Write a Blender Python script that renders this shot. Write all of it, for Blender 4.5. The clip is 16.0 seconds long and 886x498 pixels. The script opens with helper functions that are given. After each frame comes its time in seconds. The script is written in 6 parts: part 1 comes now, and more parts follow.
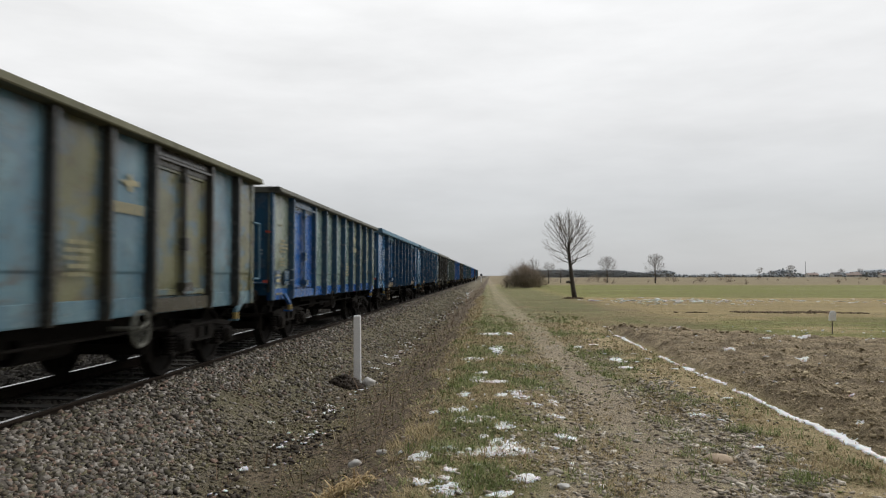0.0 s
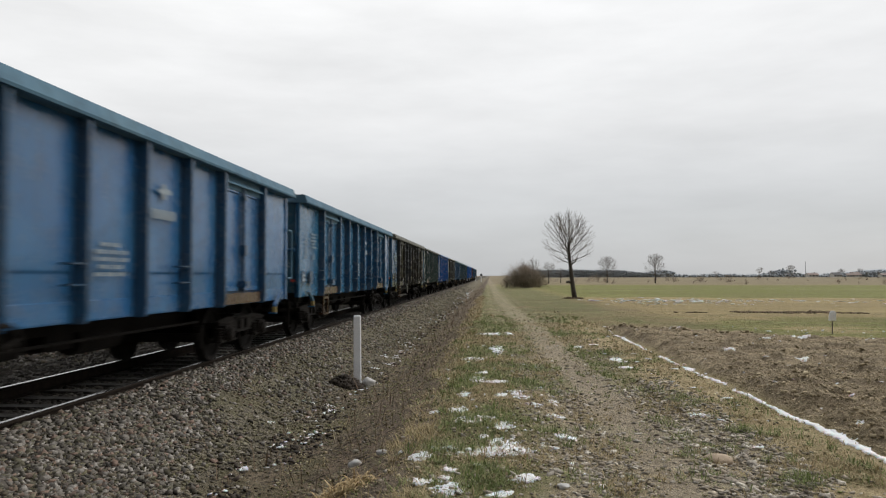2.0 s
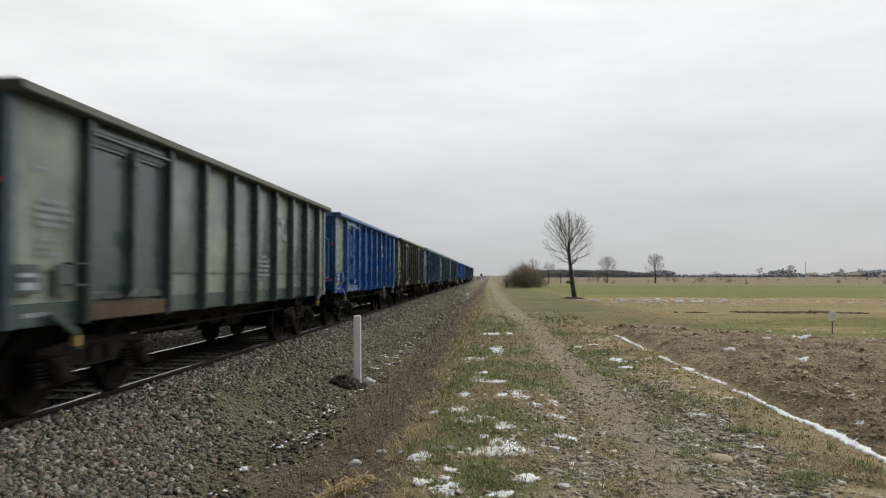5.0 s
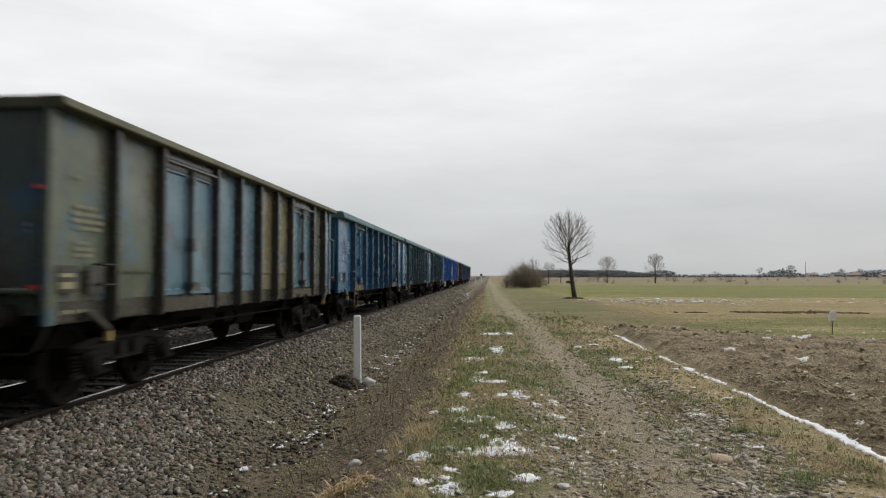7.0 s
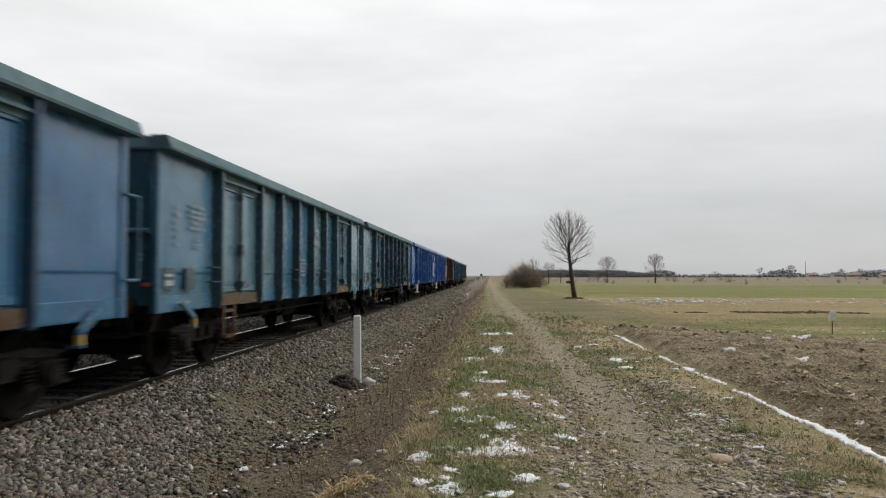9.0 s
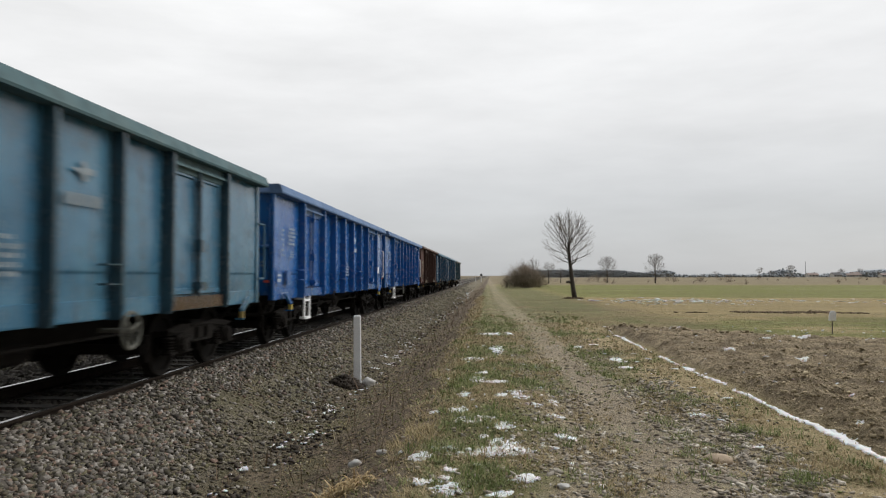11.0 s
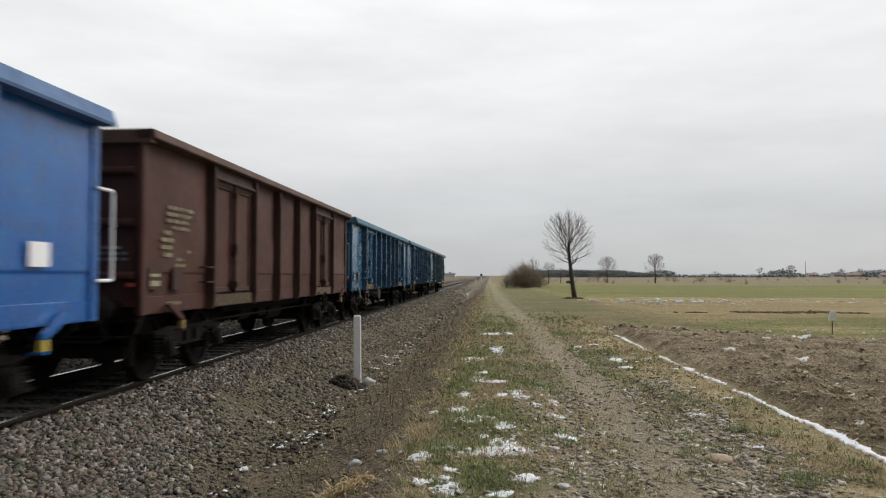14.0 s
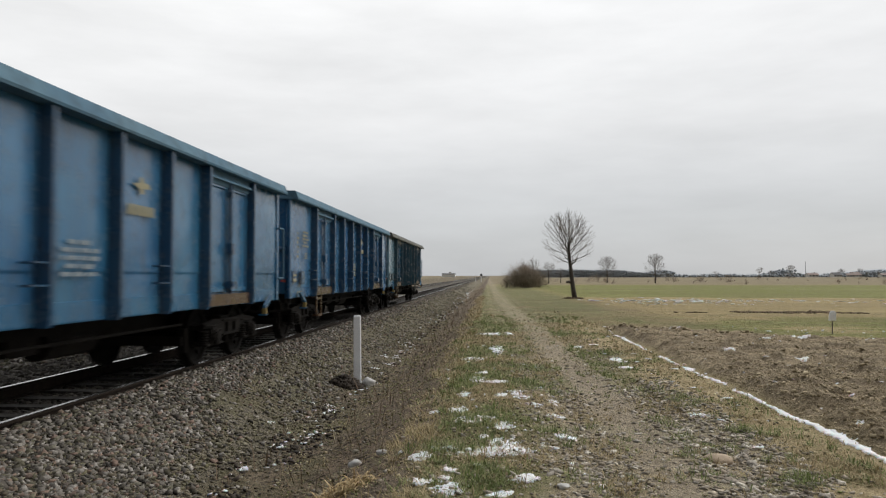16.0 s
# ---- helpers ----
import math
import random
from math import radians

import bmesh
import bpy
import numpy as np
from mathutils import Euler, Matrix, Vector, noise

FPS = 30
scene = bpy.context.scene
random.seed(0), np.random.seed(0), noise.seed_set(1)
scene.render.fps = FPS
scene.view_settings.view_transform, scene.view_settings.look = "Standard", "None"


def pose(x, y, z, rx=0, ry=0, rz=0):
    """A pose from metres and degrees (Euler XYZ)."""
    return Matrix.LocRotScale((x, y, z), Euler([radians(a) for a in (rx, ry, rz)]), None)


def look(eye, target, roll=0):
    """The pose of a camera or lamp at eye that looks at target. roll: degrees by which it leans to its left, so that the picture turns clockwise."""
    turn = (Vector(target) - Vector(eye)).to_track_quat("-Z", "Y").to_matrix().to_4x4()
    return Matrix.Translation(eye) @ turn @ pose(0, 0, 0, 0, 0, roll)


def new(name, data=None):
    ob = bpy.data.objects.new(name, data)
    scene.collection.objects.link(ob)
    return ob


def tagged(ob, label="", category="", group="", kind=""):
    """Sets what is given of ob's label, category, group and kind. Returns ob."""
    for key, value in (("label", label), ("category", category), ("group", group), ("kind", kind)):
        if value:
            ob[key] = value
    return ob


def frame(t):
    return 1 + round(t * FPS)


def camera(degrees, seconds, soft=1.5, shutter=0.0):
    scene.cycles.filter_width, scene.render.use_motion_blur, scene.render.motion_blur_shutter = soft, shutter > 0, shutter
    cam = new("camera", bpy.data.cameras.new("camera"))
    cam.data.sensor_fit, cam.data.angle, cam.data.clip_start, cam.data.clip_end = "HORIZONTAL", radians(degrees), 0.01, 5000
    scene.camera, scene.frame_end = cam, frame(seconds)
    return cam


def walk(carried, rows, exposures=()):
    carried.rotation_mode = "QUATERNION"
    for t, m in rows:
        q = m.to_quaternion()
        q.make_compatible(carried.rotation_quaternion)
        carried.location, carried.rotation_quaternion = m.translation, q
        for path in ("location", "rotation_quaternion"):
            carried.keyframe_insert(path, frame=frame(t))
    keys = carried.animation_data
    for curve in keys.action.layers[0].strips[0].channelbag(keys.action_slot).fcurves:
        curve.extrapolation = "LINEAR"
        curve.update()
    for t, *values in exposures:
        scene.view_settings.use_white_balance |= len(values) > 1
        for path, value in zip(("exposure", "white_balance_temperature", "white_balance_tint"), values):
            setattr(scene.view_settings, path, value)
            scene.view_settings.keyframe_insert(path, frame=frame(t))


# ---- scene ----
# ---- camera ----
EYE_Z = 1.457
cam = camera(61.8, 16.0, soft=1.25, shutter=0.4)
EYE = pose(0.0, 0.0, EYE_Z, 92.05, 0.0, 3.65)
walk(cam, [(0.0, EYE), (16.0, EYE)], exposures=[(0.0, 0.0), (16.0, 0.0)])

# ---- light: overcast late-winter sky ----
TRACK_X = -5.6
SUN_EL, SUN_ROT = radians(38), radians(54)
world = bpy.data.worlds.new("overcast_sky")
scene.world = world
world.use_nodes = True
wn, wl = world.node_tree.nodes, world.node_tree.links
wn.clear()
w_out = wn.new("ShaderNodeOutputWorld")
w_bg = wn.new("ShaderNodeBackground")
w_sky = wn.new("ShaderNodeTexSky")
w_sky.sky_type, w_sky.sun_disc = "NISHITA", False
w_sky.sun_elevation, w_sky.sun_rotation = SUN_EL, SUN_ROT
w_skydim = wn.new("ShaderNodeVectorMath")
w_skydim.operation = "SCALE"
w_skydim.inputs["Scale"].default_value = 0.10
w_tc = wn.new("ShaderNodeTexCoord")
w_sep = wn.new("ShaderNodeSeparateXYZ")
w_ramp = wn.new("ShaderNodeValToRGB")
w_ramp.color_ramp.interpolation = "LINEAR"
els = w_ramp.color_ramp.elements
els[0].position, els[0].color = 0.0, (0.512, 0.528, 0.548, 1)
els[1].position, els[1].color = 1.0, (1.30, 1.29, 1.28, 1)
e = els.new(0.10)
e.color = (0.632, 0.641, 0.654, 1)
e = els.new(0.20)
e.color = (0.86, 0.86, 0.86, 1)
e = els.new(0.36)
e.color = (0.98, 0.98, 0.975, 1)
w_map = wn.new("ShaderNodeMapping")
w_map.inputs["Scale"].default_value = (1.6, 1.6, 7.0)
w_noise = wn.new("ShaderNodeTexNoise")
w_noise.inputs["Scale"].default_value = 2.2
w_noise.inputs["Detail"].default_value = 5.0
w_noise.inputs["Roughness"].default_value = 0.55
w_cl = wn.new("ShaderNodeMapRange")
w_cl.inputs["From Min"].default_value, w_cl.inputs["From Max"].default_value = 0.3, 0.7
w_cl.inputs["To Min"].default_value, w_cl.inputs["To Max"].default_value = 0.905, 1.065
w_mul = wn.new("ShaderNodeVectorMath")
w_mul.operation = "SCALE"
w_mix = wn.new("ShaderNodeMix")
w_mix.data_type = "RGBA"
w_mix.inputs["Factor"].default_value = 0.93
wl.new(w_tc.outputs["Generated"], w_sep.inputs[0])
wl.new(w_sep.outputs["Z"], w_ramp.inputs[0])
wl.new(w_tc.outputs["Generated"], w_map.inputs[0])
wl.new(w_map.outputs[0], w_noise.inputs["Vector"])
wl.new(w_noise.outputs[0], w_cl.inputs["Value"])
# the cloud deck is brighter on the side of the hidden sun
w_dot = wn.new("ShaderNodeVectorMath")
w_dot.operation = "DOT_PRODUCT"
w_dot.inputs[1].default_value = (math.sin(SUN_ROT - 0.5), math.cos(SUN_ROT - 0.5), 0.0)
w_side = wn.new("ShaderNodeMapRange")
w_side.inputs["From Min"].default_value, w_side.inputs["From Max"].default_value = -0.7, 0.45
w_side.inputs["To Min"].default_value, w_side.inputs["To Max"].default_value = 0.23, 1.03
w_both = wn.new("ShaderNodeMath")
w_both.operation = "MULTIPLY"
wl.new(w_tc.outputs["Generated"], w_dot.inputs[0])
wl.new(w_dot.outputs["Value"], w_side.inputs["Value"])
wl.new(w_side.outputs[0], w_both.inputs[0])
wl.new(w_cl.outputs[0], w_both.inputs[1])
# and a little heavier off to the east
w_east = wn.new("ShaderNodeVectorMath")
w_east.operation = "DOT_PRODUCT"
w_east.inputs[1].default_value = (math.sin(-0.35), math.cos(-0.35), 0.0)
w_heavy = wn.new("ShaderNodeMapRange")
w_heavy.inputs["From Min"].default_value, w_heavy.inputs["From Max"].default_value = 0.64, 0.88
w_heavy.inputs["To Min"].default_value, w_heavy.inputs["To Max"].default_value = 0.94, 1.0
w_deck = wn.new("ShaderNodeMath")
w_deck.operation = "MULTIPLY"
wl.new(w_tc.outputs["Generated"], w_east.inputs[0])
wl.new(w_east.outputs["Value"], w_heavy.inputs["Value"])
wl.new(w_both.outputs[0], w_deck.inputs[0])
wl.new(w_heavy.outputs[0], w_deck.inputs[1])
wl.new(w_ramp.outputs[0], w_mul.inputs[0])
wl.new(w_deck.outputs[0], w_mul.inputs["Scale"])
wl.new(w_sky.outputs[0], w_skydim.inputs[0])
wl.new(w_skydim.outputs[0], w_mix.inputs["A"])
wl.new(w_mul.outputs[0], w_mix.inputs["B"])
wl.new(w_mix.outputs["Result"], w_bg.inputs["Color"])
w_bg.inputs["Strength"].default_value = 1.0
wl.new(w_bg.outputs[0], w_out.inputs[0])

sun = new("sun", bpy.data.lights.new("sun", "SUN"))
sun.data.energy, sun.data.angle, sun.data.color = 1.75, radians(38), (1.0, 0.97, 0.92)
sun.matrix_world = look((0, 0, 30), Vector((0, 0, 30)) - Vector((math.sin(SUN_ROT) * math.cos(SUN_EL), math.cos(SUN_ROT) * math.cos(SUN_EL), math.sin(SUN_EL))))


# ---- helpers of this scene ----
def nz(x, y, seed=0):
    """Smooth value noise of numpy arrays, 0 to 1."""
    x, y = np.asarray(x, float), np.asarray(y, float)
    xi, yi = np.floor(x).astype(np.int64), np.floor(y).astype(np.int64)
    fx, fy = x - xi, y - yi
    fx, fy = fx * fx * (3 - 2 * fx), fy * fy * (3 - 2 * fy)

    def h(a, b):
        n = (a * 374761393 + b * 668265263 + seed * 974634777) & 0xFFFFFFFF
        n = ((n ^ (n >> 13)) * 1274126177) & 0xFFFFFFFF
        return ((n ^ (n >> 16)) & 0xFFFF) / 65535.0

    return (h(xi, yi) * (1 - fx) + h(xi + 1, yi) * fx) * (1 - fy) + (h(xi, yi + 1) * (1 - fx) + h(xi + 1, yi + 1) * fx) * fy


def fbm(x, y, scale, seed=0, octaves=3):
    v, a, tot = 0, 1.0, 0
    for o in range(octaves):
        v = v + a * nz(x * scale, y * scale, seed + 17 * o)
        tot, a, scale = tot + a, a * 0.5, scale * 2.03
    return v / tot


def smooth(a, b, v):
    t = np.clip((np.asarray(v, float) - a) / (b - a), 0, 1)
    return t * t * (3 - 2 * t)


class Shape:
    """Collects vertices and faces of one mesh."""

    def __init__(self):
        self.v, self.f = [], []

    def add(self, verts, faces):
        n = len(self.v)
        self.v += [tuple(p) for p in verts]
        self.f += [tuple(n + i for i in f) for f in faces]
        return self

    def box(self, x0, x1, y0, y1, z0, z1):
        p = [(x, y, z) for z in (z0, z1) for x, y in ((x0, y0), (x1, y0), (x1, y1), (x0, y1))]
        return self.add(p, [(3, 2, 1, 0), (4, 5, 6, 7), (0, 1, 5, 4), (1, 2, 6, 5), (2, 3, 7, 6), (3, 0, 4, 7)])

    def prism(self, prof, axis, a, b, b_prof=None):
        """A closed profile swept along an axis: profile pairs are the other two axes in x, y, z order."""
        def at(p, s):
            return {"x": (s, p[0], p[1]), "y": (p[0], s, p[1]), "z": (p[0], p[1], s)}[axis]
        n = len(prof)
        p = [at(q, a) for q in prof] + [at(q, b) for q in (b_prof or prof)]
        return self.add(p, [tuple(range(n))[::-1], tuple(range(n, 2 * n))] + [(i, (i + 1) % n, n + (i + 1) % n, n + i) for i in range(n)])

    def tube(self, pts, r, n=6, r2=None):
        """A round bar along points."""
        pts = [Vector(p) for p in pts]
        base = len(self.v)
        for i, p in enumerate(pts):
            d = (pts[min(i + 1, len(pts) - 1)] - pts[max(i - 1, 0)]).normalized()
            u = d.orthogonal().normalized() if i == 0 else (u - d * u.dot(d)).normalized()
            w = d.cross(u)
            rr = r if r2 is None else r + (r2 - r) * i / (len(pts) - 1)
            self.v += [tuple(p + (u * math.cos(2 * math.pi * k / n) + w * math.sin(2 * math.pi * k / n)) * rr) for k in range(n)]
        for i in range(len(pts) - 1):
            for k in range(n):
                a, b = base + i * n + k, base + i * n + (k + 1) % n
                self.f.append((a, b, b + n, a + n))
        self.f.append(tuple(base + k for k in range(n))[::-1])
        self.f.append(tuple(base + (len(pts) - 1) * n + k for k in range(n)))
        return self

    def lathe(self, prof, axis="x", n=20, at=(0, 0, 0)):
        """A profile of (distance along the axis, radius) turned about the axis."""
        base = len(self.v)
        for s, r in prof:
            for k in range(n):
                c, d = r * math.cos(2 * math.pi * k / n), r * math.sin(2 * math.pi * k / n)
                q = {"x": (s, c, d), "y": (c, s, d), "z": (c, d, s)}[axis]
                self.v.append((at[0] + q[0], at[1] + q[1], at[2] + q[2]))
        for i in range(len(prof) - 1):
            for k in range(n):
                a, b = base + i * n + k, base + i * n + (k + 1) % n
                self.f.append((a, b, b + n, a + n))
        self.f.append(tuple(base + k for k in range(n))[::-1])
        self.f.append(tuple(base + (len(prof) - 1) * n + k for k in range(n)))
        return self

    def mesh(self, name, mat=None, smooth_shade=False):
        me = bpy.data.meshes.new(name)
        me.from_pydata(self.v, [], self.f)
        bm = bmesh.new()
        bm.from_mesh(me)
        bmesh.ops.recalc_face_normals(bm, faces=bm.faces)
        bm.to_mesh(me)
        bm.free()
        if mat:
            me.materials.append(mat)
        if smooth_shade:
            me.polygons.foreach_set("use_smooth", [True] * len(me.polygons))
        return me


def raw_mesh(name, verts, faces, mat, smooth_shade=False):
    """A mesh from numpy arrays: faces all with the same number of corners."""
    me = bpy.data.meshes.new(name)
    verts, faces = np.asarray(verts, np.float32), np.asarray(faces, np.int32)
    n, k = faces.shape
    me.vertices.add(len(verts))
    me.vertices.foreach_set("co", verts.ravel())
    me.loops.add(n * k)
    me.loops.foreach_set("vertex_index", faces.ravel())
    me.polygons.add(n)
    me.polygons.foreach_set("loop_start", np.arange(0, n * k, k, dtype=np.int32))
    if smooth_shade:
        me.polygons.foreach_set("use_smooth", np.ones(n, bool))
    me.update(calc_edges=True)
    me.materials.append(mat)
    return me


def part(name, me, mat, parent, label="", m=None):
    """One mesh object under a thing or a part; mat goes to the object, so that alike pieces share a mesh."""
    ob = new(name, me)
    ob.parent = parent
    if m is not None:
        ob.matrix_basis = m
    if mat is not None:
        if not me.materials:
            me.materials.append(None)
        ob.material_slots[0].link = "OBJECT"
        ob.material_slots[0].material = mat
    if label:
        tagged(ob, label=label)
    if name in ("marking", "card"):
        tagged(ob, kind="stuff")
    return ob


# ---- materials ----
def material(name):
    m = bpy.data.materials.new(name)
    m.use_nodes = True
    return m, m.node_tree.nodes, m.node_tree.links, m.node_tree.nodes["Principled BSDF"]


def noise_node(n, l, vec, scale, detail=4.0, rough=0.6):
    t = n.new("ShaderNodeTexNoise")
    t.inputs["Scale"].default_value, t.inputs["Detail"].default_value, t.inputs["Roughness"].default_value = scale, detail, rough
    if vec:
        l.new(vec, t.inputs["Vector"])
    return t.outputs[0]


def band(n, l, value, lo, hi, a=0.0, b=1.0):
    t = n.new("ShaderNodeMapRange")
    t.interpolation_type = "SMOOTHSTEP"
    t.inputs["From Min"].default_value, t.inputs["From Max"].default_value = lo, hi
    t.inputs["To Min"].default_value, t.inputs["To Max"].default_value = a, b
    l.new(value, t.inputs["Value"])
    return t.outputs[0]


def blend(n, l, fac, a, b, mode="MIX"):
    t = n.new("ShaderNodeMix")
    t.data_type, t.blend_type = "RGBA", mode
    for key, v in (("Factor", fac), ("A", a), ("B", b)):
        socket = [s for s in t.inputs if s.name == key and (s.type == "RGBA" or key == "Factor")][0]
        if isinstance(v, tuple):
            socket.default_value = (*v, 1)
        elif isinstance(v, (int, float)):
            socket.default_value = v
        else:
            l.new(v, socket)
    return [s for s in t.outputs if s.type == "RGBA"][0]


def varied_coords(n, l, stretch=(1, 1, 1)):
    """Object coordinates, shifted by chance from object to object."""
    tc, info = n.new("ShaderNodeTexCoord"), n.new("ShaderNodeObjectInfo")
    mul, comb, mp = n.new("ShaderNodeMath"), n.new("ShaderNodeVectorMath"), n.new("ShaderNodeMapping")
    mul.operation, mul.inputs[1].default_value = "MULTIPLY", 83.0
    l.new(info.outputs["Random"], mul.inputs[0])
    comb.operation = "ADD"
    l.new(tc.outputs["Object"], comb.inputs[0])
    l.new(mul.outputs[0], comb.inputs[1])
    mp.inputs["Scale"].default_value = stretch
    l.new(comb.outputs[0], mp.inputs[0])
    return mp.outputs[0], info.outputs["Random"]


def bump(n, l, p, height, strength=0.3, distance=0.01):
    t = n.new("ShaderNodeBump")
    t.inputs["Strength"].default_value, t.inputs["Distance"].default_value = strength, distance
    l.new(height, t.inputs["Height"])
    l.new(t.outputs[0], p.inputs["Normal"])


def plain(name, a, b, scale=6.0, rough=0.7, metal=0.0, relief=0.25, spread=0.25, gloss=0.5):
    """A worn surface that varies between two colours at two scales and from piece to piece."""
    m, n, l, p = material(name)
    vec, rnd = varied_coords(n, l)
    big, fine = noise_node(n, l, vec, scale), noise_node(n, l, vec, scale * 9)
    col = blend(n, l, band(n, l, big, 0.35, 0.65), a, b)
    col = blend(n, l, band(n, l, fine, 0.3, 0.75, 0.0, 0.45), col, tuple(0.55 * c for c in a))
    col = blend(n, l, band(n, l, rnd, 0, 1, 0, spread), col, tuple(min(1, 1.5 * c) for c in b))
    l.new(col, p.inputs["Base Color"])
    p.inputs["Roughness"].default_value, p.inputs["Metallic"].default_value = rough, metal
    p.inputs["Specular IOR Level"].default_value = gloss
    bump(n, l, p, fine, relief)
    return m


def wagon_paint(name, colour, faded, dirt=0.4, rust=0.35, shine=0.62, flaking=0.0):
    """Weathered wagon paint: faded patches, grime washed down in streaks, rust spots, dents."""
    m, n, l, p = material(name)
    vec, rnd = varied_coords(n, l)
    mp = n.new("ShaderNodeMapping")
    mp.inputs["Scale"].default_value = (5.0, 5.0, 0.45)
    l.new(vec, mp.inputs[0])
    big, mid, fine = noise_node(n, l, vec, 0.9), noise_node(n, l, vec, 5.0, 6, 0.65), noise_node(n, l, vec, 60.0)
    streak = noise_node(n, l, mp.outputs[0], 2.2, 5)
    col = blend(n, l, band(n, l, big, 0.35, 0.68), colour, faded)
    col = blend(n, l, band(n, l, mid, 0.47, 0.70, 0.0, 0.6), col, tuple(0.45 * c + 0.25 * g for c, g in zip(colour, (0.16, 0.14, 0.12))))
    col = blend(n, l, band(n, l, streak, 0.44, 0.72, 0.0, dirt), col, (0.055, 0.050, 0.045))
    spot = noise_node(n, l, vec, 9.0, 8, 0.72)
    col = blend(n, l, band(n, l, spot, 0.64, 0.70, 0.0, rust), col, (0.13, 0.055, 0.03))
    if flaking:
        flake, under = noise_node(n, l, vec, 2.6, 7, 0.68), noise_node(n, l, vec, 1.3, 3)
        bare = blend(n, l, band(n, l, under, 0.42, 0.58), (0.095, 0.055, 0.028), (0.07, 0.13, 0.18))
        col = blend(n, l, band(n, l, flake, 0.50, 0.57, 0.0, flaking), col, bare)
    col = blend(n, l, band(n, l, rnd, 0, 1, 0.0, 0.22), col, tuple(0.6 * c for c in colour))
    l.new(col, p.inputs["Base Color"])
    l.new(band(n, l, mid, 0.3, 0.7, 0.16, 0.32) if shine > 0.3 else band(n, l, mid, 0.3, 0.7, 0.6, 0.8), p.inputs["Roughness"])
    p.inputs["Specular IOR Level"].default_value = shine
    bump(n, l, p, mid, 0.15, 0.02)
    return m


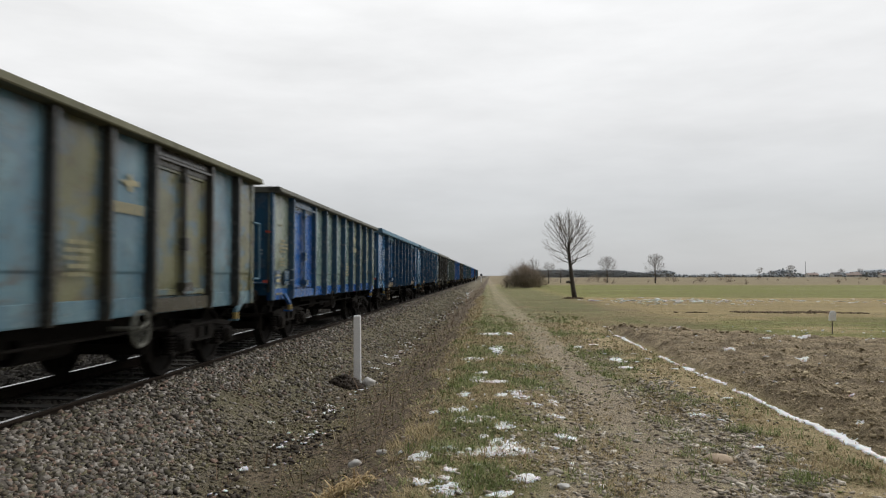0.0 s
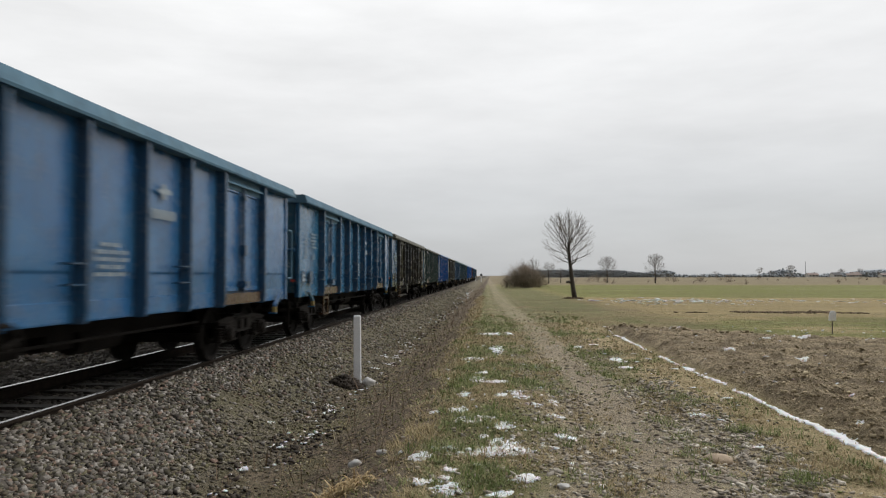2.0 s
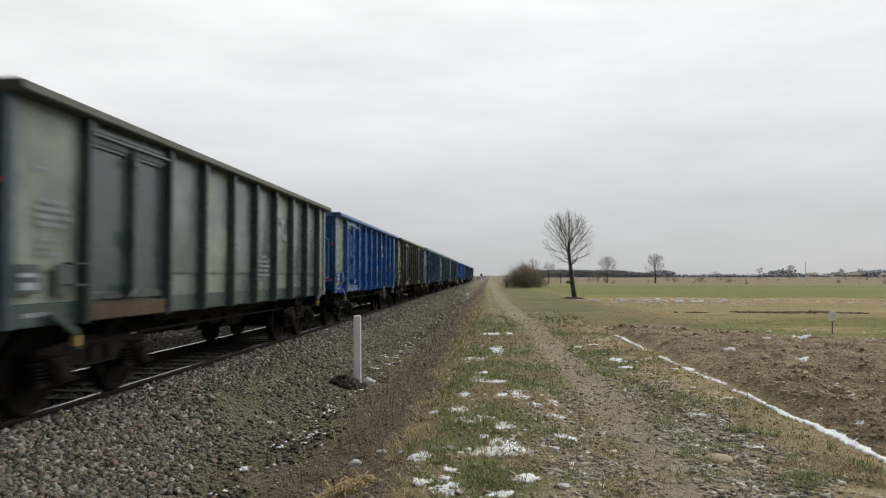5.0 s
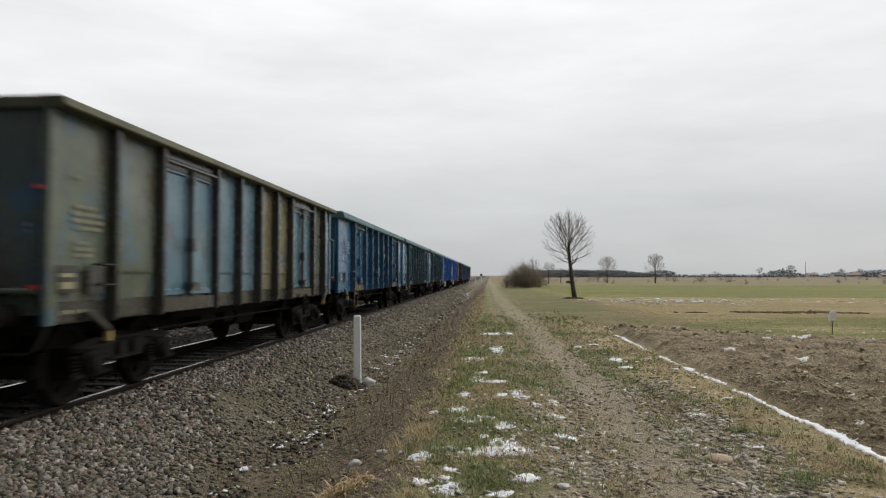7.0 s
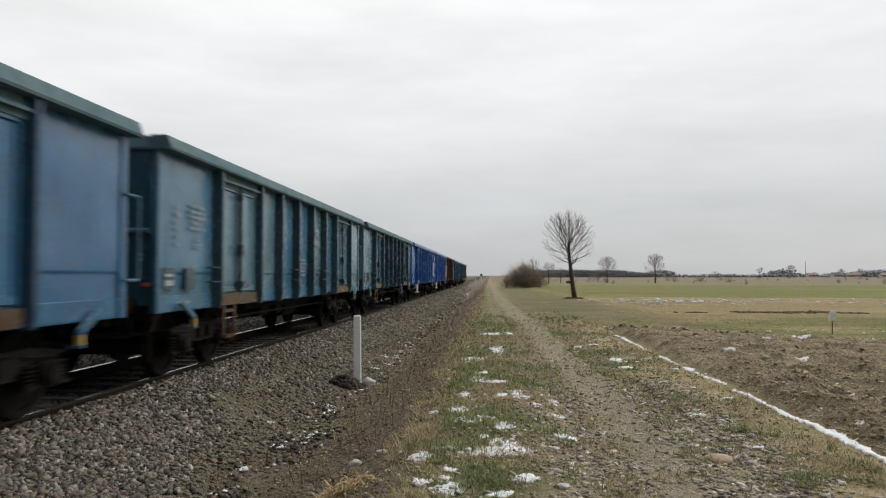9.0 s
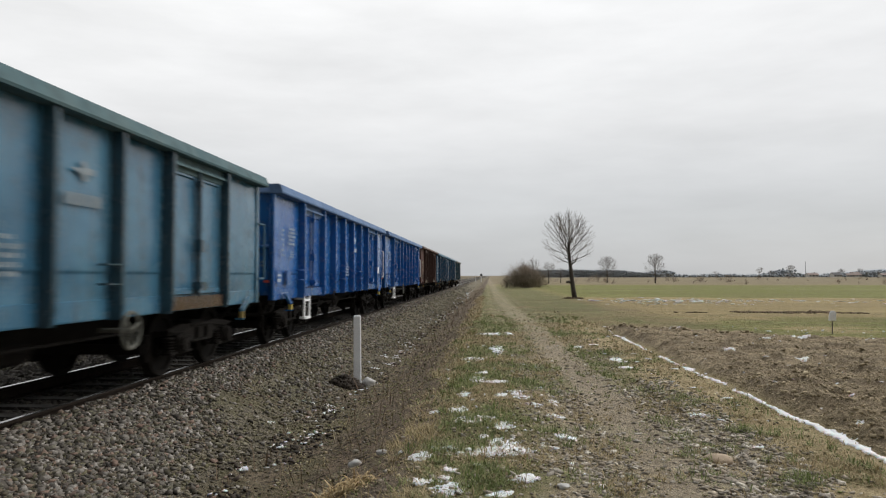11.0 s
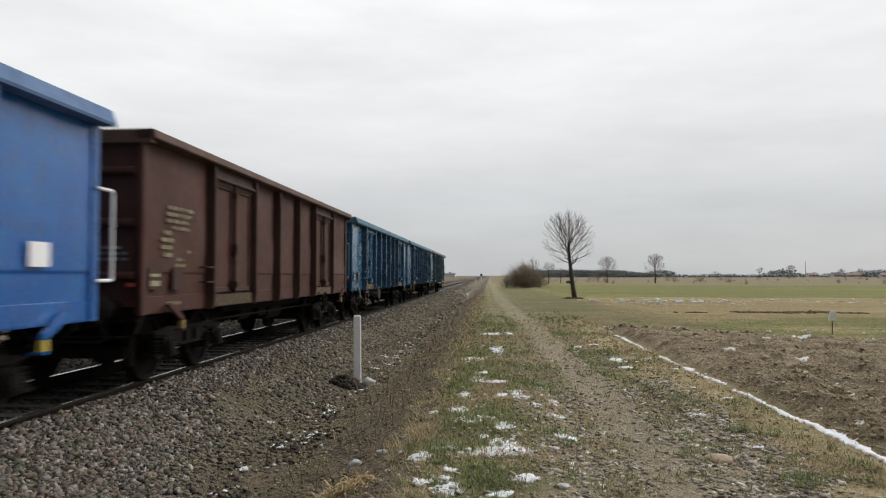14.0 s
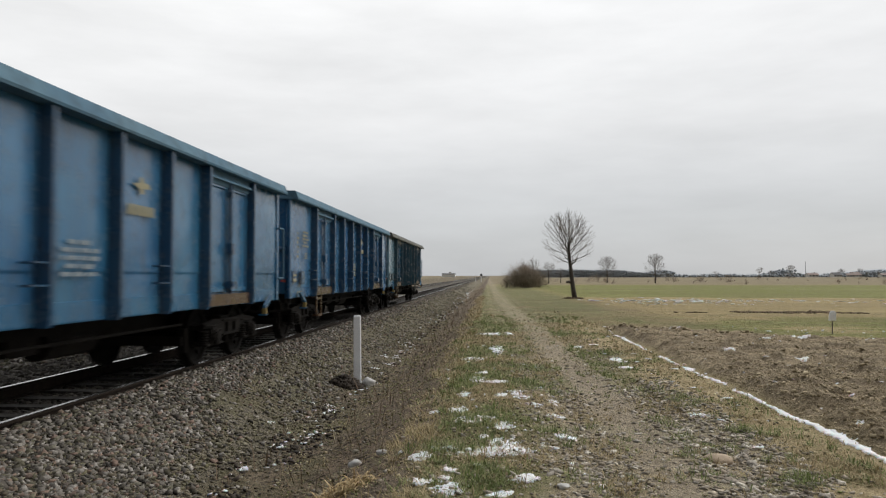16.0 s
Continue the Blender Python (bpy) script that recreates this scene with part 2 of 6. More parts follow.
P = {
    "olive": wagon_paint("olive_paint", (0.108, 0.112, 0.062), (0.158, 0.160, 0.096), 0.5, 0.5, 0.34, flaking=0.75),
    "greygreen": wagon_paint("grey_green_paint", (0.188, 0.228, 0.184), (0.262, 0.300, 0.246), 0.35, 0.35, 0.34, flaking=0.4),
    "paleblue": wagon_paint("pale_blue_paint", (0.080, 0.158, 0.208), (0.132, 0.215, 0.252), 0.35, 0.45, 0.34, flaking=0.6),
    "blue": wagon_paint("mid_blue_paint", (0.019, 0.094, 0.230), (0.035, 0.134, 0.278), 0.35, 0.3),
    "steel": wagon_paint("steel_blue_paint", (0.025, 0.104, 0.222), (0.044, 0.150, 0.276), 0.4, 0.35),
    "mossgrey": wagon_paint("grimy_moss_grey_paint", (0.088, 0.108, 0.078), (0.132, 0.152, 0.108), 0.5, 0.5, 0.34, flaking=0.75),
    "seagreen": wagon_paint("pale_sea_green_paint", (0.140, 0.208, 0.200), (0.195, 0.262, 0.238), 0.3, 0.3),
    "azure": wagon_paint("azure_paint", (0.021, 0.104, 0.210), (0.037, 0.147, 0.262), 0.35, 0.35),
    "teal": wagon_paint("teal_paint", (0.040, 0.136, 0.228), (0.070, 0.190, 0.285), 0.42, 0.4),
    "greenteal": wagon_paint("green_teal_paint", (0.036, 0.105, 0.130), (0.072, 0.160, 0.185), 0.45, 0.45),
    "darkgreen": wagon_paint("dark_green_paint", (0.030, 0.055, 0.055), (0.055, 0.09, 0.085), 0.45, 0.45),
    "bright": wagon_paint("bright_blue_paint", (0.011, 0.098, 0.350), (0.019, 0.131, 0.392), 0.15, 0.06),
    # dark blue for an end wall, its shade put into the colour
    "deepblue": wagon_paint("deep_shaded_grimy_blue_paint", (0.012, 0.042, 0.09), (0.02, 0.06, 0.115), 0.5, 0.4),
    "brown": wagon_paint("oxide_brown_paint", (0.064, 0.022, 0.016), (0.092, 0.036, 0.027), 0.65, 0.6, 0.25),
    "brownrim": wagon_paint("dusty_brown_rim_paint", (0.100, 0.058, 0.048), (0.135, 0.085, 0.072), 0.35, 0.4, 0.15),
    "darkbrown": wagon_paint("grimy_brown_paint", (0.045, 0.021, 0.016), (0.065, 0.032, 0.024), 0.5, 0.4, 0.25),
    "rust": wagon_paint("rusty_paint", (0.050, 0.025, 0.013), (0.077, 0.042, 0.023), 0.45, 0.6),
    "umber": wagon_paint("umber_grime_paint", (0.028, 0.027, 0.024), (0.042, 0.040, 0.035), 0.45, 0.4, 0.5),
    "royal": wagon_paint("royal_blue_paint", (0.013, 0.080, 0.285), (0.022, 0.108, 0.330), 0.25, 0.12),
    "olivedoor": wagon_paint("dull_olive_paint", (0.098, 0.096, 0.054), (0.130, 0.128, 0.076), 0.5, 0.4, 0.34),
    "rust_orange": wagon_paint("faded_orange_spray", (0.155, 0.088, 0.045), (0.225, 0.140, 0.085), 0.6, 0.6, 0.31, flaking=0.6),
    "lightrim": wagon_paint("pale_rim_paint", (0.070, 0.150, 0.220), (0.095, 0.180, 0.240), 0.25, 0.25, 0.15),
    "tealrim": wagon_paint("dusty_teal_rim_paint", (0.074, 0.140, 0.160), (0.108, 0.170, 0.180), 0.3, 0.3, 0.15),
    "greyrim": wagon_paint("grey_rim_paint", (0.100, 0.105, 0.090), (0.140, 0.140, 0.120), 0.35, 0.4, 0.15),
    "oliverim": wagon_paint("olive_rim_paint", (0.090, 0.090, 0.055), (0.120, 0.118, 0.075), 0.4, 0.45, 0.15),
    # paler than the sides: sky light on the slope is in the colour
    "bluerim": wagon_paint("worn_skylit_blue_rim_paint", (0.110, 0.190, 0.350), (0.150, 0.235, 0.400), 0.15, 0.12, 0.15),
    # dirtier, darker copies of side paints; end-wall shade is in the colour too
    "endblue": wagon_paint("sooty_shaded_blue_end_paint", (0.018, 0.075, 0.155), (0.030, 0.102, 0.195), 0.5, 0.45),
    "endteal": wagon_paint("sooty_shaded_teal_end_paint", (0.026, 0.082, 0.118), (0.042, 0.110, 0.150), 0.55, 0.5),
    # post paints: grime, plus the shade of their leading faces in the colour
    "bluepost": wagon_paint("grimy_shaded_blue_post_paint", (0.016, 0.060, 0.125), (0.026, 0.082, 0.155), 0.5, 0.5),
    "tealpost": wagon_paint("grimy_shaded_teal_post_paint", (0.018, 0.052, 0.076), (0.030, 0.074, 0.098), 0.5, 0.5),
    "ochre": wagon_paint("flaked_ochre_paint", (0.140, 0.124, 0.062), (0.188, 0.164, 0.090), 0.5, 0.6, 0.34, flaking=0.75),
    "greyteal": wagon_paint("dusty_grey_teal_paint", (0.080, 0.172, 0.228), (0.120, 0.220, 0.275), 0.42, 0.5),
    "slate": wagon_paint("slate_green_paint", (0.095, 0.135, 0.130), (0.140, 0.180, 0.165), 0.45, 0.45),
}
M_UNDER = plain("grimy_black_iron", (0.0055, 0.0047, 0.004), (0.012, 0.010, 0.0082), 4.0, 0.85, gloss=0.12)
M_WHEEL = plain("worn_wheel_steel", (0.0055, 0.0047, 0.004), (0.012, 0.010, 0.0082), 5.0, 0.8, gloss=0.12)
M_YELLOW = plain("yellow_safety_paint", (0.55, 0.42, 0.06), (0.62, 0.50, 0.12), 8.0, 0.6)
M_OLDYELLOW = plain("grimy_yellow_paint", (0.22, 0.16, 0.05), (0.36, 0.27, 0.09), 8.0, 0.8)
M_RED = plain("red_paint", (0.45, 0.05, 0.035), (0.5, 0.09, 0.06), 8.0, 0.5)
M_WHITE = plain("stencil_white", (0.18, 0.23, 0.27), (0.28, 0.32, 0.34), 14.0, 0.6, 0, 0.1)
M_FRESH = plain("fresh_white_stencil", (0.30, 0.37, 0.47), (0.41, 0.47, 0.54), 14.0, 0.6, 0, 0.1)
M_FAINT = plain("faint_stencil_yellow", (0.19, 0.18, 0.105), (0.25, 0.235, 0.14), 14.0, 0.6, 0, 0.1)
M_CREAM = plain("stencil_yellow", (0.23, 0.21, 0.12), (0.31, 0.28, 0.17), 14.0, 0.6, 0, 0.1)
M_RAIL_TOP = plain("bright_rail_head", (0.48, 0.47, 0.46), (0.60, 0.59, 0.58), 7.0, 0.22, 0.95, 0.05)
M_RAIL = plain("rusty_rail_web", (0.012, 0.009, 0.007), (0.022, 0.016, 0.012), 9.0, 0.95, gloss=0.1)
# concrete coloured far darker, to stand for shade beneath the train
M_SLEEPER = plain("shaded_concrete_sleeper", (0.024, 0.021, 0.018), (0.046, 0.041, 0.035), 4.0, 0.95)
M_POST = plain("whitewashed_concrete", (0.84, 0.84, 0.86), (0.92, 0.92, 0.93), 5.0, 0.8)
M_BARK = plain("grey_brown_bark", (0.045, 0.038, 0.032), (0.10, 0.088, 0.075), 8.0, 0.95)
M_TWIG = plain("brown_twigs", (0.15, 0.13, 0.115), (0.25, 0.22, 0.19), 3.0, 0.95)
# twigs of distant trees, paled in colour to stand for haze
M_FARTWIG = plain("haze_pale_twigs", (0.24, 0.225, 0.215), (0.34, 0.32, 0.30), 3.0, 0.95)
M_SNOW = plain("old_snow", (0.80, 0.82, 0.85), (0.90, 0.91, 0.92), 12.0, 0.6, 0, 0.5, 0.05)
M_SNOW.node_tree.nodes["Principled BSDF"].inputs["Subsurface Weight"].default_value = 0.2


def lump_material(name, shades, rough=0.9, patch=None, leaf=0.0):
    """Loose pieces, each of its own shade."""
    m, n, l, p = material(name)
    geo, info = n.new("ShaderNodeNewGeometry"), n.new("ShaderNodeObjectInfo")
    add, frac, ramp = n.new("ShaderNodeMath"), n.new("ShaderNodeMath"), n.new("ShaderNodeValToRGB")
    add.operation, frac.operation = "ADD", "FRACT"
    l.new(geo.outputs["Random Per Island"], add.inputs[0])
    l.new(info.outputs["Random"], add.inputs[1])
    l.new(add.outputs[0], frac.inputs[0])
    l.new(frac.outputs[0], ramp.inputs[0])
    r = ramp.color_ramp
    r.elements[0].color, r.elements[1].color = (*shades[0], 1), (*shades[-1], 1)
    for k, c in enumerate(shades[1:-1], 1):
        r.elements.new(k / (len(shades) - 1)).color = (*c, 1)
    tc = n.new("ShaderNodeTexCoord")
    fine = noise_node(n, l, tc.outputs["Object"], 55.0, 5, 0.65)
    col = blend(n, l, band(n, l, fine, 0.35, 0.75, 0, 0.55), ramp.outputs[0], tuple(0.45 * c for c in shades[0]))
    if patch:
        drift = noise_node(n, l, tc.outputs["Object"], 1.7, 4, 0.65)
        col = blend(n, l, band(n, l, drift, 0.42, 0.60, 0, 0.65), col, patch)
    l.new(col, p.inputs["Base Color"])
    p.inputs["Roughness"].default_value = rough
    p.inputs["Specular IOR Level"].default_value = 0.25
    bump(n, l, p, fine, 0.4, 0.01)
    if leaf:
        thin, mix = n.new("ShaderNodeBsdfTranslucent"), n.new("ShaderNodeMixShader")
        mix.inputs[0].default_value = leaf
        l.new(col, thin.inputs["Color"])
        l.new(p.outputs[0], mix.inputs[1])
        l.new(thin.outputs[0], mix.inputs[2])
        l.new(mix.outputs[0], n["Material Output"].inputs["Surface"])
    return m


M_STONE = lump_material("crushed_ballast", [(0.050, 0.044, 0.038), (0.27, 0.245, 0.215), (0.095, 0.082, 0.068), (0.44, 0.41, 0.37), (0.066, 0.058, 0.050), (0.28, 0.195, 0.155), (0.125, 0.115, 0.078), (0.026, 0.023, 0.020), (0.20, 0.185, 0.155), (0.16, 0.150, 0.100), (0.042, 0.036, 0.030)])
M_BRUSH = lump_material("grey_brown_brushwood", [(0.37, 0.31, 0.25), (0.54, 0.46, 0.38), (0.45, 0.38, 0.305), (0.28, 0.23, 0.19)])
M_SCRUB = lump_material("olive_brown_scrub", [(0.22, 0.185, 0.13), (0.34, 0.285, 0.20), (0.27, 0.235, 0.15), (0.17, 0.14, 0.10)])
M_MOSSY = lump_material("dirty_mossy_stones", [(0.096, 0.083, 0.062), (0.265, 0.232, 0.172), (0.135, 0.118, 0.086), (0.440, 0.405, 0.350), (0.195, 0.182, 0.100), (0.062, 0.053, 0.042)], patch=(0.165, 0.150, 0.085))
# ballast darkened in colour for the shade under the wagons
M_BED_SHADE = lump_material("shaded_ballast", [(0.024, 0.021, 0.018), (0.08, 0.071, 0.061), (0.038, 0.033, 0.028), (0.13, 0.118, 0.10), (0.018, 0.0155, 0.013)])
M_LITTER = lump_material("trampled_plant_litter", [(0.124, 0.101, 0.063), (0.472, 0.392, 0.229), (0.248, 0.209, 0.114), (0.646, 0.569, 0.362), (0.199, 0.234, 0.079), (0.373, 0.297, 0.175), (0.093, 0.078, 0.055), (0.286, 0.316, 0.121)])
M_PEBBLE = lump_material("grey_field_stones", [(0.240, 0.205, 0.163), (0.504, 0.434, 0.339), (0.132, 0.113, 0.092), (0.720, 0.666, 0.575), (0.192, 0.167, 0.132), (0.432, 0.399, 0.345), (0.300, 0.244, 0.178)])
M_CLOD = lump_material("soil_clods", [(0.257, 0.207, 0.131), (0.524, 0.435, 0.284), (0.308, 0.253, 0.161), (0.422, 0.351, 0.229)])
M_DARKSOIL = lump_material("dark_sooty_soil", [(0.045, 0.037, 0.030), (0.075, 0.06, 0.048), (0.03, 0.025, 0.021)])
M_GRASS = lump_material("winter_grass", [(0.078, 0.118, 0.034), (0.375, 0.420, 0.170), (0.140, 0.210, 0.055), (0.620, 0.580, 0.370), (0.070, 0.092, 0.032), (0.285, 0.345, 0.130)], leaf=0.25)
M_STRAW = lump_material("dead_grass", [(0.335, 0.262, 0.145), (0.700, 0.590, 0.370), (0.235, 0.172, 0.100), (0.540, 0.450, 0.262)], patch=(0.33, 0.262, 0.135), leaf=0.15)
M_WEED = lump_material("brown_weeds", [(0.185, 0.128, 0.088), (0.305, 0.222, 0.155), (0.195, 0.172, 0.100), (0.115, 0.084, 0.064)], leaf=0.1)
M_TUFT = lump_material("golden_straw", [(0.440, 0.319, 0.154), (0.792, 0.638, 0.385), (0.242, 0.165, 0.083), (0.660, 0.506, 0.275)], leaf=0.2)
# pale blue-grey, as distance haze is put into the woods' own colour
M_FOREST = lump_material("hazed_far_woods", [(0.32, 0.35, 0.38), (0.37, 0.40, 0.425), (0.345, 0.37, 0.40)])


# ---- the lie of the land ----
PX = [-3000, -60, -20, -14.0, -12.6, -11.4, -10.7, -6.6, -6.5, -4.95, -4.78, -4.4, -3.95, -3.1, -2.5, -1.9, -0.85, -0.4, 0.3, 1.4, 3.2, 3.48, 3.72, 3.95, 10, 3000]
PZ = [-1.0, -1.0, -0.85, -0.75, -0.62, -0.22, -0.12, -0.12, -0.205, -0.205, -0.085, -0.09, -0.20, -0.58, -0.69, -0.67, -0.22, -0.17, -0.15, -0.19, -0.16, -0.24, -0.25, -0.14, -0.17, -0.2]


def path_x(y):
    return np.interp(y, [0, 10, 16, 26, 41, 80, 400], [1.5, 1.5, 1.4, 1.24, 0.75, 0.45, -1.0])


def ballast_edge(y):
    """How far the clean stones have rolled down towards the ditch."""
    return np.interp(y, [5, 7, 9, 11, 14, 60], [-2.85, -3.1, -3.5, -3.8, -3.9, -4.0])


def field_edge(x):
    """The far edge of the ploughed strip."""
    return np.interp(x, [3.4, 5.0, 7.3, 10.7, 16.0, 40.0], [24.2, 22.6, 20.4, 19.6, 18.6, 12.0])


def zones(x, y):
    """Weights of the kinds of ground at a place, 0 to 1."""
    j = (fbm(x, y, 0.9, 3) - 0.5) * 0.9 + (fbm(x, y, 3.5, 5) - 0.5) * 0.5
    j2 = (fbm(x, y, 0.35, 8) - 0.5) * 2.0
    px = path_x(y)
    plough = smooth(-0.12, 0.12, x - 3.76 + 0.05 * j) * smooth(-0.7, 0.7, field_edge(x) - y + 1.6 * j + j2)
    worn = smooth(0.62 + 0.2 * smooth(14, 26, y), 0.15, np.abs(x - px) + 0.35 * j)
    stony = smooth(1.25, 0.7, np.abs(x - px) + 0.6 * j) * (0.45 + 0.4 * smooth(12, 7, y))
    path = np.maximum(worn, stony * (1 - 0.6 * smooth(0.45, 0.62, fbm(x, y, 1.6, 27))))
    path = path * (1 - 0.42 * smooth(14, 38, y))
    strip = smooth(2.1, 2.6, x + 0.5 * j) * smooth(3.75, 3.45, x) * smooth(0.30, 0.46, fbm(x, y, 0.8, 29)) * smooth(30, 22, y)
    bare = np.maximum(path, 0.62 * strip)
    edge = ballast_edge(y)
    ballast = np.maximum(smooth(0.25, -0.35, x - edge + 0.7 * j), 0.3 * smooth(-2.5, -3.1, x) * smooth(0.5, 0.62, fbm(x, y, 0.7, 93))) * smooth(-12.9, -12.2, x + 0.5 * j)
    slope = smooth(-2.55, -2.95, x + 0.5 * j) * smooth(-4.6, -4.2, x)
    bank = smooth(-2.1, -1.7, x + 0.5 * j) * smooth(-0.50, -0.80, x + 0.5 * j)
    ditch = smooth(-0.50, -0.80, x + 0.5 * j) * (1 - ballast) * smooth(-60, -35, x + j)
    green = smooth(0.34, 0.50, fbm(x, y, 0.9, 21, 4)) * (1 - 0.7 * smooth(2.5, 3.0, x) * smooth(40, 25, y)) * smooth(135, 90, y)
    green = np.maximum(green, 0.6 * smooth(24, 40, y) * smooth(0.3, 0.5, fbm(x, y, 0.22, 23))) * (1 - 0.85 * smooth(4.5, 6.5, x) * smooth(22, 26, y))
    crop = smooth(54, 57, y + 2 * j2) * smooth(140, 122, y + 8 * j2) * smooth(4.5, 7.0, x)
    crop = np.maximum(crop, 0.9 * smooth(0.0, 1.0, y - field_edge(x)) * smooth(31, 28.5, y) * smooth(0.36, 0.52, fbm(x, y, 0.3, 31)) * smooth(4, 5, x))
    far = smooth(122, 142, y + 8 * j2)
    return dict(strip=strip, slope=slope, bank=bank, bare=bare, far=far, plough=plough, path=path, ballast=ballast, ditch=ditch, green=green, crop=crop)


def ground_z(x, y, detail=True):
    x, y = np.asarray(x, float), np.asarray(y, float)
    z = np.interp(x, PX, PZ)
    near = smooth(160, 20, y)
    z = z + np.interp(x, [3.2, 3.48, 3.72, 3.95], [0.0, 0.079, 0.094, 0.0]) * smooth(21.5, 24, y)
    z = z + (fbm(x, y, 0.35, 40) - 0.5) * 0.10 * near * smooth(-3.3, -2.5, x)
    z = z + (fbm(x, y, 0.01, 44) - 0.5) * 0.5 * smooth(120, 500, np.hypot(x, y))
    if detail:
        w = zones(x, y)
        w["plough"] = w["plough"] * (0.25 + 0.75 * smooth(3.75, 4.05, x))
        rough = 0.030 + 0.085 * w["plough"] + 0.02 * w["ditch"] - 0.018 * w["path"] - 0.02 * w["ballast"]
        z = z + (fbm(x, y, 3.2, 50, 4) - 0.5) * rough * 1.6 * near
        clods = np.abs(fbm(x, y, 4.0, 60, 3) - 0.5) * 2
        z = z + w["plough"] * (0.5 - clods) * 0.062 * near
        z = z + w["plough"] * (fbm(x, y, 11.0, 63, 2) - 0.5) * 0.042 * near
        furrow = np.sin((x * 0.10 + y) * 2 * math.pi / 0.85 + 5 * fbm(x, y, 0.5, 66))
        z = z + w["plough"] * furrow * (0.045 + 0.065 * fbm(x, y, 0.4, 67)) * near
        rut = np.exp(-((np.abs(x - path_x(y)) - 0.62) / 0.16) ** 2)
        z = z - 0.035 * rut * near * (1 - w["plough"])
    return z


def gz(x, y):
    return float(ground_z(np.array([x]), np.array([y]))[0])


def ground_material():
    m, n, l, p = material("field_ground")
    tc = n.new("ShaderNodeTexCoord")
    vec = tc.outputs["Object"]
    a1, a2 = n.new("ShaderNodeAttribute"), n.new("ShaderNodeAttribute")
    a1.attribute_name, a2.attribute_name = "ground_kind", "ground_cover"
    a3, s3 = n.new("ShaderNodeAttribute"), n.new("ShaderNodeSeparateColor")
    a3.attribute_name = "ground_bank"
    l.new(a3.outputs["Color"], s3.inputs[0])
    s1, s2 = n.new("ShaderNodeSeparateColor"), n.new("ShaderNodeSeparateColor")
    l.new(a1.outputs["Color"], s1.inputs[0])
    l.new(a2.outputs["Color"], s2.inputs[0])
    big, mid = noise_node(n, l, vec, 0.5, 5), noise_node(n, l, vec, 4.0, 6, 0.65)
    fine, grain = noise_node(n, l, vec, 22.0, 6, 0.7), noise_node(n, l, vec, 90.0, 3)
    straw = blend(n, l, band(n, l, mid, 0.35, 0.65), (0.34, 0.262, 0.115), (0.49, 0.390, 0.185))
    straw = blend(n, l, band(n, l, fine, 0.45, 0.7, 0, 0.75), straw, (0.14, 0.108, 0.058))
    grass = blend(n, l, band(n, l, fine, 0.35, 0.65), (0.13, 0.18, 0.045), (0.27, 0.29, 0.10))
    col = blend(n, l, band(n, l, s2.outputs["Red"], 0.1, 0.9, 0.0, 0.9), straw, grass)
    crop = blend(n, l, band(n, l, mid, 0.35, 0.65), (0.135, 0.165, 0.022), (0.200, 0.215, 0.045))
    col = blend(n, l, s2.outputs["Green"], col, crop)
    mp = n.new("ShaderNodeMapping")
    mp.inputs["Scale"].default_value = (0.035, 0.5, 1.0)
    l.new(vec, mp.inputs[0])
    rows = noise_node(n, l, mp.outputs[0], 1.0, 6, 0.7)
    col = blend(n, l, band(n, l, rows, 0.42, 0.62, 0, 0.5), col, (0.22, 0.17, 0.095))
    col = blend(n, l, band(n, l, rows, 0.50, 0.34, 0, 0.4), col, (0.46, 0.385, 0.215))
    # thatch tone under the grass, with shade between blades put into it
    col = blend(n, l, band(n, l, a2.outputs["Alpha"], 0, 1, 0, 0.42), col, (0.115, 0.098, 0.056))
    fallow = blend(n, l, band(n, l, rows, 0.35, 0.65), (0.20, 0.162, 0.094), (0.29, 0.24, 0.148))
    lines = n.new("ShaderNodeMapping")
    lines.inputs["Scale"].default_value = (0.002, 0.016, 1.0)
    l.new(vec, lines.inputs[0])
    rills = noise_node(n, l, lines.outputs[0], 1.0, 5, 0.7)
    fallow = blend(n, l, band(n, l, rills, 0.54, 0.66, 0, 0.75), fallow, (0.095, 0.082, 0.050))
    fallow = blend(n, l, band(n, l, rills, 0.42, 0.34, 0, 0.6), fallow, (0.34, 0.28, 0.18))
    col = blend(n, l, a1.outputs["Alpha"], col, fallow)
    dirt = blend(n, l, band(n, l, mid, 0.3, 0.7), (0.325, 0.268, 0.188), (0.51, 0.432, 0.312))
    dirt = blend(n, l, band(n, l, fine, 0.46, 0.66, 0, 0.85), dirt, (0.15, 0.125, 0.098))
    col = blend(n, l, s1.outputs["Red"], col, dirt)
    clay = blend(n, l, band(n, l, mid, 0.35, 0.65), (0.38, 0.298, 0.160), (0.56, 0.455, 0.270))
    clay = blend(n, l, band(n, l, fine, 0.48, 0.68, 0, 0.6), clay, (0.20, 0.168, 0.085))
    col = blend(n, l, s3.outputs["Blue"], col, clay)
    soil = blend(n, l, band(n, l, fine, 0.36, 0.64), (0.220, 0.172, 0.108), (0.540, 0.440, 0.290))
    patchy = noise_node(n, l, mp.outputs[0], 4.0, 5, 0.7)
    soil = blend(n, l, band(n, l, patchy, 0.44, 0.60, 0, 0.7), soil, (0.140, 0.108, 0.074))
    soil = blend(n, l, band(n, l, mid, 0.45, 0.7, 0, 0.55), soil, (0.38, 0.30, 0.20))
    col = blend(n, l, s1.outputs["Green"], col, soil)
    mud = blend(n, l, band(n, l, fine, 0.38, 0.62), (0.072, 0.055, 0.039), (0.295, 0.235, 0.162))
    mud = blend(n, l, band(n, l, mid, 0.50, 0.64, 0, 0.6), mud, (0.045, 0.036, 0.028))
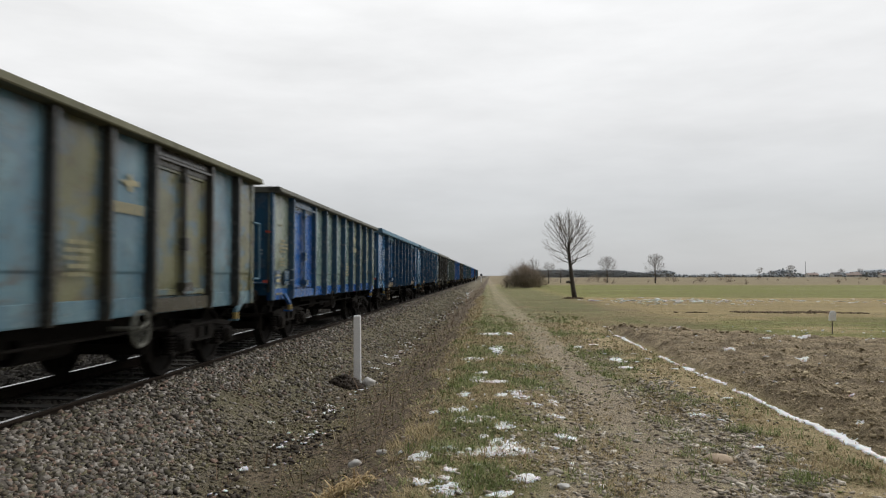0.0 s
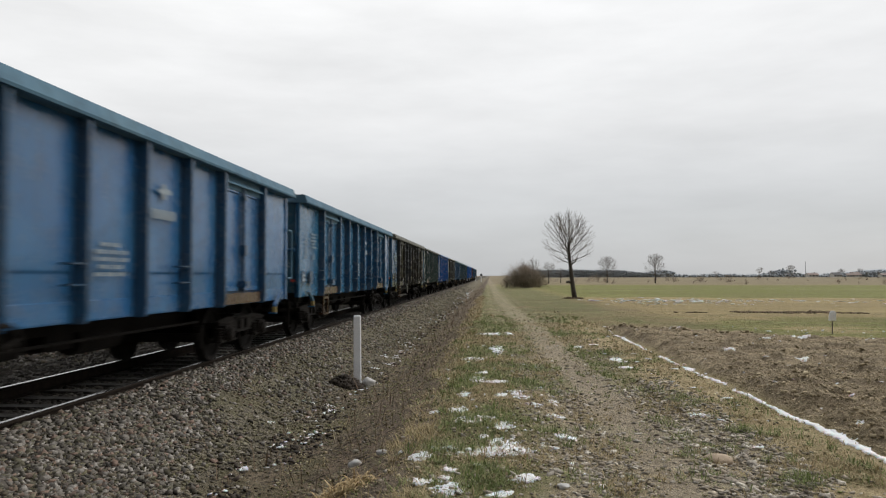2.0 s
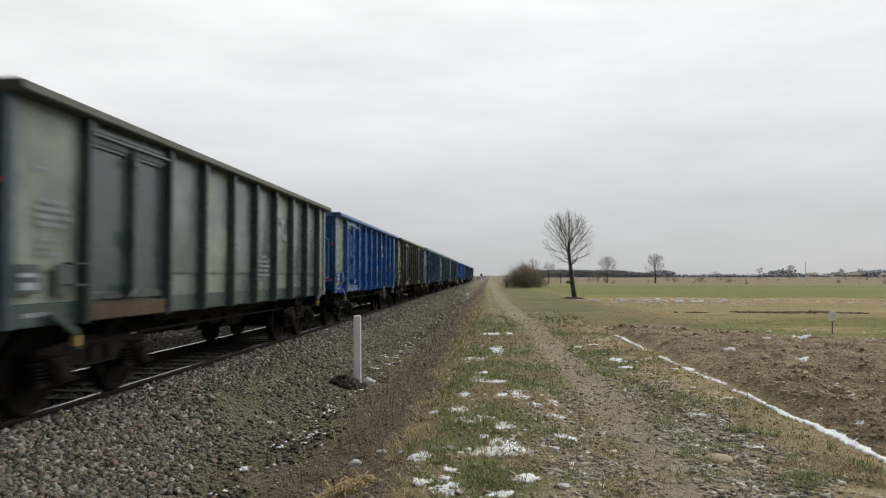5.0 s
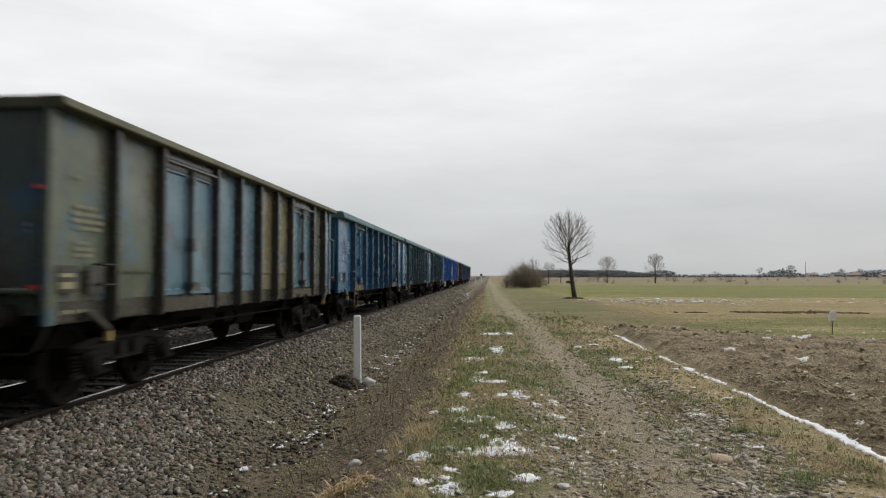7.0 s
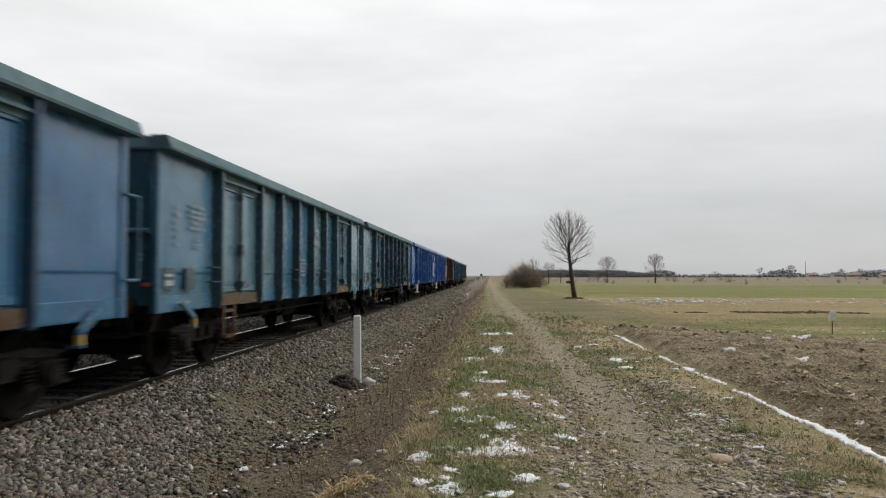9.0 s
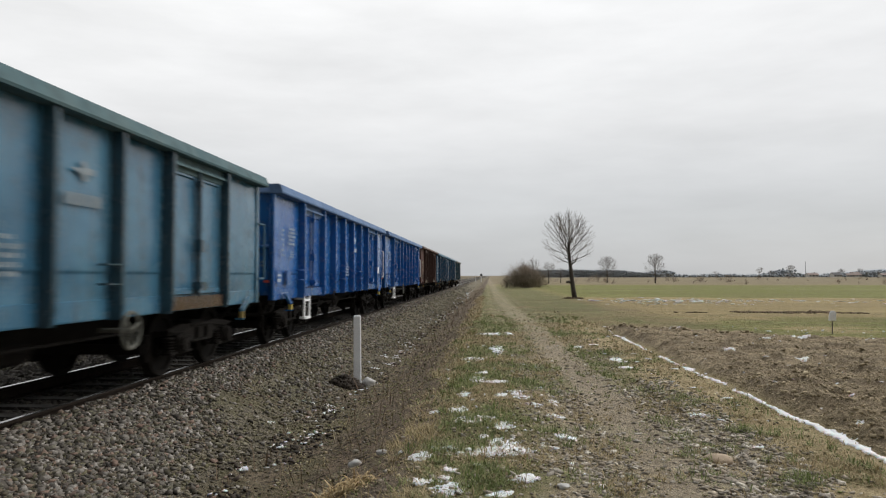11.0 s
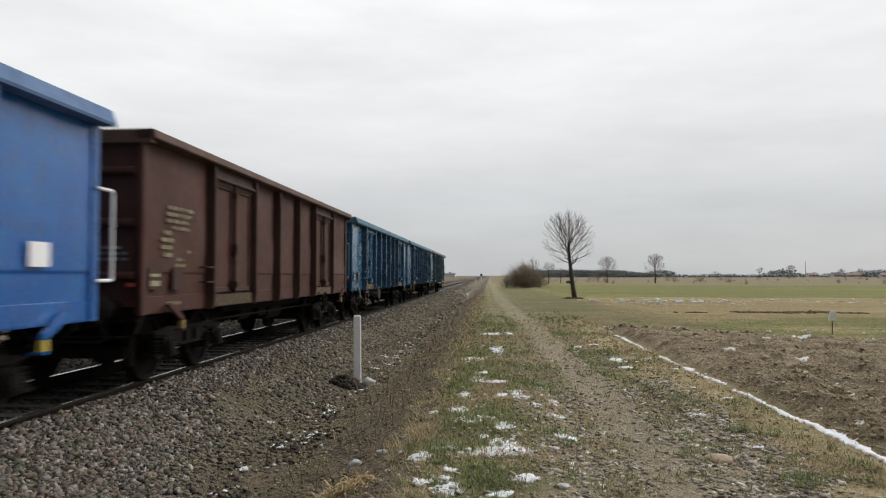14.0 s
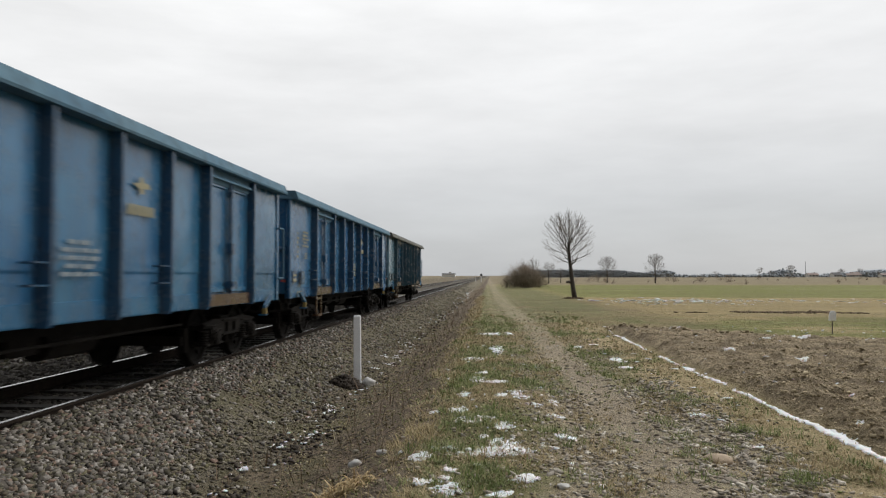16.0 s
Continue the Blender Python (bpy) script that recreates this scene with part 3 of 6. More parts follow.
    mud = blend(n, l, band(n, l, big, 0.45, 0.62, 0, 0.6), mud, (0.16, 0.15, 0.075))
    bank = blend(n, l, band(n, l, fine, 0.36, 0.64), (0.098, 0.076, 0.058), (0.290, 0.225, 0.165))
    bank = blend(n, l, band(n, l, mid, 0.50, 0.66, 0, 0.6), bank, (0.150, 0.125, 0.070))
    mud = blend(n, l, s3.outputs["Green"], mud, bank)
    scree = blend(n, l, band(n, l, fine, 0.36, 0.64), (0.085, 0.073, 0.055), (0.260, 0.230, 0.175))
    scree = blend(n, l, band(n, l, mid, 0.44, 0.62, 0, 0.8), scree, (0.150, 0.135, 0.074))
    mud = blend(n, l, s3.outputs["Red"], mud, scree)
    col = blend(n, l, s1.outputs["Blue"], col, mud)
    chips = blend(n, l, band(n, l, fine, 0.35, 0.65), (0.035, 0.031, 0.027), (0.13, 0.117, 0.10))
    moss = blend(n, l, band(n, l, big, 0.40, 0.60), chips, (0.115, 0.100, 0.058))
    chips = blend(n, l, band(n, l, mid, 0.45, 0.62, 0, 0.7), chips, moss)
    col = blend(n, l, s2.outputs["Blue"], col, chips)
    flecks = noise_node(n, l, vec, 55.0, 4, 0.75)
    col = blend(n, l, band(n, l, flecks, 0.56, 0.68, 0, 0.5), col, (0.46, 0.40, 0.30))
    col = blend(n, l, band(n, l, grain, 0.44, 0.66, 0, 0.48), col, (0.05, 0.042, 0.034))
    l.new(col, p.inputs["Base Color"])
    p.inputs["Roughness"].default_value = 0.95
    p.inputs["Specular IOR Level"].default_value = 0.2
    bump(n, l, p, flecks, 1.0, 0.03)
    return m


def stretched(lo, hi, step, far, grow):
    """Coordinates, dense between lo and hi, ever wider apart out to far."""
    c = list(np.arange(lo, hi, step))
    d = step
    while c[-1] < far:
        d *= grow
        c.append(c[-1] + d)
    return c


def build_ground():
    left = [-v for v in stretched(5.06, 14.0, 0.3, 3500, 1.3)][::-1]
    xs = np.array(left + list(np.arange(-5.0, 7.0, 0.055)) + stretched(7.0, 14.0, 0.075, 3500, 1.12))
    ys, y = [-60, -40, -25, -16] + list(np.arange(-12, 2.1, 0.12)), 2.2
    while y < 4200:
        ys.append(y)
        y += max(0.045, 0.0070 * y) if y < 130 else 0.05 * y
    ys = np.array(ys)
    gx, gy = np.meshgrid(xs, ys)
    gx, gy = gx.ravel(), gy.ravel()
    z = ground_z(gx, gy)
    nx, ny = len(xs), len(ys)
    i = (np.arange(ny - 1)[:, None] * nx + np.arange(nx - 1)[None, :]).ravel()
    me = raw_mesh("ground", np.c_[gx, gy, z], np.c_[i, i + 1, i + nx + 1, i + nx], ground_material(), True)
    w = zones(gx, gy)
    for name, cols in (("ground_kind", (w["path"], w["plough"], w["ditch"], w["far"])), ("ground_cover", (w["green"], w["crop"], w["ballast"], smooth(170, 60, gy) * (1 - w["path"]) * smooth(7.5, 5.0, gx + 0.04 * gy - 2))), ("ground_bank", (w["slope"], w["bank"], w["strip"], 0 * gx))):
        att = me.attributes.new(name, "FLOAT_COLOR", "POINT")
        att.data.foreach_set("color", np.stack(cols, 1).astype(np.float32).ravel())
    return tagged(new("ground", me), "brown and green farmland with dirt track and ditch", "ground", kind="structure")


build_ground()


# ---- railway tracks ----
RAIL_PROFILE = [(-0.075, -0.172), (0.075, -0.172), (0.075, -0.160), (0.012, -0.145), (0.012, -0.045), (0.036, -0.034), (0.036, -0.004), (-0.036, -0.004), (-0.036, -0.034), (-0.012, -0.045), (-0.012, -0.145), (-0.075, -0.160)]
SLEEPER_MESH = Shape().prism([(-0.14, -0.20), (0.14, -0.20), (0.105, 0.0), (-0.105, 0.0)], "x", -1.3, 1.3).mesh("sleeper")


def build_track(x, y0, y1, sleepers_to):
    track = tagged(new("railway_track"), "rusty steel railway track on shade-darkened concrete sleepers", "railway track", "railway tracks", "structure")
    track.location = (x, 0, 0)
    for side in (-1, 1):
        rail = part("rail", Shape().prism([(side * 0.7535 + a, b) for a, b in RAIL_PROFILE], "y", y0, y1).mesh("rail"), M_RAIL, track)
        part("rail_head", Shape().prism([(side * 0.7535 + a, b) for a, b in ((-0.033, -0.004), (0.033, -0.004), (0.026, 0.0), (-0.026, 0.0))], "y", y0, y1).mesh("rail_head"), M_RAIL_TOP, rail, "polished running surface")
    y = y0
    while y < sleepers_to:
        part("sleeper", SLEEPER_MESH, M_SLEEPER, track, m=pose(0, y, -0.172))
        y += 0.62
    return track


build_track(TRACK_X, -40, 3000, 95)
build_track(TRACK_X - 4.2, -10, 3000, 45)


# ---- the goods train ----
BODY, FLOOR_Z, SILL_Z, RIM_Z, TOP_Z = 1.29, 1.20, 0.96, 3.07, 3.24
PANEL = BODY - 0.03  # the side sheets lie back from the frame
RISE = 0.06  # the newer wagons stand this much higher
GAP = 0.45
WHEEL_R = 0.46
MESHES = {}


def shared(key, make):
    if key not in MESHES:
        MESHES[key] = make()
    return MESHES[key]


def panel_mesh(width, variant, bulge=0.02, z0=SILL_Z + 0.16, z1=RIM_Z + 0.10):
    """A pressed steel side sheet with dents, its outer face towards +x, centred on y = 0."""
    def make():
        s, ny = Shape(), 7
        levels = [z0, z0 + 0.09, z0 + 0.2, 1.46, 1.484, 1.492, 1.516] + [1.56 + (z1 - 1.56) * k / 7 for k in range(8)]
        nzz = len(levels) - 1
        rnd = random.Random(variant * 91 + int(width * 100))
        ox, oy = rnd.uniform(0, 50), rnd.uniform(0, 50)
        grid = []
        for j in range(nzz + 1):
            for i in range(ny + 1):
                u, v = i / ny, (levels[j] - z0) / (z1 - z0)
                edge = min(1.0, 6 * min(u, 1 - u)) * min(1.0, 5 * min(v, 1 - v))
                d = (float(fbm(np.array([ox + u * 1.6]), np.array([oy + v * 2.2]), 1.0, 7)[0]) - 0.42) * bulge * 3.2 * edge
                grid.append((d + (0.0 if levels[j] < 1.49 else 0.009), (u - 0.5) * width, levels[j]))
        faces = [(j * (ny + 1) + i, j * (ny + 1) + i + 1, (j + 1) * (ny + 1) + i + 1, (j + 1) * (ny + 1) + i) for j in range(nzz) for i in range(ny)]
        s.add(grid, faces)
        s.box(-0.07, -0.05, -width / 2, width / 2, z0, z1)
        return s.mesh("side_panel", None, True)
    return shared(("panel", round(width, 2), variant, bulge), make)


def post_mesh(kind):
    def make():
        w = 0.052
        d0 = {"new": 0.118, "old": 0.092, "brown": 0.10}[kind]
        s = Shape()
        low = [(-0.09, -w), (d0 * 0.75, -w * 0.55), (d0 * 0.75, w * 0.55), (-0.09, w)]
        full = [(-0.09, -w * 1.25), (-0.06, -w * 1.25), (-0.05, -w * 0.75), (d0 - 0.012, -w * 0.68), (d0, -w * 0.55), (d0, w * 0.55), (d0 - 0.012, w * 0.68), (-0.05, w * 0.75), (-0.06, w * 1.25), (-0.09, w * 1.25)]
        s.prism(low, "z", SILL_Z - 0.01, SILL_Z + 0.16, [(-0.09, -w), (d0, -w * 0.55), (d0, w * 0.55), (-0.09, w)])
        s.prism(full, "z", SILL_Z + 0.161, RIM_Z + 0.07)
        return s.mesh("post")
    return shared(("post", kind), make)


def leaf_mesh(width):
    def make():
        s = Shape()
        z0, z1 = SILL_Z + 0.22, RIM_Z - 0.12
        s.box(0.0, 0.03, -width / 2 + 0.01, width / 2 - 0.01, z0, z1)
        for y in (-width / 2 + 0.045, width / 2 - 0.045):
            s.prism([(0.03, y - 0.035), (0.055, y - 0.025), (0.055, y + 0.025), (0.03, y + 0.035)], "z", z0, z1)
        for z in (z0 + 0.05, z1 - 0.05):
            s.prism([(0.0301, z - 0.05), (0.06, z - 0.035), (0.06, z + 0.035), (0.0301, z + 0.05)], "y", -width / 2 + 0.081, width / 2 - 0.081)
        return s.mesh("door_leaf")
    return shared(("leaf", round(width, 2)), make)


def latch_mesh():
    def make():
        s = Shape()
        s.tube([(0.045, 0, SILL_Z + 0.2), (0.045, 0, RIM_Z - 0.1)], 0.03)
        s.box(0.0, 0.10, -0.06, 0.06, SILL_Z + 0.84, SILL_Z + 1.02)
        s.box(0.0, 0.13, -0.12, 0.12, SILL_Z + 0.28, SILL_Z + 0.40)
        s.box(0.0, 0.09, -0.05, 0.05, RIM_Z - 0.32, RIM_Z - 0.24)
        s.tube([(0.15, -0.1, SILL_Z + 0.34), (0.17, -0.32, SILL_Z + 0.25)], 0.018)
        return s.mesh("latch")
    return shared("latch", make)


def drip_mesh(width):
    return shared(("drip", round(width, 2)), lambda: Shape().prism([(-0.07, -0.10), (0.02, -0.10), (0.03, -0.02), (0.085, -0.035), (0.085, -0.005), (0.03, 0.03), (0.02, 0.17), (-0.07, 0.17)], "y", -width / 2 - 0.02, width / 2 + 0.02).mesh("door_header"))


def rim_mesh(kind, length):
    def make():
        if kind == "new":
            top = TOP_Z + RISE
            prof = [(BODY - 0.10, RIM_Z + 0.045), (1.445, RIM_Z + 0.04), (1.455, RIM_Z + 0.07), (1.40, top - 0.012), (1.38, top), (1.17, top), (1.17, top - 0.04), (BODY - 0.10, top - 0.05)]
        else:
            top = TOP_Z + (RISE if kind == "brown" else 0.0)
            low = RIM_Z + (0.10 if kind == "brown" else 0.06)
            prof = [(BODY - 0.10, low), (1.435, low), (1.445, low + 0.015), (1.425, top - 0.02), (1.40, top - 0.005), (1.17, top - 0.005), (1.17, top - 0.05), (BODY - 0.10, top - 0.05)]
        return Shape().prism(prof, "y", -length / 2, length / 2).mesh("top_rim")
    return shared(("rim", kind, round(length, 2)), make)


def end_rim_mesh(kind):
    def make():
        s = Shape()
        if kind == "new":
            s.prism([(0.10, RIM_Z + 0.045), (0.0, RIM_Z + 0.04), (-0.005, RIM_Z + 0.07), (0.07, TOP_Z + RISE - 0.012), (0.09, TOP_Z + RISE + 0.002), (0.22, TOP_Z + RISE + 0.002), (0.22, TOP_Z + RISE - 0.05), (0.10, TOP_Z + RISE - 0.05)], "x", -1.376, 1.376)
        else:
            top = TOP_Z + (RISE if kind == "brown" else 0.0)
            s.prism([(0.10, RIM_Z + 0.05), (0.0, RIM_Z + 0.05), (0.0, top - 0.02), (0.02, top - 0.003), (0.20, top - 0.003), (0.20, top - 0.05), (0.10, top - 0.05)], "x", -1.398, 1.398)
        return s.mesh("end_rim")
    return shared(("end_rim", kind), make)


def build_end(kind, colour, corner, wagon, m):
    """An end wall with its ribs, struts and folded corners; the outer face looks towards -y at y = 0."""
    wall = part("end_wall", shared(("end_sheet", kind), lambda: end_sheet_mesh(kind)), P[colour], wagon, m=m)
    for x in (-1, 1):
        fold = [(0.0, 0.055), (0.02, 0.03), (0.06, 0.03), (0.075, 0.045), (0.075, 0.17), (0.0, 0.17)]
        part("corner_post", shared(("corner_post", x), lambda: Shape().prism([(x * (1.205 + a), b) for a, b in fold], "z", SILL_Z + 0.0, RIM_Z + 0.05).mesh("corner_post")), P[corner], wall)
    if kind == "new":
        ribs, plate = ((2.04, 0.05),), 1.72
    elif kind == "brown":
        ribs, plate = ((1.45, 0.06), (2.12, 0.06), (2.78, 0.06)), 1.72
    else:
        ribs, plate = ((1.30, 0.04),), 1.95
    for z, h in ribs:
        part("rib", shared(("rib", h), lambda: Shape().prism([(0.10, -h), (0.015, -h * 0.7), (0.0, -h * 0.3), (0.0, h * 0.3), (0.015, h * 0.7), (0.10, h)], "x", -1.17, 1.17).mesh("rib")), P[colour if kind == "old" else corner], wall, m=pose(0, 0, z))
    for x in (-0.62, 0.62):
        part("strut", shared("strut", lambda: Shape().prism([(-0.07, 0.10), (-0.05, 0.045), (0.05, 0.045), (0.07, 0.10)], "z", SILL_Z + 0.1, 1.96).mesh("strut")), P[colour], wall, m=pose(x, 0, 0))
    part("marking", bars_mesh("end", 3, 0.42, 0.22, 77), M_WHITE, wall, m=pose(0.86, 0.092, plate, 0, 0, -90))
    part("tail_plate", shared("tail_plate", lambda: Shape().box(-0.045, 0.045, 0.0, 0.05, -0.025, 0.025).mesh("tail_plate")), M_RED, wall, "small red plate", m=pose(1.13, 0.0, 1.34))
    if kind == "old":
        part("lamp_iron", shared("lamp_iron", lambda: Shape().box(-0.045, 0.045, 0.0, 0.05, -0.02, 0.02).mesh("lamp_iron")), M_RED, wall, "small red lamp bracket", m=pose(1.18, 0.0, 2.33))


def end_sheet_mesh(kind):
    """The end's steel sheet, with shallow dents."""
    s, nx, nh = Shape(), 14, 12
    z0, z1 = SILL_Z + 0.1, RIM_Z + 0.10
    grid = []
    for j in range(nh + 1):
        for i in range(nx + 1):
            u, v = i / nx, j / nh
            edge = min(1.0, 6 * min(u, 1 - u)) * min(1.0, 6 * min(v, 1 - v))
            d = float(fbm(np.array([7 + u * 3.0]), np.array([len(kind) + v * 3.0]), 1.0, 9)[0]) - 0.42
            grid.append((-1.20 + 2.40 * u, 0.10 - 0.07 * d * edge, z0 + (z1 - z0) * v))
    s.add(grid, [(j * (nx + 1) + i, j * (nx + 1) + i + 1, (j + 1) * (nx + 1) + i + 1, (j + 1) * (nx + 1) + i) for j in range(nh) for i in range(nx)])
    s.box(-1.20, 1.20, 0.155, 0.175, z0, z1)
    return s.mesh("end_wall", None, True)


def handrail_mesh():
    def make():
        s = Shape()
        s.tube([(1.30, 0.10, 2.42), (1.30, -0.20, 2.42), (1.30, -0.22, 2.40), (1.30, -0.22, 1.42), (1.30, -0.20, 1.40), (1.30, 0.10, 1.40)], 0.021)
        return s.mesh("handrail")
    return shared("handrail", make)


def step_mesh():
    """The corner step: a bent bar under the sill at a wagon's corner."""
    def make():
        s = Shape()
        s.prism([(0.62, 1.07), (0.74, 1.09), (1.10, 0.90), (1.13, 0.86), (1.13, 0.73), (1.085, 0.73), (1.08, 0.84), (0.70, 1.03)], "x", 1.30, 1.36)
        s.box(1.22, 1.37, 1.07, 1.14, 0.70, 0.729)
        return s.mesh("corner_step")
    return shared("step", make)


def grab_mesh():
    return shared("grab", lambda: Shape().tube([(1.30, 0.02, 0.95), (1.28, -0.16, 0.74), (1.20, -0.17, 0.70), (0.45, -0.17, 0.70), (0.40, 0.10, 0.90)], 0.018).mesh("grab_bar"))


def step_tip_mesh():
    return shared("tip", lambda: Shape().box(1.295, 1.365, 1.075, 1.14, 0.731, 0.84).mesh("step_tip"))


def side_step_mesh():
    """A rung frame that hangs below the sill under the door."""
    def make():
        s = Shape()
        for y in (-0.25, 0.25):
            s.box(1.29, 1.325, y - 0.035, y + 0.035, 0.45, SILL_Z + 0.05)
            s.prism([(y - 0.03, 0.90), (y + 0.03, 0.90), (y + 0.03, 0.94), (y - 0.03, 0.94)], "x", 1.10, 1.289)
        for z, x in ((0.45, 1.35), (0.86, 1.328)):
            s.box(1.20 if z < 0.5 else 1.288, x, -0.214, 0.214, z, z + 0.05)
        return s.mesh("side_step")
    return shared("side_step", make)


def brake_wheel_mesh():
    def make():
        s, n = Shape(), 20
        ring = [(1.43, 0.21 * math.cos(2 * math.pi * k / n), 0.82 + 0.21 * math.sin(2 * math.pi * k / n)) for k in range(n + 1)]
        s.tube(ring, 0.024)
        for k in range(3):
            a = 2 * math.pi * k / 3 + 0.4
            s.tube([(1.43, 0, 0.82), (1.43, 0.20 * math.cos(a), 0.82 + 0.20 * math.sin(a))], 0.018)
        s.tube([(1.05, 0, 0.82), (1.45, 0, 0.82)], 0.03)
        return s.mesh("brake_wheel")
    return shared("brake_wheel", make)


def buffer_mesh():
    return shared("buffer", lambda: Shape().lathe([(0.62, 0.11), (0.26, 0.11), (0.25, 0.09), (0.06, 0.09), (0.05, 0.22), (0.015, 0.225), (0.0, 0.20)], "y", 16).mesh("buffer", None, False))


def underframe_mesh(length):
    def make():
        s = Shape()
        a, b = 0.62, length - 0.62
        for x in (-0.30, 0.22):
            s.box(x, x + 0.08, a, b, 0.80, FLOOR_Z - 0.02)
        for side in (-1, 1):
            s.box(side * 1.02 - 0.04, side * 1.02 + 0.04, a + 0.03, b - 0.03, 0.97, FLOOR_Z - 0.02)
        for y in (a, b - 0.1):
            s.box(-1.14, 1.14, y, y + 0.1, 0.86, FLOOR_Z - 0.021)
        y = a + 1.3
        while y < b - 1:
            s.box(-1.14, 1.14, y, y + 0.08, 0.98, FLOOR_Z - 0.024)
            y += 1.3
        mid = length / 2
        s.tube([(-0.55, mid - 0.5, 0.72), (-0.55, mid + 0.5, 0.72)], 0.2, 12)
        s.tube([(0.62, mid - 1.4, 0.74), (0.62, mid - 0.75, 0.74)], 0.16, 12)
        s.tube([(0.62, mid + 0.3, 0.70), (0.62, mid + 1.3, 0.70)], 0.19, 12)
        s.tube([(0.1, mid - 3.0, 0.62), (0.1, mid + 3.0, 0.62)], 0.03)
        s.box(0.45, 0.8, mid - 0.4, mid + 0.1, 0.62, 0.95)
        # plates added to block the bright view through under the floor
        for x in (-0.44, 0.38):
            s.box(x, x + 0.06, a + 0.4, b - 0.4, 0.66, 1.0)
        for side in (-1, 1):
            s.box(side * 0.80 - 0.02, side * 0.80 + 0.02, mid - 2.6, mid + 2.6, 0.80, 0.968)
            s.tube([(side * 0.95, mid - 3.4, 0.72), (side * 0.95, mid + 3.4, 0.72)], 0.02)
        return s.mesh("underframe")
    return shared(("underframe", round(length, 2)), make)


def floor_mesh(rim):
    return shared(("floor", round(rim, 2)), lambda: Shape().box(-BODY + 0.17, BODY - 0.17, -rim / 2 + 0.14, rim / 2 - 0.14, FLOOR_Z, FLOOR_Z + 0.06).mesh("floor_plate"))


def sill_mesh(rim):
    def make():
        s = Shape()
        s.prism([(BODY - 0.14, SILL_Z + 0.0), (BODY - 0.045, SILL_Z + 0.0), (BODY - 0.04, SILL_Z + 0.02), (BODY - 0.04, SILL_Z + 0.22), (BODY - 0.05, SILL_Z + 0.23), (BODY - 0.14, SILL_Z + 0.23)], "y", -rim / 2 + 0.1, rim / 2 - 0.1)
        return s.mesh("sill")
    return shared(("sill", round(rim, 2)), make)


def wheelset_mesh():
    def make():
        s = Shape()
        s.tube([(-1.0, 0, 0), (1.0, 0, 0)], 0.085, 12)
        for side in (-1, 1):
            prof = [(0.66, 0.14), (0.66, 0.19), (0.70, 0.20), (0.705, 0.38), (0.680, 0.39), (0.680, 0.485), (0.708, 0.488), (0.715, WHEEL_R), (0.815, WHEEL_R - 0.006), (0.815, 0.39), (0.77, 0.38), (0.75, 0.20), (0.79, 0.18), (0.79, 0.12)]
            s.lathe([(side * a, r) for a, r in prof], "x", 28)
            for k in range(2):
                ang = math.pi * k + 0.5
                s.tube([(side * 0.76, 0.28 * math.cos(ang), 0.28 * math.sin(ang)), (side * 0.795, 0.28 * math.cos(ang), 0.28 * math.sin(ang))], 0.035, 8)
        return s.mesh("wheelset")
    return shared("wheelset", make)


def side_frame_mesh():
    """The cast side frame of a bogie with its axle boxes and springs, at x = 1.0."""
    def make():
        s = Shape()
        prof = [(-1.20, 0.68), (-1.20, 0.60), (-0.60, 0.57), (-0.40, 0.44), (0.40, 0.44), (0.60, 0.57), (1.20, 0.60), (1.20, 0.68), (0.66, 0.74), (0.40, 0.72), (-0.40, 0.72), (-0.66, 0.74)]
        s.prism(prof, "x", 0.985, 1.04)
        for z in (0.46, 0.70):
            s.box(0.96, 1.075, -0.40, 0.40, z - 0.012, z + 0.012)
        for y in (-0.9, 0.9):
            s.prism([(y - 0.16, 0.40), (y - 0.12, 0.32), (y + 0.12, 0.32), (y + 0.16, 0.40), (y + 0.14, 0.60), (y - 0.14, 0.60)], "x", 0.95, 1.12)
            s.lathe([(1.12, 0.135), (1.16, 0.13), (1.165, 0.10), (1.19, 0.095), (1.20, 0.05)], "x", 12, (0, y, WHEEL_R))
            for k in range(4):
                a = math.pi / 4 + math.pi / 2 * k
                s.tube([(1.16, y + 0.112 * math.cos(a), WHEEL_R + 0.112 * math.sin(a)), (1.18, y + 0.112 * math.cos(a), WHEEL_R + 0.112 * math.sin(a))], 0.016, 6)
            for d in (-0.27, 0.27):
                s.lathe([(0.36, 0.085), (0.39, 0.085), (0.395, 0.055), (0.42, 0.085), (0.43, 0.085), (0.435, 0.055), (0.46, 0.085), (0.47, 0.085), (0.475, 0.055), (0.50, 0.085), (0.51, 0.085), (0.515, 0.055), (0.55, 0.085), (0.57, 0.085)], "z", 10, (1.03, y + d, 0))
                s.box(0.94, 1.12, y + d - 0.1, y + d + 0.1, 0.33, 0.36)
            s.tube([(1.06, y - 0.34, 0.66), (1.10, y, 0.63), (1.06, y + 0.34, 0.66)], 0.014)
        for y in (-0.18, 0.18):
            s.box(1.04, 1.09, y - 0.04, y + 0.04, 0.50, 0.66)
        return s.mesh("side_frame")
    return shared("side_frame", make)


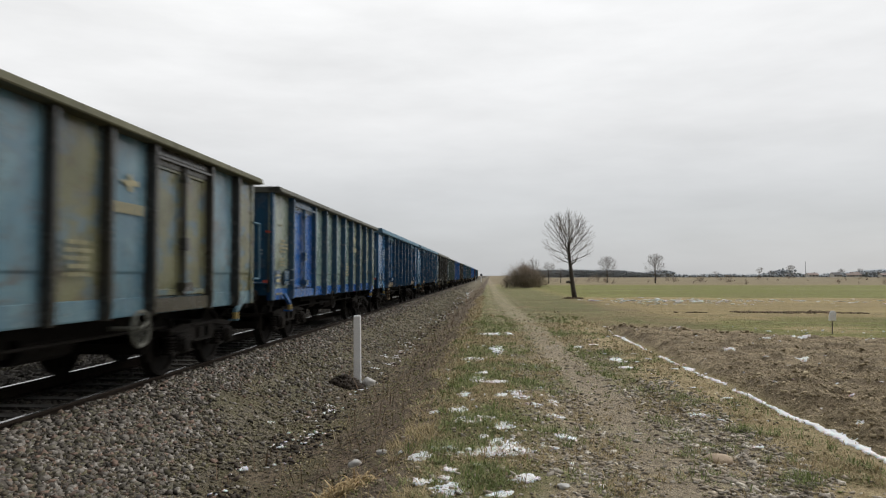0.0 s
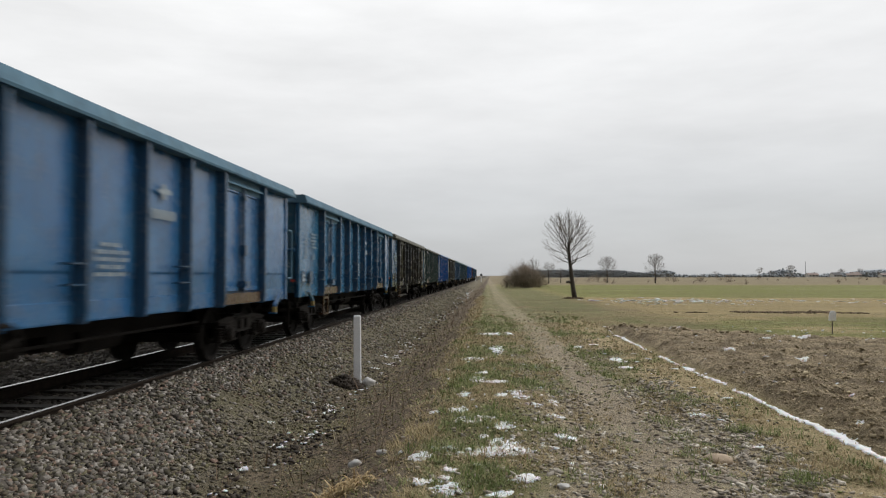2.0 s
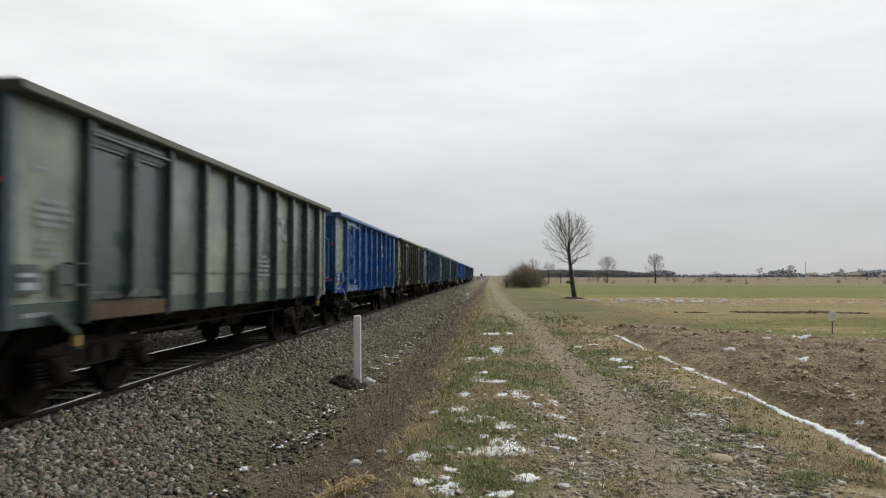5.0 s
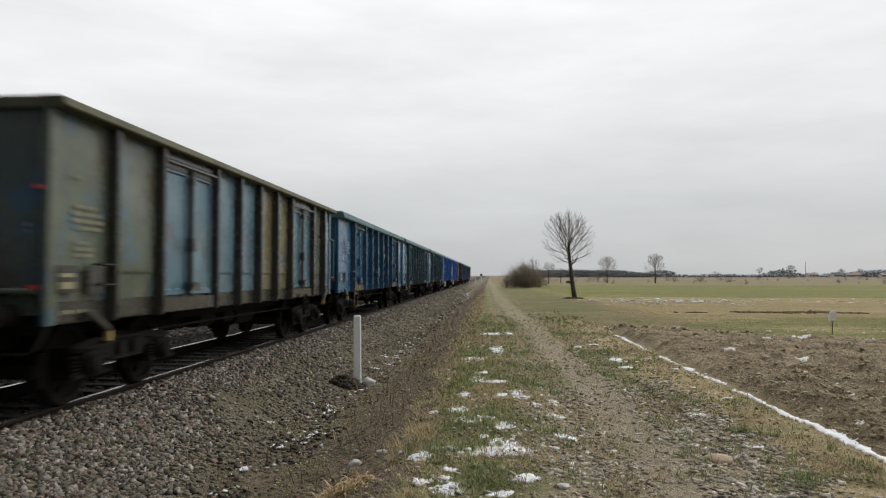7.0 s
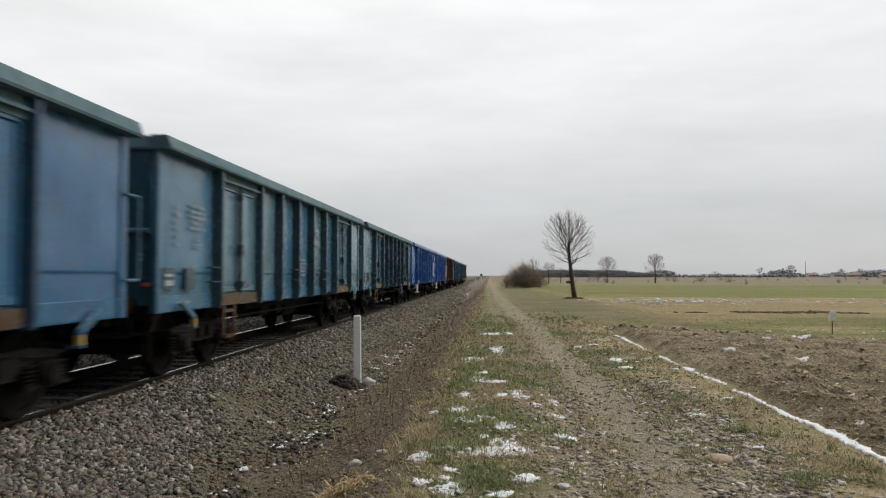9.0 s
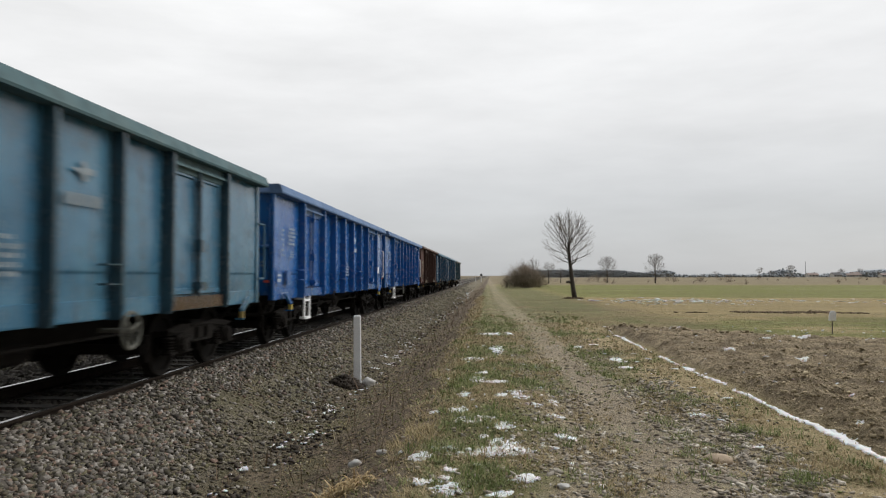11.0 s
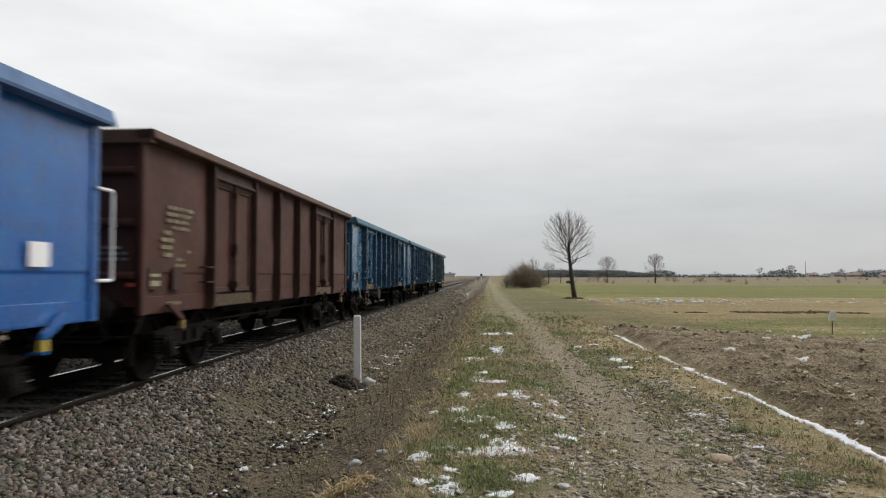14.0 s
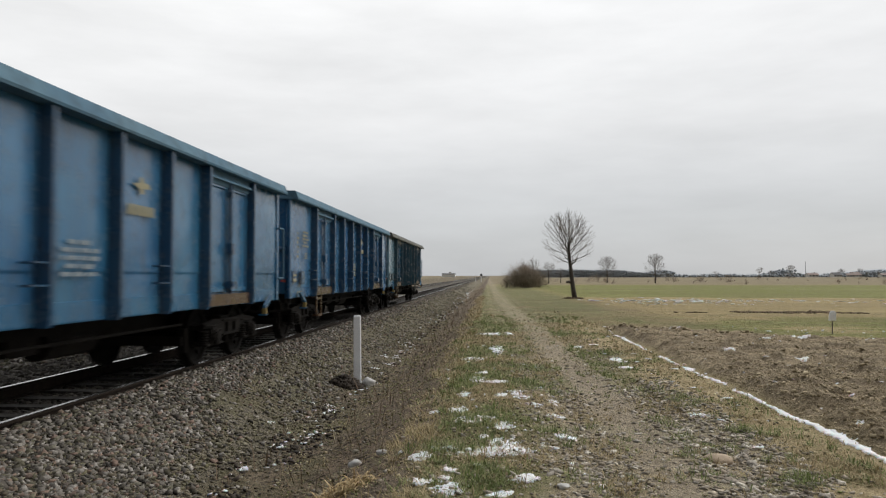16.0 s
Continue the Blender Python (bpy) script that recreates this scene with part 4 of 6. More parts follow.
def bolster_mesh():
    def make():
        s = Shape()
        s.box(-0.95, 0.95, -0.22, 0.22, 0.52, 0.76)
        s.lathe([(0.76, 0.2), (0.86, 0.2)], "z", 16)
        for y in (-1.15, 1.15):
            s.box(-0.96, 0.96, y - 0.04, y + 0.04, 0.58, 0.66)
        for y in (-0.42, 0.42):
            for x in (-0.78, 0.78):
                s.prism([(y - 0.03, 0.25), (y + 0.03, 0.25), (y + 0.05, 0.60), (y - 0.05, 0.60)], "x", x - 0.05, x + 0.05)
        for y in (-0.9, 0.9):
            for d in (-0.56, 0.56):
                s.box(-0.80, 0.80, y + d - 0.04, y + d + 0.04, 0.36, 0.50)
                for x in (-0.78, 0.78):
                    s.box(x - 0.06, x + 0.06, y + d * 0.86 - 0.05, y + d * 0.86 + 0.05, 0.25, 0.62)
        s.box(-0.5, 0.5, -0.9, 0.9, 0.60, 0.74)
        return s.mesh("bogie_bolster")
    return shared("bolster", make)


def coupling_mesh():
    def make():
        s = Shape()
        s.tube([(0, 0.62, 0.98), (0, 0.36, 0.97), (0, 0.24, 0.93), (0, 0.26, 0.86)], 0.045, 8)
        s.tube([(-0.06, 0.30, 0.92), (-0.06, 0.0, 0.86), (-0.06, -0.2, 0.9)], 0.022)
        s.tube([(0.06, 0.30, 0.92), (0.06, 0.0, 0.86), (0.06, -0.2, 0.9)], 0.022)
        s.tube([(0.35, 0.62, 0.95), (0.35, 0.45, 0.75), (0.25, 0.25, 0.55), (0.1, 0.02, 0.62)], 0.028)
        return s.mesh("coupling")
    return shared("coupling", make)


def bars_mesh(key, rows, width, height, seed):
    """Lines of short stencilled bars on a plate's face, standing for unreadable writing; faces +x."""
    def make():
        s, rnd = Shape(), random.Random(seed)
        step = height / rows
        for r in range(rows):
            start, stop = (-width / 2, width / 2) if r % 3 else (-width / 2 + rnd.uniform(0, 0.2) * width, width / 2 - rnd.uniform(0, 0.25) * width)
            y, z, word = start, height / 2 - r * step, rnd.randrange(2, 6)
            while y < stop - 0.02:
                w = rnd.uniform(0.018, 0.036)
                s.box(0.0, 0.004, y, y + w, z - step * rnd.choice((0.5, 0.56, 0.56)), z)
                word -= 1
                y += w + (0.012 if word else 0.05)
                word = word or rnd.randrange(2, 6)
        return s.mesh("marking")
    return shared(("bars", key), make)


def scrawl_mesh(width, height, strokes, seed):
    """Meaningless sprayed strokes on a panel; faces +x."""
    def make():
        s, rnd = Shape(), random.Random(seed)
        for k in range(strokes):
            y, z, a = rnd.uniform(-0.4, 0.4) * width, rnd.uniform(-0.45, 0.45) * height, rnd.uniform(0, 6.3)
            w = rnd.uniform(0.035, 0.10)
            left, right = [], []
            for i in range(7):
                left.append((y - math.sin(a) * w, z + math.cos(a) * w))
                right.append((y + math.sin(a) * w, z - math.cos(a) * w))
                y, z = min(max(y + 0.09 * math.cos(a), -width / 2), width / 2), min(max(z + 0.09 * math.sin(a), -height / 2), height / 2)
                a += rnd.uniform(-0.6, 0.6)
            for i in range(6):
                s.prism([left[i], right[i], right[i + 1], left[i + 1]], "x", 0.0, 0.003 + 0.0004 * k)
        return s.mesh("marking")
    return shared(("scrawl", round(width, 2), strokes, seed), make)


# posts from the leading end of the body; "D" spans between two posts are doors
NEW_POSTS = [2.05, 4.10, 5.44, 6.78, 8.12, 9.46, 10.80, 12.87]
NEW_DOORS = [(2.05, 4.10), (10.80, 12.87)]
OLD_POSTS = [1.28, 3.28, 4.50, 5.72, 6.94, 8.16, 9.38, 10.60, 11.82]
OLD_DOORS = [(1.28, 3.28)]
TWIN_POSTS = [1.22, 2.42, 4.34, 5.43, 6.52, 7.61, 8.70, 10.62, 11.82]
TWIN_DOORS = [(2.42, 4.34), (8.70, 10.62)]
BROWN_POSTS = [2.20, 4.22, 5.75, 7.29, 8.82, 10.84]
BROWN_DOORS = [(2.20, 4.22), (8.82, 10.84)]
LAYOUT = {"new": (15.74, NEW_POSTS, NEW_DOORS, "new"), "old": (14.04, OLD_POSTS, OLD_DOORS, "old"), "twin": (14.04, TWIN_POSTS, TWIN_DOORS, "old"), "brown": (14.04, BROWN_POSTS, BROWN_DOORS, "brown")}


def build_wagon(kind, colours, label, seed):
    """An open goods wagon; y runs from its leading buffers to its trailing ones, z = 0 on the rails.
    colours: panels in turn, door, post, rim, sill, end, step."""
    rnd = random.Random(seed)
    length, posts, doors, style = LAYOUT[kind]
    tail = GAP + (0.24 if style == "old" else 0.0)
    rim = length - GAP - tail
    wagon = tagged(new("goods_wagon"), label, "goods wagon", "wagons of the goods train")
    mid, centre_y = length / 2, GAP + rim / 2
    panels, door_c, post_c, rim_c, sill_c, end_c, step_m = (colours[k] for k in ("panels", "door", "post", "rim", "sill", "end", "step"))
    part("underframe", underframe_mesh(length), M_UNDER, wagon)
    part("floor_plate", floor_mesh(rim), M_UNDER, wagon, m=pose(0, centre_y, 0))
    edges = [0.06] + posts + [rim - 0.06]
    marks = colours.get("marks", M_WHITE)
    for side in (1, -1):
        turn = pose(0, 0, 0) if side == 1 else pose(0, 2 * centre_y, 0, 0, 0, 180)
        part("top_rim", rim_mesh(style, rim), P[rim_c], wagon, m=turn @ pose(0, centre_y, 0))
        part("sill", sill_mesh(rim), P[sill_c], wagon, m=turn @ pose(0, centre_y, 0))
        for y in posts:
            part("post", post_mesh(style), P[post_c], wagon, m=turn @ pose(BODY, GAP + y, 0))
            if style == "new" and y in (posts[3], posts[5]):
                for z in (1.36, 1.58):
                    part("rung", shared("rung", lambda: Shape().tube([(0.03, -0.11, 0), (0.15, -0.11, 0), (0.165, -0.09, 0), (0.165, 0.09, 0), (0.15, 0.11, 0), (0.03, 0.11, 0)], 0.014, 5).mesh("rung")), P[post_c], wagon, m=turn @ pose(PANEL - 0.02, GAP + y - 0.19, z))
        for i, (a, b) in enumerate(zip(edges, edges[1:])):
            centre, width = GAP + (a + b) / 2, b - a
            if (a, b) in doors:
                door = part("door", drip_mesh(width - 0.2), P[rim_c if kind == "new" else post_c], wagon, m=turn @ pose(BODY, centre, RIM_Z - 0.07))
                for sgn in (-1, 1):
                    part("door_leaf", leaf_mesh(width / 2 - 0.09), P[door_c[sgn > 0] if isinstance(door_c, tuple) else door_c], door, m=pose(-0.055, sgn * (width / 4 - 0.035), 0.07 - RIM_Z))
                part("latch", latch_mesh(), P[post_c], door, m=pose(0, 0, 0.07 - RIM_Z))
                part("door_sill", shared(("door_sill", round(width, 2)), lambda: Shape().box(-0.039, 0.05, -width / 2 + 0.09, width / 2 - 0.09, SILL_Z + 0.02, SILL_Z + 0.20).mesh("door_sill")), P[sill_c if door_c in ("bright", "royal") else "umber" if kind == "twin" or colours.get("scrawl") else "rust"], wagon, m=turn @ pose(BODY, centre, 0))
            else:
                colour = panels[i % len(panels)]
                part("side_panel", panel_mesh(width, rnd.randrange(3), 0.045 if kind == "brown" else 0.026), P[colour], wagon, m=turn @ pose(PANEL - 0.02, centre, 0))
        if side == 1:
            wide = edges[1] - edges[0]
            first = GAP + 0.06 + wide / 2
            if kind == "new":
                blocks = ((5, 0.55, 0.40, 0.28, 2.28), (6, 0.16, 0.62, -0.42, 2.12), (3, 0.30, 0.16, 0.30, 1.90))
            elif kind == "brown":
                blocks = ((4, 1.05, 0.36, 0.10, 2.22), (4, 0.34, 0.40, -0.42, 1.86), (3, 0.40, 0.26, 0.45, 1.86), (2, 0.30, 0.16, 0.0, 1.62))
            else:
                blocks = ((4, 0.58, 0.30, 0.10, 2.05), (3, 0.36, 0.20, 0.0, 1.72), (1, 0.26, 0.05, -0.1, 2.48))
            for k, (rows, w, h, dy, z) in enumerate(blocks):
                part("marking", bars_mesh((k, kind, seed % 3), rows, w, h, seed + k), marks, wagon, "worn stencilled writing as bars", m=pose(PANEL + 0.03, first + dy, z))
            part("marking", bars_mesh(("c", seed % 3), 1, 0.55, 0.08, seed + 9), marks, wagon, m=pose(BODY - 0.039, first - 0.1, 1.06))
            if not colours.get("bare"):
                i = len(edges) // 2
                spans = [s for s in zip(edges, edges[1:]) if s not in doors]
                a, b = spans[len(spans) // 2]
                part("marking", bars_mesh(("d", seed % 3), 5, b - a - 0.6, 0.42, seed + 3), marks, wagon, m=pose(PANEL + 0.035, GAP + (a + b) / 2, 1.62))
                a, b = spans[len(spans) // 2 + 1]
                s = Shape()
                emblem = pose(PANEL + 0.036, GAP + (a + b) / 2, 2.55)
                s.prism([(-0.24, 0.02), (-0.06, -0.03), (-0.02, -0.10), (0.06, -0.08), (0.04, -0.02), (0.22, -0.01), (0.20, 0.05), (0.05, 0.06), (0.02, 0.13), (-0.06, 0.10), (-0.05, 0.05)], "x", 0, 0.004)
                for j in range(9):
                    s.box(0, 0.004, -0.36 + j * 0.08, -0.36 + j * 0.08 + 0.055, -0.36, -0.23)
                part("marking", shared("emblem", lambda: s.mesh("marking")), M_CREAM if colours.get("old_mark") else marks, wagon, "plain painted emblem over a bar", m=emblem)
                a, b = edges[-2:]
                part("marking", shared("plate", lambda: Shape().box(0, 0.006, -0.16, 0.16, -0.12, 0.12).mesh("marking")), M_POST, wagon, "small white plate", m=pose(PANEL + 0.036, GAP + (a + b) / 2 - 0.12, 1.66)) if kind == "new" and seed in (12, 13) else None
            if colours.get("scrawl"):
                spans = [q for q in zip(edges, edges[1:]) if q not in doors]
                for k, (a, b) in enumerate(spans[3:] + spans[:1]):
                    for mat, n in ((P["rust_orange"], 11), (M_CREAM, 6), (M_UNDER, 5)) if k < 4 else ((P["greyteal"], 6),):
                        part("marking", scrawl_mesh(b - a - 0.3, 1.2, n, seed * 10 + k * 3 + n), mat, wagon, "faded sprayed scrawl", m=pose(PANEL + 0.034 + 0.001 * (n % 3), GAP + (a + b) / 2, 1.85))
            plate = part("data_plate", shared("data_plate", lambda: Shape().box(0.0, 0.012, -0.17, 0.17, -0.14, 0.14).mesh("data_plate")), P[post_c], wagon, "small framed data plate", m=pose(PANEL + 0.03, GAP + 0.34, 1.42))
            part("card", shared("card", lambda: Shape().box(0.0125, 0.015, -0.13, 0.13, -0.10, -0.03).box(0.0125, 0.015, -0.13, 0.13, 0.02, 0.06).mesh("card")), marks, plate)
            part("card_holder", shared("card_holder", lambda: Shape().box(0.0, 0.03, -0.15, 0.15, -0.16, 0.14).mesh("card_holder")), P[post_c], wagon, "empty card holder", m=pose(PANEL + 0.03, GAP + min(1.0, wide - 0.3), 1.42))
            if kind == "new":
                part("side_step", side_step_mesh(), step_m, wagon, m=pose(0, GAP + 2.6, 0))
            part("brake_wheel", brake_wheel_mesh(), P["greyrim"] if seed % 2 and seed not in (3, 9) else M_UNDER, wagon, m=pose(0, GAP + colours.get("wheel_at", 9.6), 0))
        for z in (1.36, 1.58):
            part("rung", shared("rung", lambda: Shape().tube([(0.03, -0.11, 0), (0.15, -0.11, 0), (0.165, -0.09, 0), (0.165, 0.09, 0), (0.15, 0.11, 0), (0.03, 0.11, 0)], 0.014, 5).mesh("rung")), P[post_c], wagon, m=turn @ pose(PANEL - 0.02, GAP + posts[0] - 0.22, z))
    for end in (0, 1):
        turn = pose(0, 0, 0) if end == 0 else pose(0, length, 0, 0, 0, 180)
        body = turn @ pose(0, GAP if end == 0 else tail, 0)
        part("end_rim", end_rim_mesh(style), P[rim_c], wagon, m=body)
        build_end(style, end_c, (end_c if kind == "old" else panels[0]) if end == 0 else panels[(len(edges) - 2) % len(panels)], wagon, body)
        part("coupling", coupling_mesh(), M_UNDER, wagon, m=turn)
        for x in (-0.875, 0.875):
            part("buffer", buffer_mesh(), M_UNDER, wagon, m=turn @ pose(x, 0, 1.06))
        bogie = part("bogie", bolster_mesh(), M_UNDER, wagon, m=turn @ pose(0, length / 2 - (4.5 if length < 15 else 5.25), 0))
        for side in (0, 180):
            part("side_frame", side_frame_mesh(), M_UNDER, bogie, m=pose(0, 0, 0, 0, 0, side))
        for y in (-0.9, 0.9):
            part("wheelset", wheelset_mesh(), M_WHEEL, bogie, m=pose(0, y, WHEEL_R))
        # steps and rails at the corners
        for side in (1, -1):
            me_step = shared(("step", side), lambda: step_mesh() if side == 1 else mirrored(step_mesh()))
            me_tip = shared(("tip", side), lambda: step_tip_mesh() if side == 1 else mirrored(step_tip_mesh()))
            st = part("corner_step", me_step, P[sill_c], wagon, m=body)
            part("grab_bar", shared(("grab", side), lambda: grab_mesh() if side == 1 else mirrored(grab_mesh())), M_UNDER, wagon, m=body)
            part("step_tip", me_tip, M_YELLOW if colours.get("fresh") else M_OLDYELLOW, st, "yellow warning paint")
            if end == 1 and side == -1:
                me_rail = shared(("handrail", side), lambda: handrail_mesh() if side == 1 else mirrored(handrail_mesh()))
                grip = colours.get("grip", "lightrim")
                part("handrail", me_rail, P[grip] if isinstance(grip, str) else grip, wagon, m=body)
    return wagon


def mirrored(me):
    out = me.copy()
    out.transform(Matrix.Diagonal((-1, 1, 1, 1)))
    out.flip_normals()
    return out


def scheme(panels, door=None, post=None, rim="lightrim", sill=None, end=None, step=None, **more):
    first = panels[0]
    return dict(panels=panels, door=door or first, post=post or first, rim=rim, sill=sill or first, end=end or first, step=step or P["rust"], **more)


TRAIN = [
    ("twin", 0.69, scheme(["olive", "paleblue", "olive", "olive", "paleblue", "olive", "paleblue", "paleblue", "paleblue", "olive"], "olive", "umber", "oliverim", "paleblue", "darkgreen", marks=M_FAINT, old_mark=True, wheel_at=8.2), "weathered open wagon in olive and pale blue patches"),
    ("old", 14.73, scheme(["greygreen"] + ["seagreen"] * 5 + ["greygreen"] * 4, "royal", "bluepost", "greyrim", "royal", "endblue", marks=M_CREAM, old_mark=True, wheel_at=4.95), "faded grey-green open wagon with blue doors and sill"),
    ("new", 28.70, scheme(["blue"], post="bluepost", rim="lightrim", end="endblue", wheel_at=5.4), "mid-blue open steel goods wagon, slightly weathered"),
    ("new", 44.50, scheme(["azure", "azure", "steel"], post="bluepost", rim="lightrim", end="endteal"), "steel-blue weathered open goods wagon with pale rim"),
    ("new", 60.37, scheme(["endblue", "olive", "azure", "azure", "olive", "olive", "endblue", "olive", "olive"], "olivedoor", "umber", "greyrim", "mossgrey", "deepblue", marks=M_FAINT, bare=True, scrawl=True, wheel_at=4.7), "patchy olive and blue open wagon with rusty painted scrawl"),
    ("old", 76.12, scheme(["greygreen", "slate", "slate"], "darkgreen", "darkgreen", "greyrim", "darkgreen", "tealpost"), "dark green open goods wagon with pale first panel"),
    ("old", 90.27, scheme(["greygreen", "royal"] + ["royal"] * 8, "royal", "royal", "bluerim", "royal", "royal", wheel_at=8.5), "bright blue open goods wagon with grey-green corner"),
    ("twin", 104.42, scheme(["mossgrey", "mossgrey", "olive", "paleblue", "paleblue", "ochre", "ochre", "olive", "mossgrey", "paleblue"], "paleblue", "umber", "oliverim", "umber", "mossgrey", marks=M_FAINT, bare=True), "grimy grey-green open wagon with pale blue doors"),
    ("new", 118.33, scheme(["azure", "azure", "steel"], "azure", "bluepost", "tealrim", "azure", "endblue", old_mark=True), "mid-blue open goods wagon with pale worn rim"),
    ("new", 133.93, scheme(["teal", "teal", "greyteal"], "greyteal", "tealpost", "tealrim", "teal", "endteal"), "teal-blue dusty open goods wagon with grey rim"),
    ("new", 149.65, scheme(["greyteal", "greyteal", "teal", "greyteal", "teal", "teal", "teal", "teal", "teal"], "teal", "tealpost", "tealrim", "teal", "greenteal"), "green-teal weathered open goods wagon"),
    ("new", 165.40, scheme(["bright"], rim="bluerim", end="bright", step=M_POST, grip=M_POST, marks=M_FRESH, fresh=True, wheel_at=5.1), "bright blue repainted open goods wagon"),
    ("new", 181.17, scheme(["bright"], rim="bluerim", end="bright", step=M_POST, grip=M_POST, marks=M_FRESH, fresh=True, wheel_at=5.1), "bright blue repainted open goods wagon"),
    ("brown", 196.99, scheme(["brown"], post="darkbrown", rim="brownrim", end="brown", bare=True, marks=M_CREAM, grip="lightrim"), "red-oxide brown open goods wagon with dented sides"),
    ("new", 211.04, scheme(["azure", "steel"], "azure", "bluepost", "lightrim", "azure", "blue", wheel_at=4.6, old_mark=True), "mid-blue weathered open goods wagon"),
    ("new", 226.69, scheme(["steel", "blue"], "steel", "bluepost", "lightrim", "steel", "steel", marks=M_CREAM), "steel-blue weathered open goods wagon"),
    ("new", 242.32, scheme(["greyteal", "azure", "azure", "teal", "azure"], "azure", "tealpost", "greyrim", "azure", "greenteal"), "dark teal open goods wagon at the train's end"),
]
WAGONS = []
for number, (kind, start, colours, label) in enumerate(TRAIN, 1):
    WAGONS.append((build_wagon(kind, colours, label, number), start - 0.265 - GAP))


def advance(t):
    """Metres that the train has gone by then; it slows down gently."""
    u = t / 16.0
    return 220.04 * u + 15.974 * u * u - 25.331 * u ** 3


def motions():
    """The train rolls towards the camera and past it, its wheels turning."""
    for wagon, start in WAGONS:
        walk(wagon, [(k * 0.5, pose(TRACK_X, start - advance(k * 0.5), 0)) for k in range(33)])
        for bogie in wagon.children:
            if not bogie.name.startswith("bogie"):
                continue
            turned = 1 if abs(bogie.matrix_basis.to_euler().z) < 0.1 else -1
            for wheelset in bogie.children:
                if wheelset.name.startswith("wheelset"):
                    place = wheelset.matrix_basis.translation.copy()
                    walk(wheelset, [(f / FPS, Matrix.Translation(place) @ Matrix.Rotation(turned * advance(f / FPS) / WHEEL_R, 4, "X")) for f in range(481)])


# ---- marker posts ----
def build_post(x, y):
    post = tagged(new("distance_post"), "whitewashed concrete post beside the railway ditch", "marker post")
    post.location = (x, y, gz(x, y) - 0.06)
    post.rotation_euler = (0, radians(-0.5), radians(8))
    s = Shape()
    c, a, b = 0.012, 0.075, 0.068
    p0 = [(-a + c, -a), (a - c, -a), (a, -a + c), (a, a - c), (a - c, a), (-a + c, a), (-a, a - c), (-a, -a + c)]
    p1 = [(u * b / a, v * b / a) for u, v in p0]
    s.prism(p0, "z", 0, 1.385, p1)
    s.prism(p1, "z", 1.385, 1.40, [(u * 0.85, v * 0.85) for u, v in p1])
    part("shaft", s.mesh("shaft"), M_POST, post)


build_post(-2.60, 14.45)


def rock(radius, flat, seed, cuts=2):
    """An uneven stone: a knocked-about ball with a flat underside."""
    bm = bmesh.new()
    bmesh.ops.create_icosphere(bm, subdivisions=cuts + 1, radius=1.0)
    rnd = random.Random(seed)
    off = Vector((rnd.uniform(0, 40), rnd.uniform(0, 40), rnd.uniform(0, 40)))
    sx, sy = rnd.uniform(0.8, 1.25), rnd.uniform(0.8, 1.2)
    for v in bm.verts:
        k = 1 + 0.35 * noise.noise(v.co * 1.3 + off) + 0.12 * noise.noise(v.co * 3.5 + off)
        v.co = Vector((v.co.x * sx * k, v.co.y * sy * k, max(v.co.z * k, -0.55) * flat)) * radius
    me = bpy.data.meshes.new("stone")
    bm.to_mesh(me)
    bm.free()
    return me


M_BEIGE = plain("beige_sandstone", (0.33, 0.25, 0.17), (0.42, 0.33, 0.24), 7.0, 0.9)
M_PALE = plain("pale_limestone", (0.42, 0.41, 0.39), (0.55, 0.54, 0.52), 9.0, 0.9)
for x, y, r, flat, mat, label in ((2.03, 6.82, 0.125, 0.42, M_BEIGE, "flat beige stone lying on the dirt track"), (-2.37, 14.40, 0.115, 0.9, M_PALE, "pale rough stone at the foot of the post"), (-1.33, 7.3, 0.055, 0.9, M_PALE, "small pale stone in dead grass"), (-1.05, 7.2, 0.05, 0.7, M_PALE, "small pale stone in dead grass"), (0.55, 5.7, 0.045, 0.5, M_PALE, "small grey stone on the grassy verge")):
    stone = tagged(new("field_stone", rock(r, flat, int(x * 100))), label, "stone")
    stone.data.materials.append(mat)
    stone.data.polygons.foreach_set("use_smooth", [True] * len(stone.data.polygons))
    stone.location = (x, y, gz(x, y) + r * flat * 0.35)


def build_flag_marker(x, y):
    """A white plastic cover stuck on a thin stake."""
    marker = tagged(new("field_marker"), "thin stake with white plastic cover at ploughed edge", "field marker")
    marker.location = (x, y, gz(x, y) - 0.05)
    part("stake", Shape().tube([(0, 0, 0), (0.01, 0, 0.45), (0.0, 0, 0.60)], 0.016, 8).mesh("stake"), M_TWIG, marker)
    s = Shape()
    s.prism([(-0.09, -0.06), (0.07, -0.07), (0.08, 0.06), (-0.06, 0.07)], "z", 0.46, 0.62, [(-0.08, -0.05), (0.08, -0.06), (0.09, 0.05), (-0.05, 0.06)])
    s.prism([(-0.08, -0.05), (0.08, -0.06), (0.09, 0.05), (-0.05, 0.06)], "z", 0.619, 0.68, [(-0.03, -0.03), (0.06, -0.04), (0.05, 0.03), (-0.02, 0.03)])
    s.v = [(x * 1.05, y * 1.05, 0.42 + (z - 0.46) * 1.2) for x, y, z in s.v]
    part("cover", s.mesh("cover"), M_POST, marker, "white plastic cover")


build_flag_marker(9.4, 21.1)


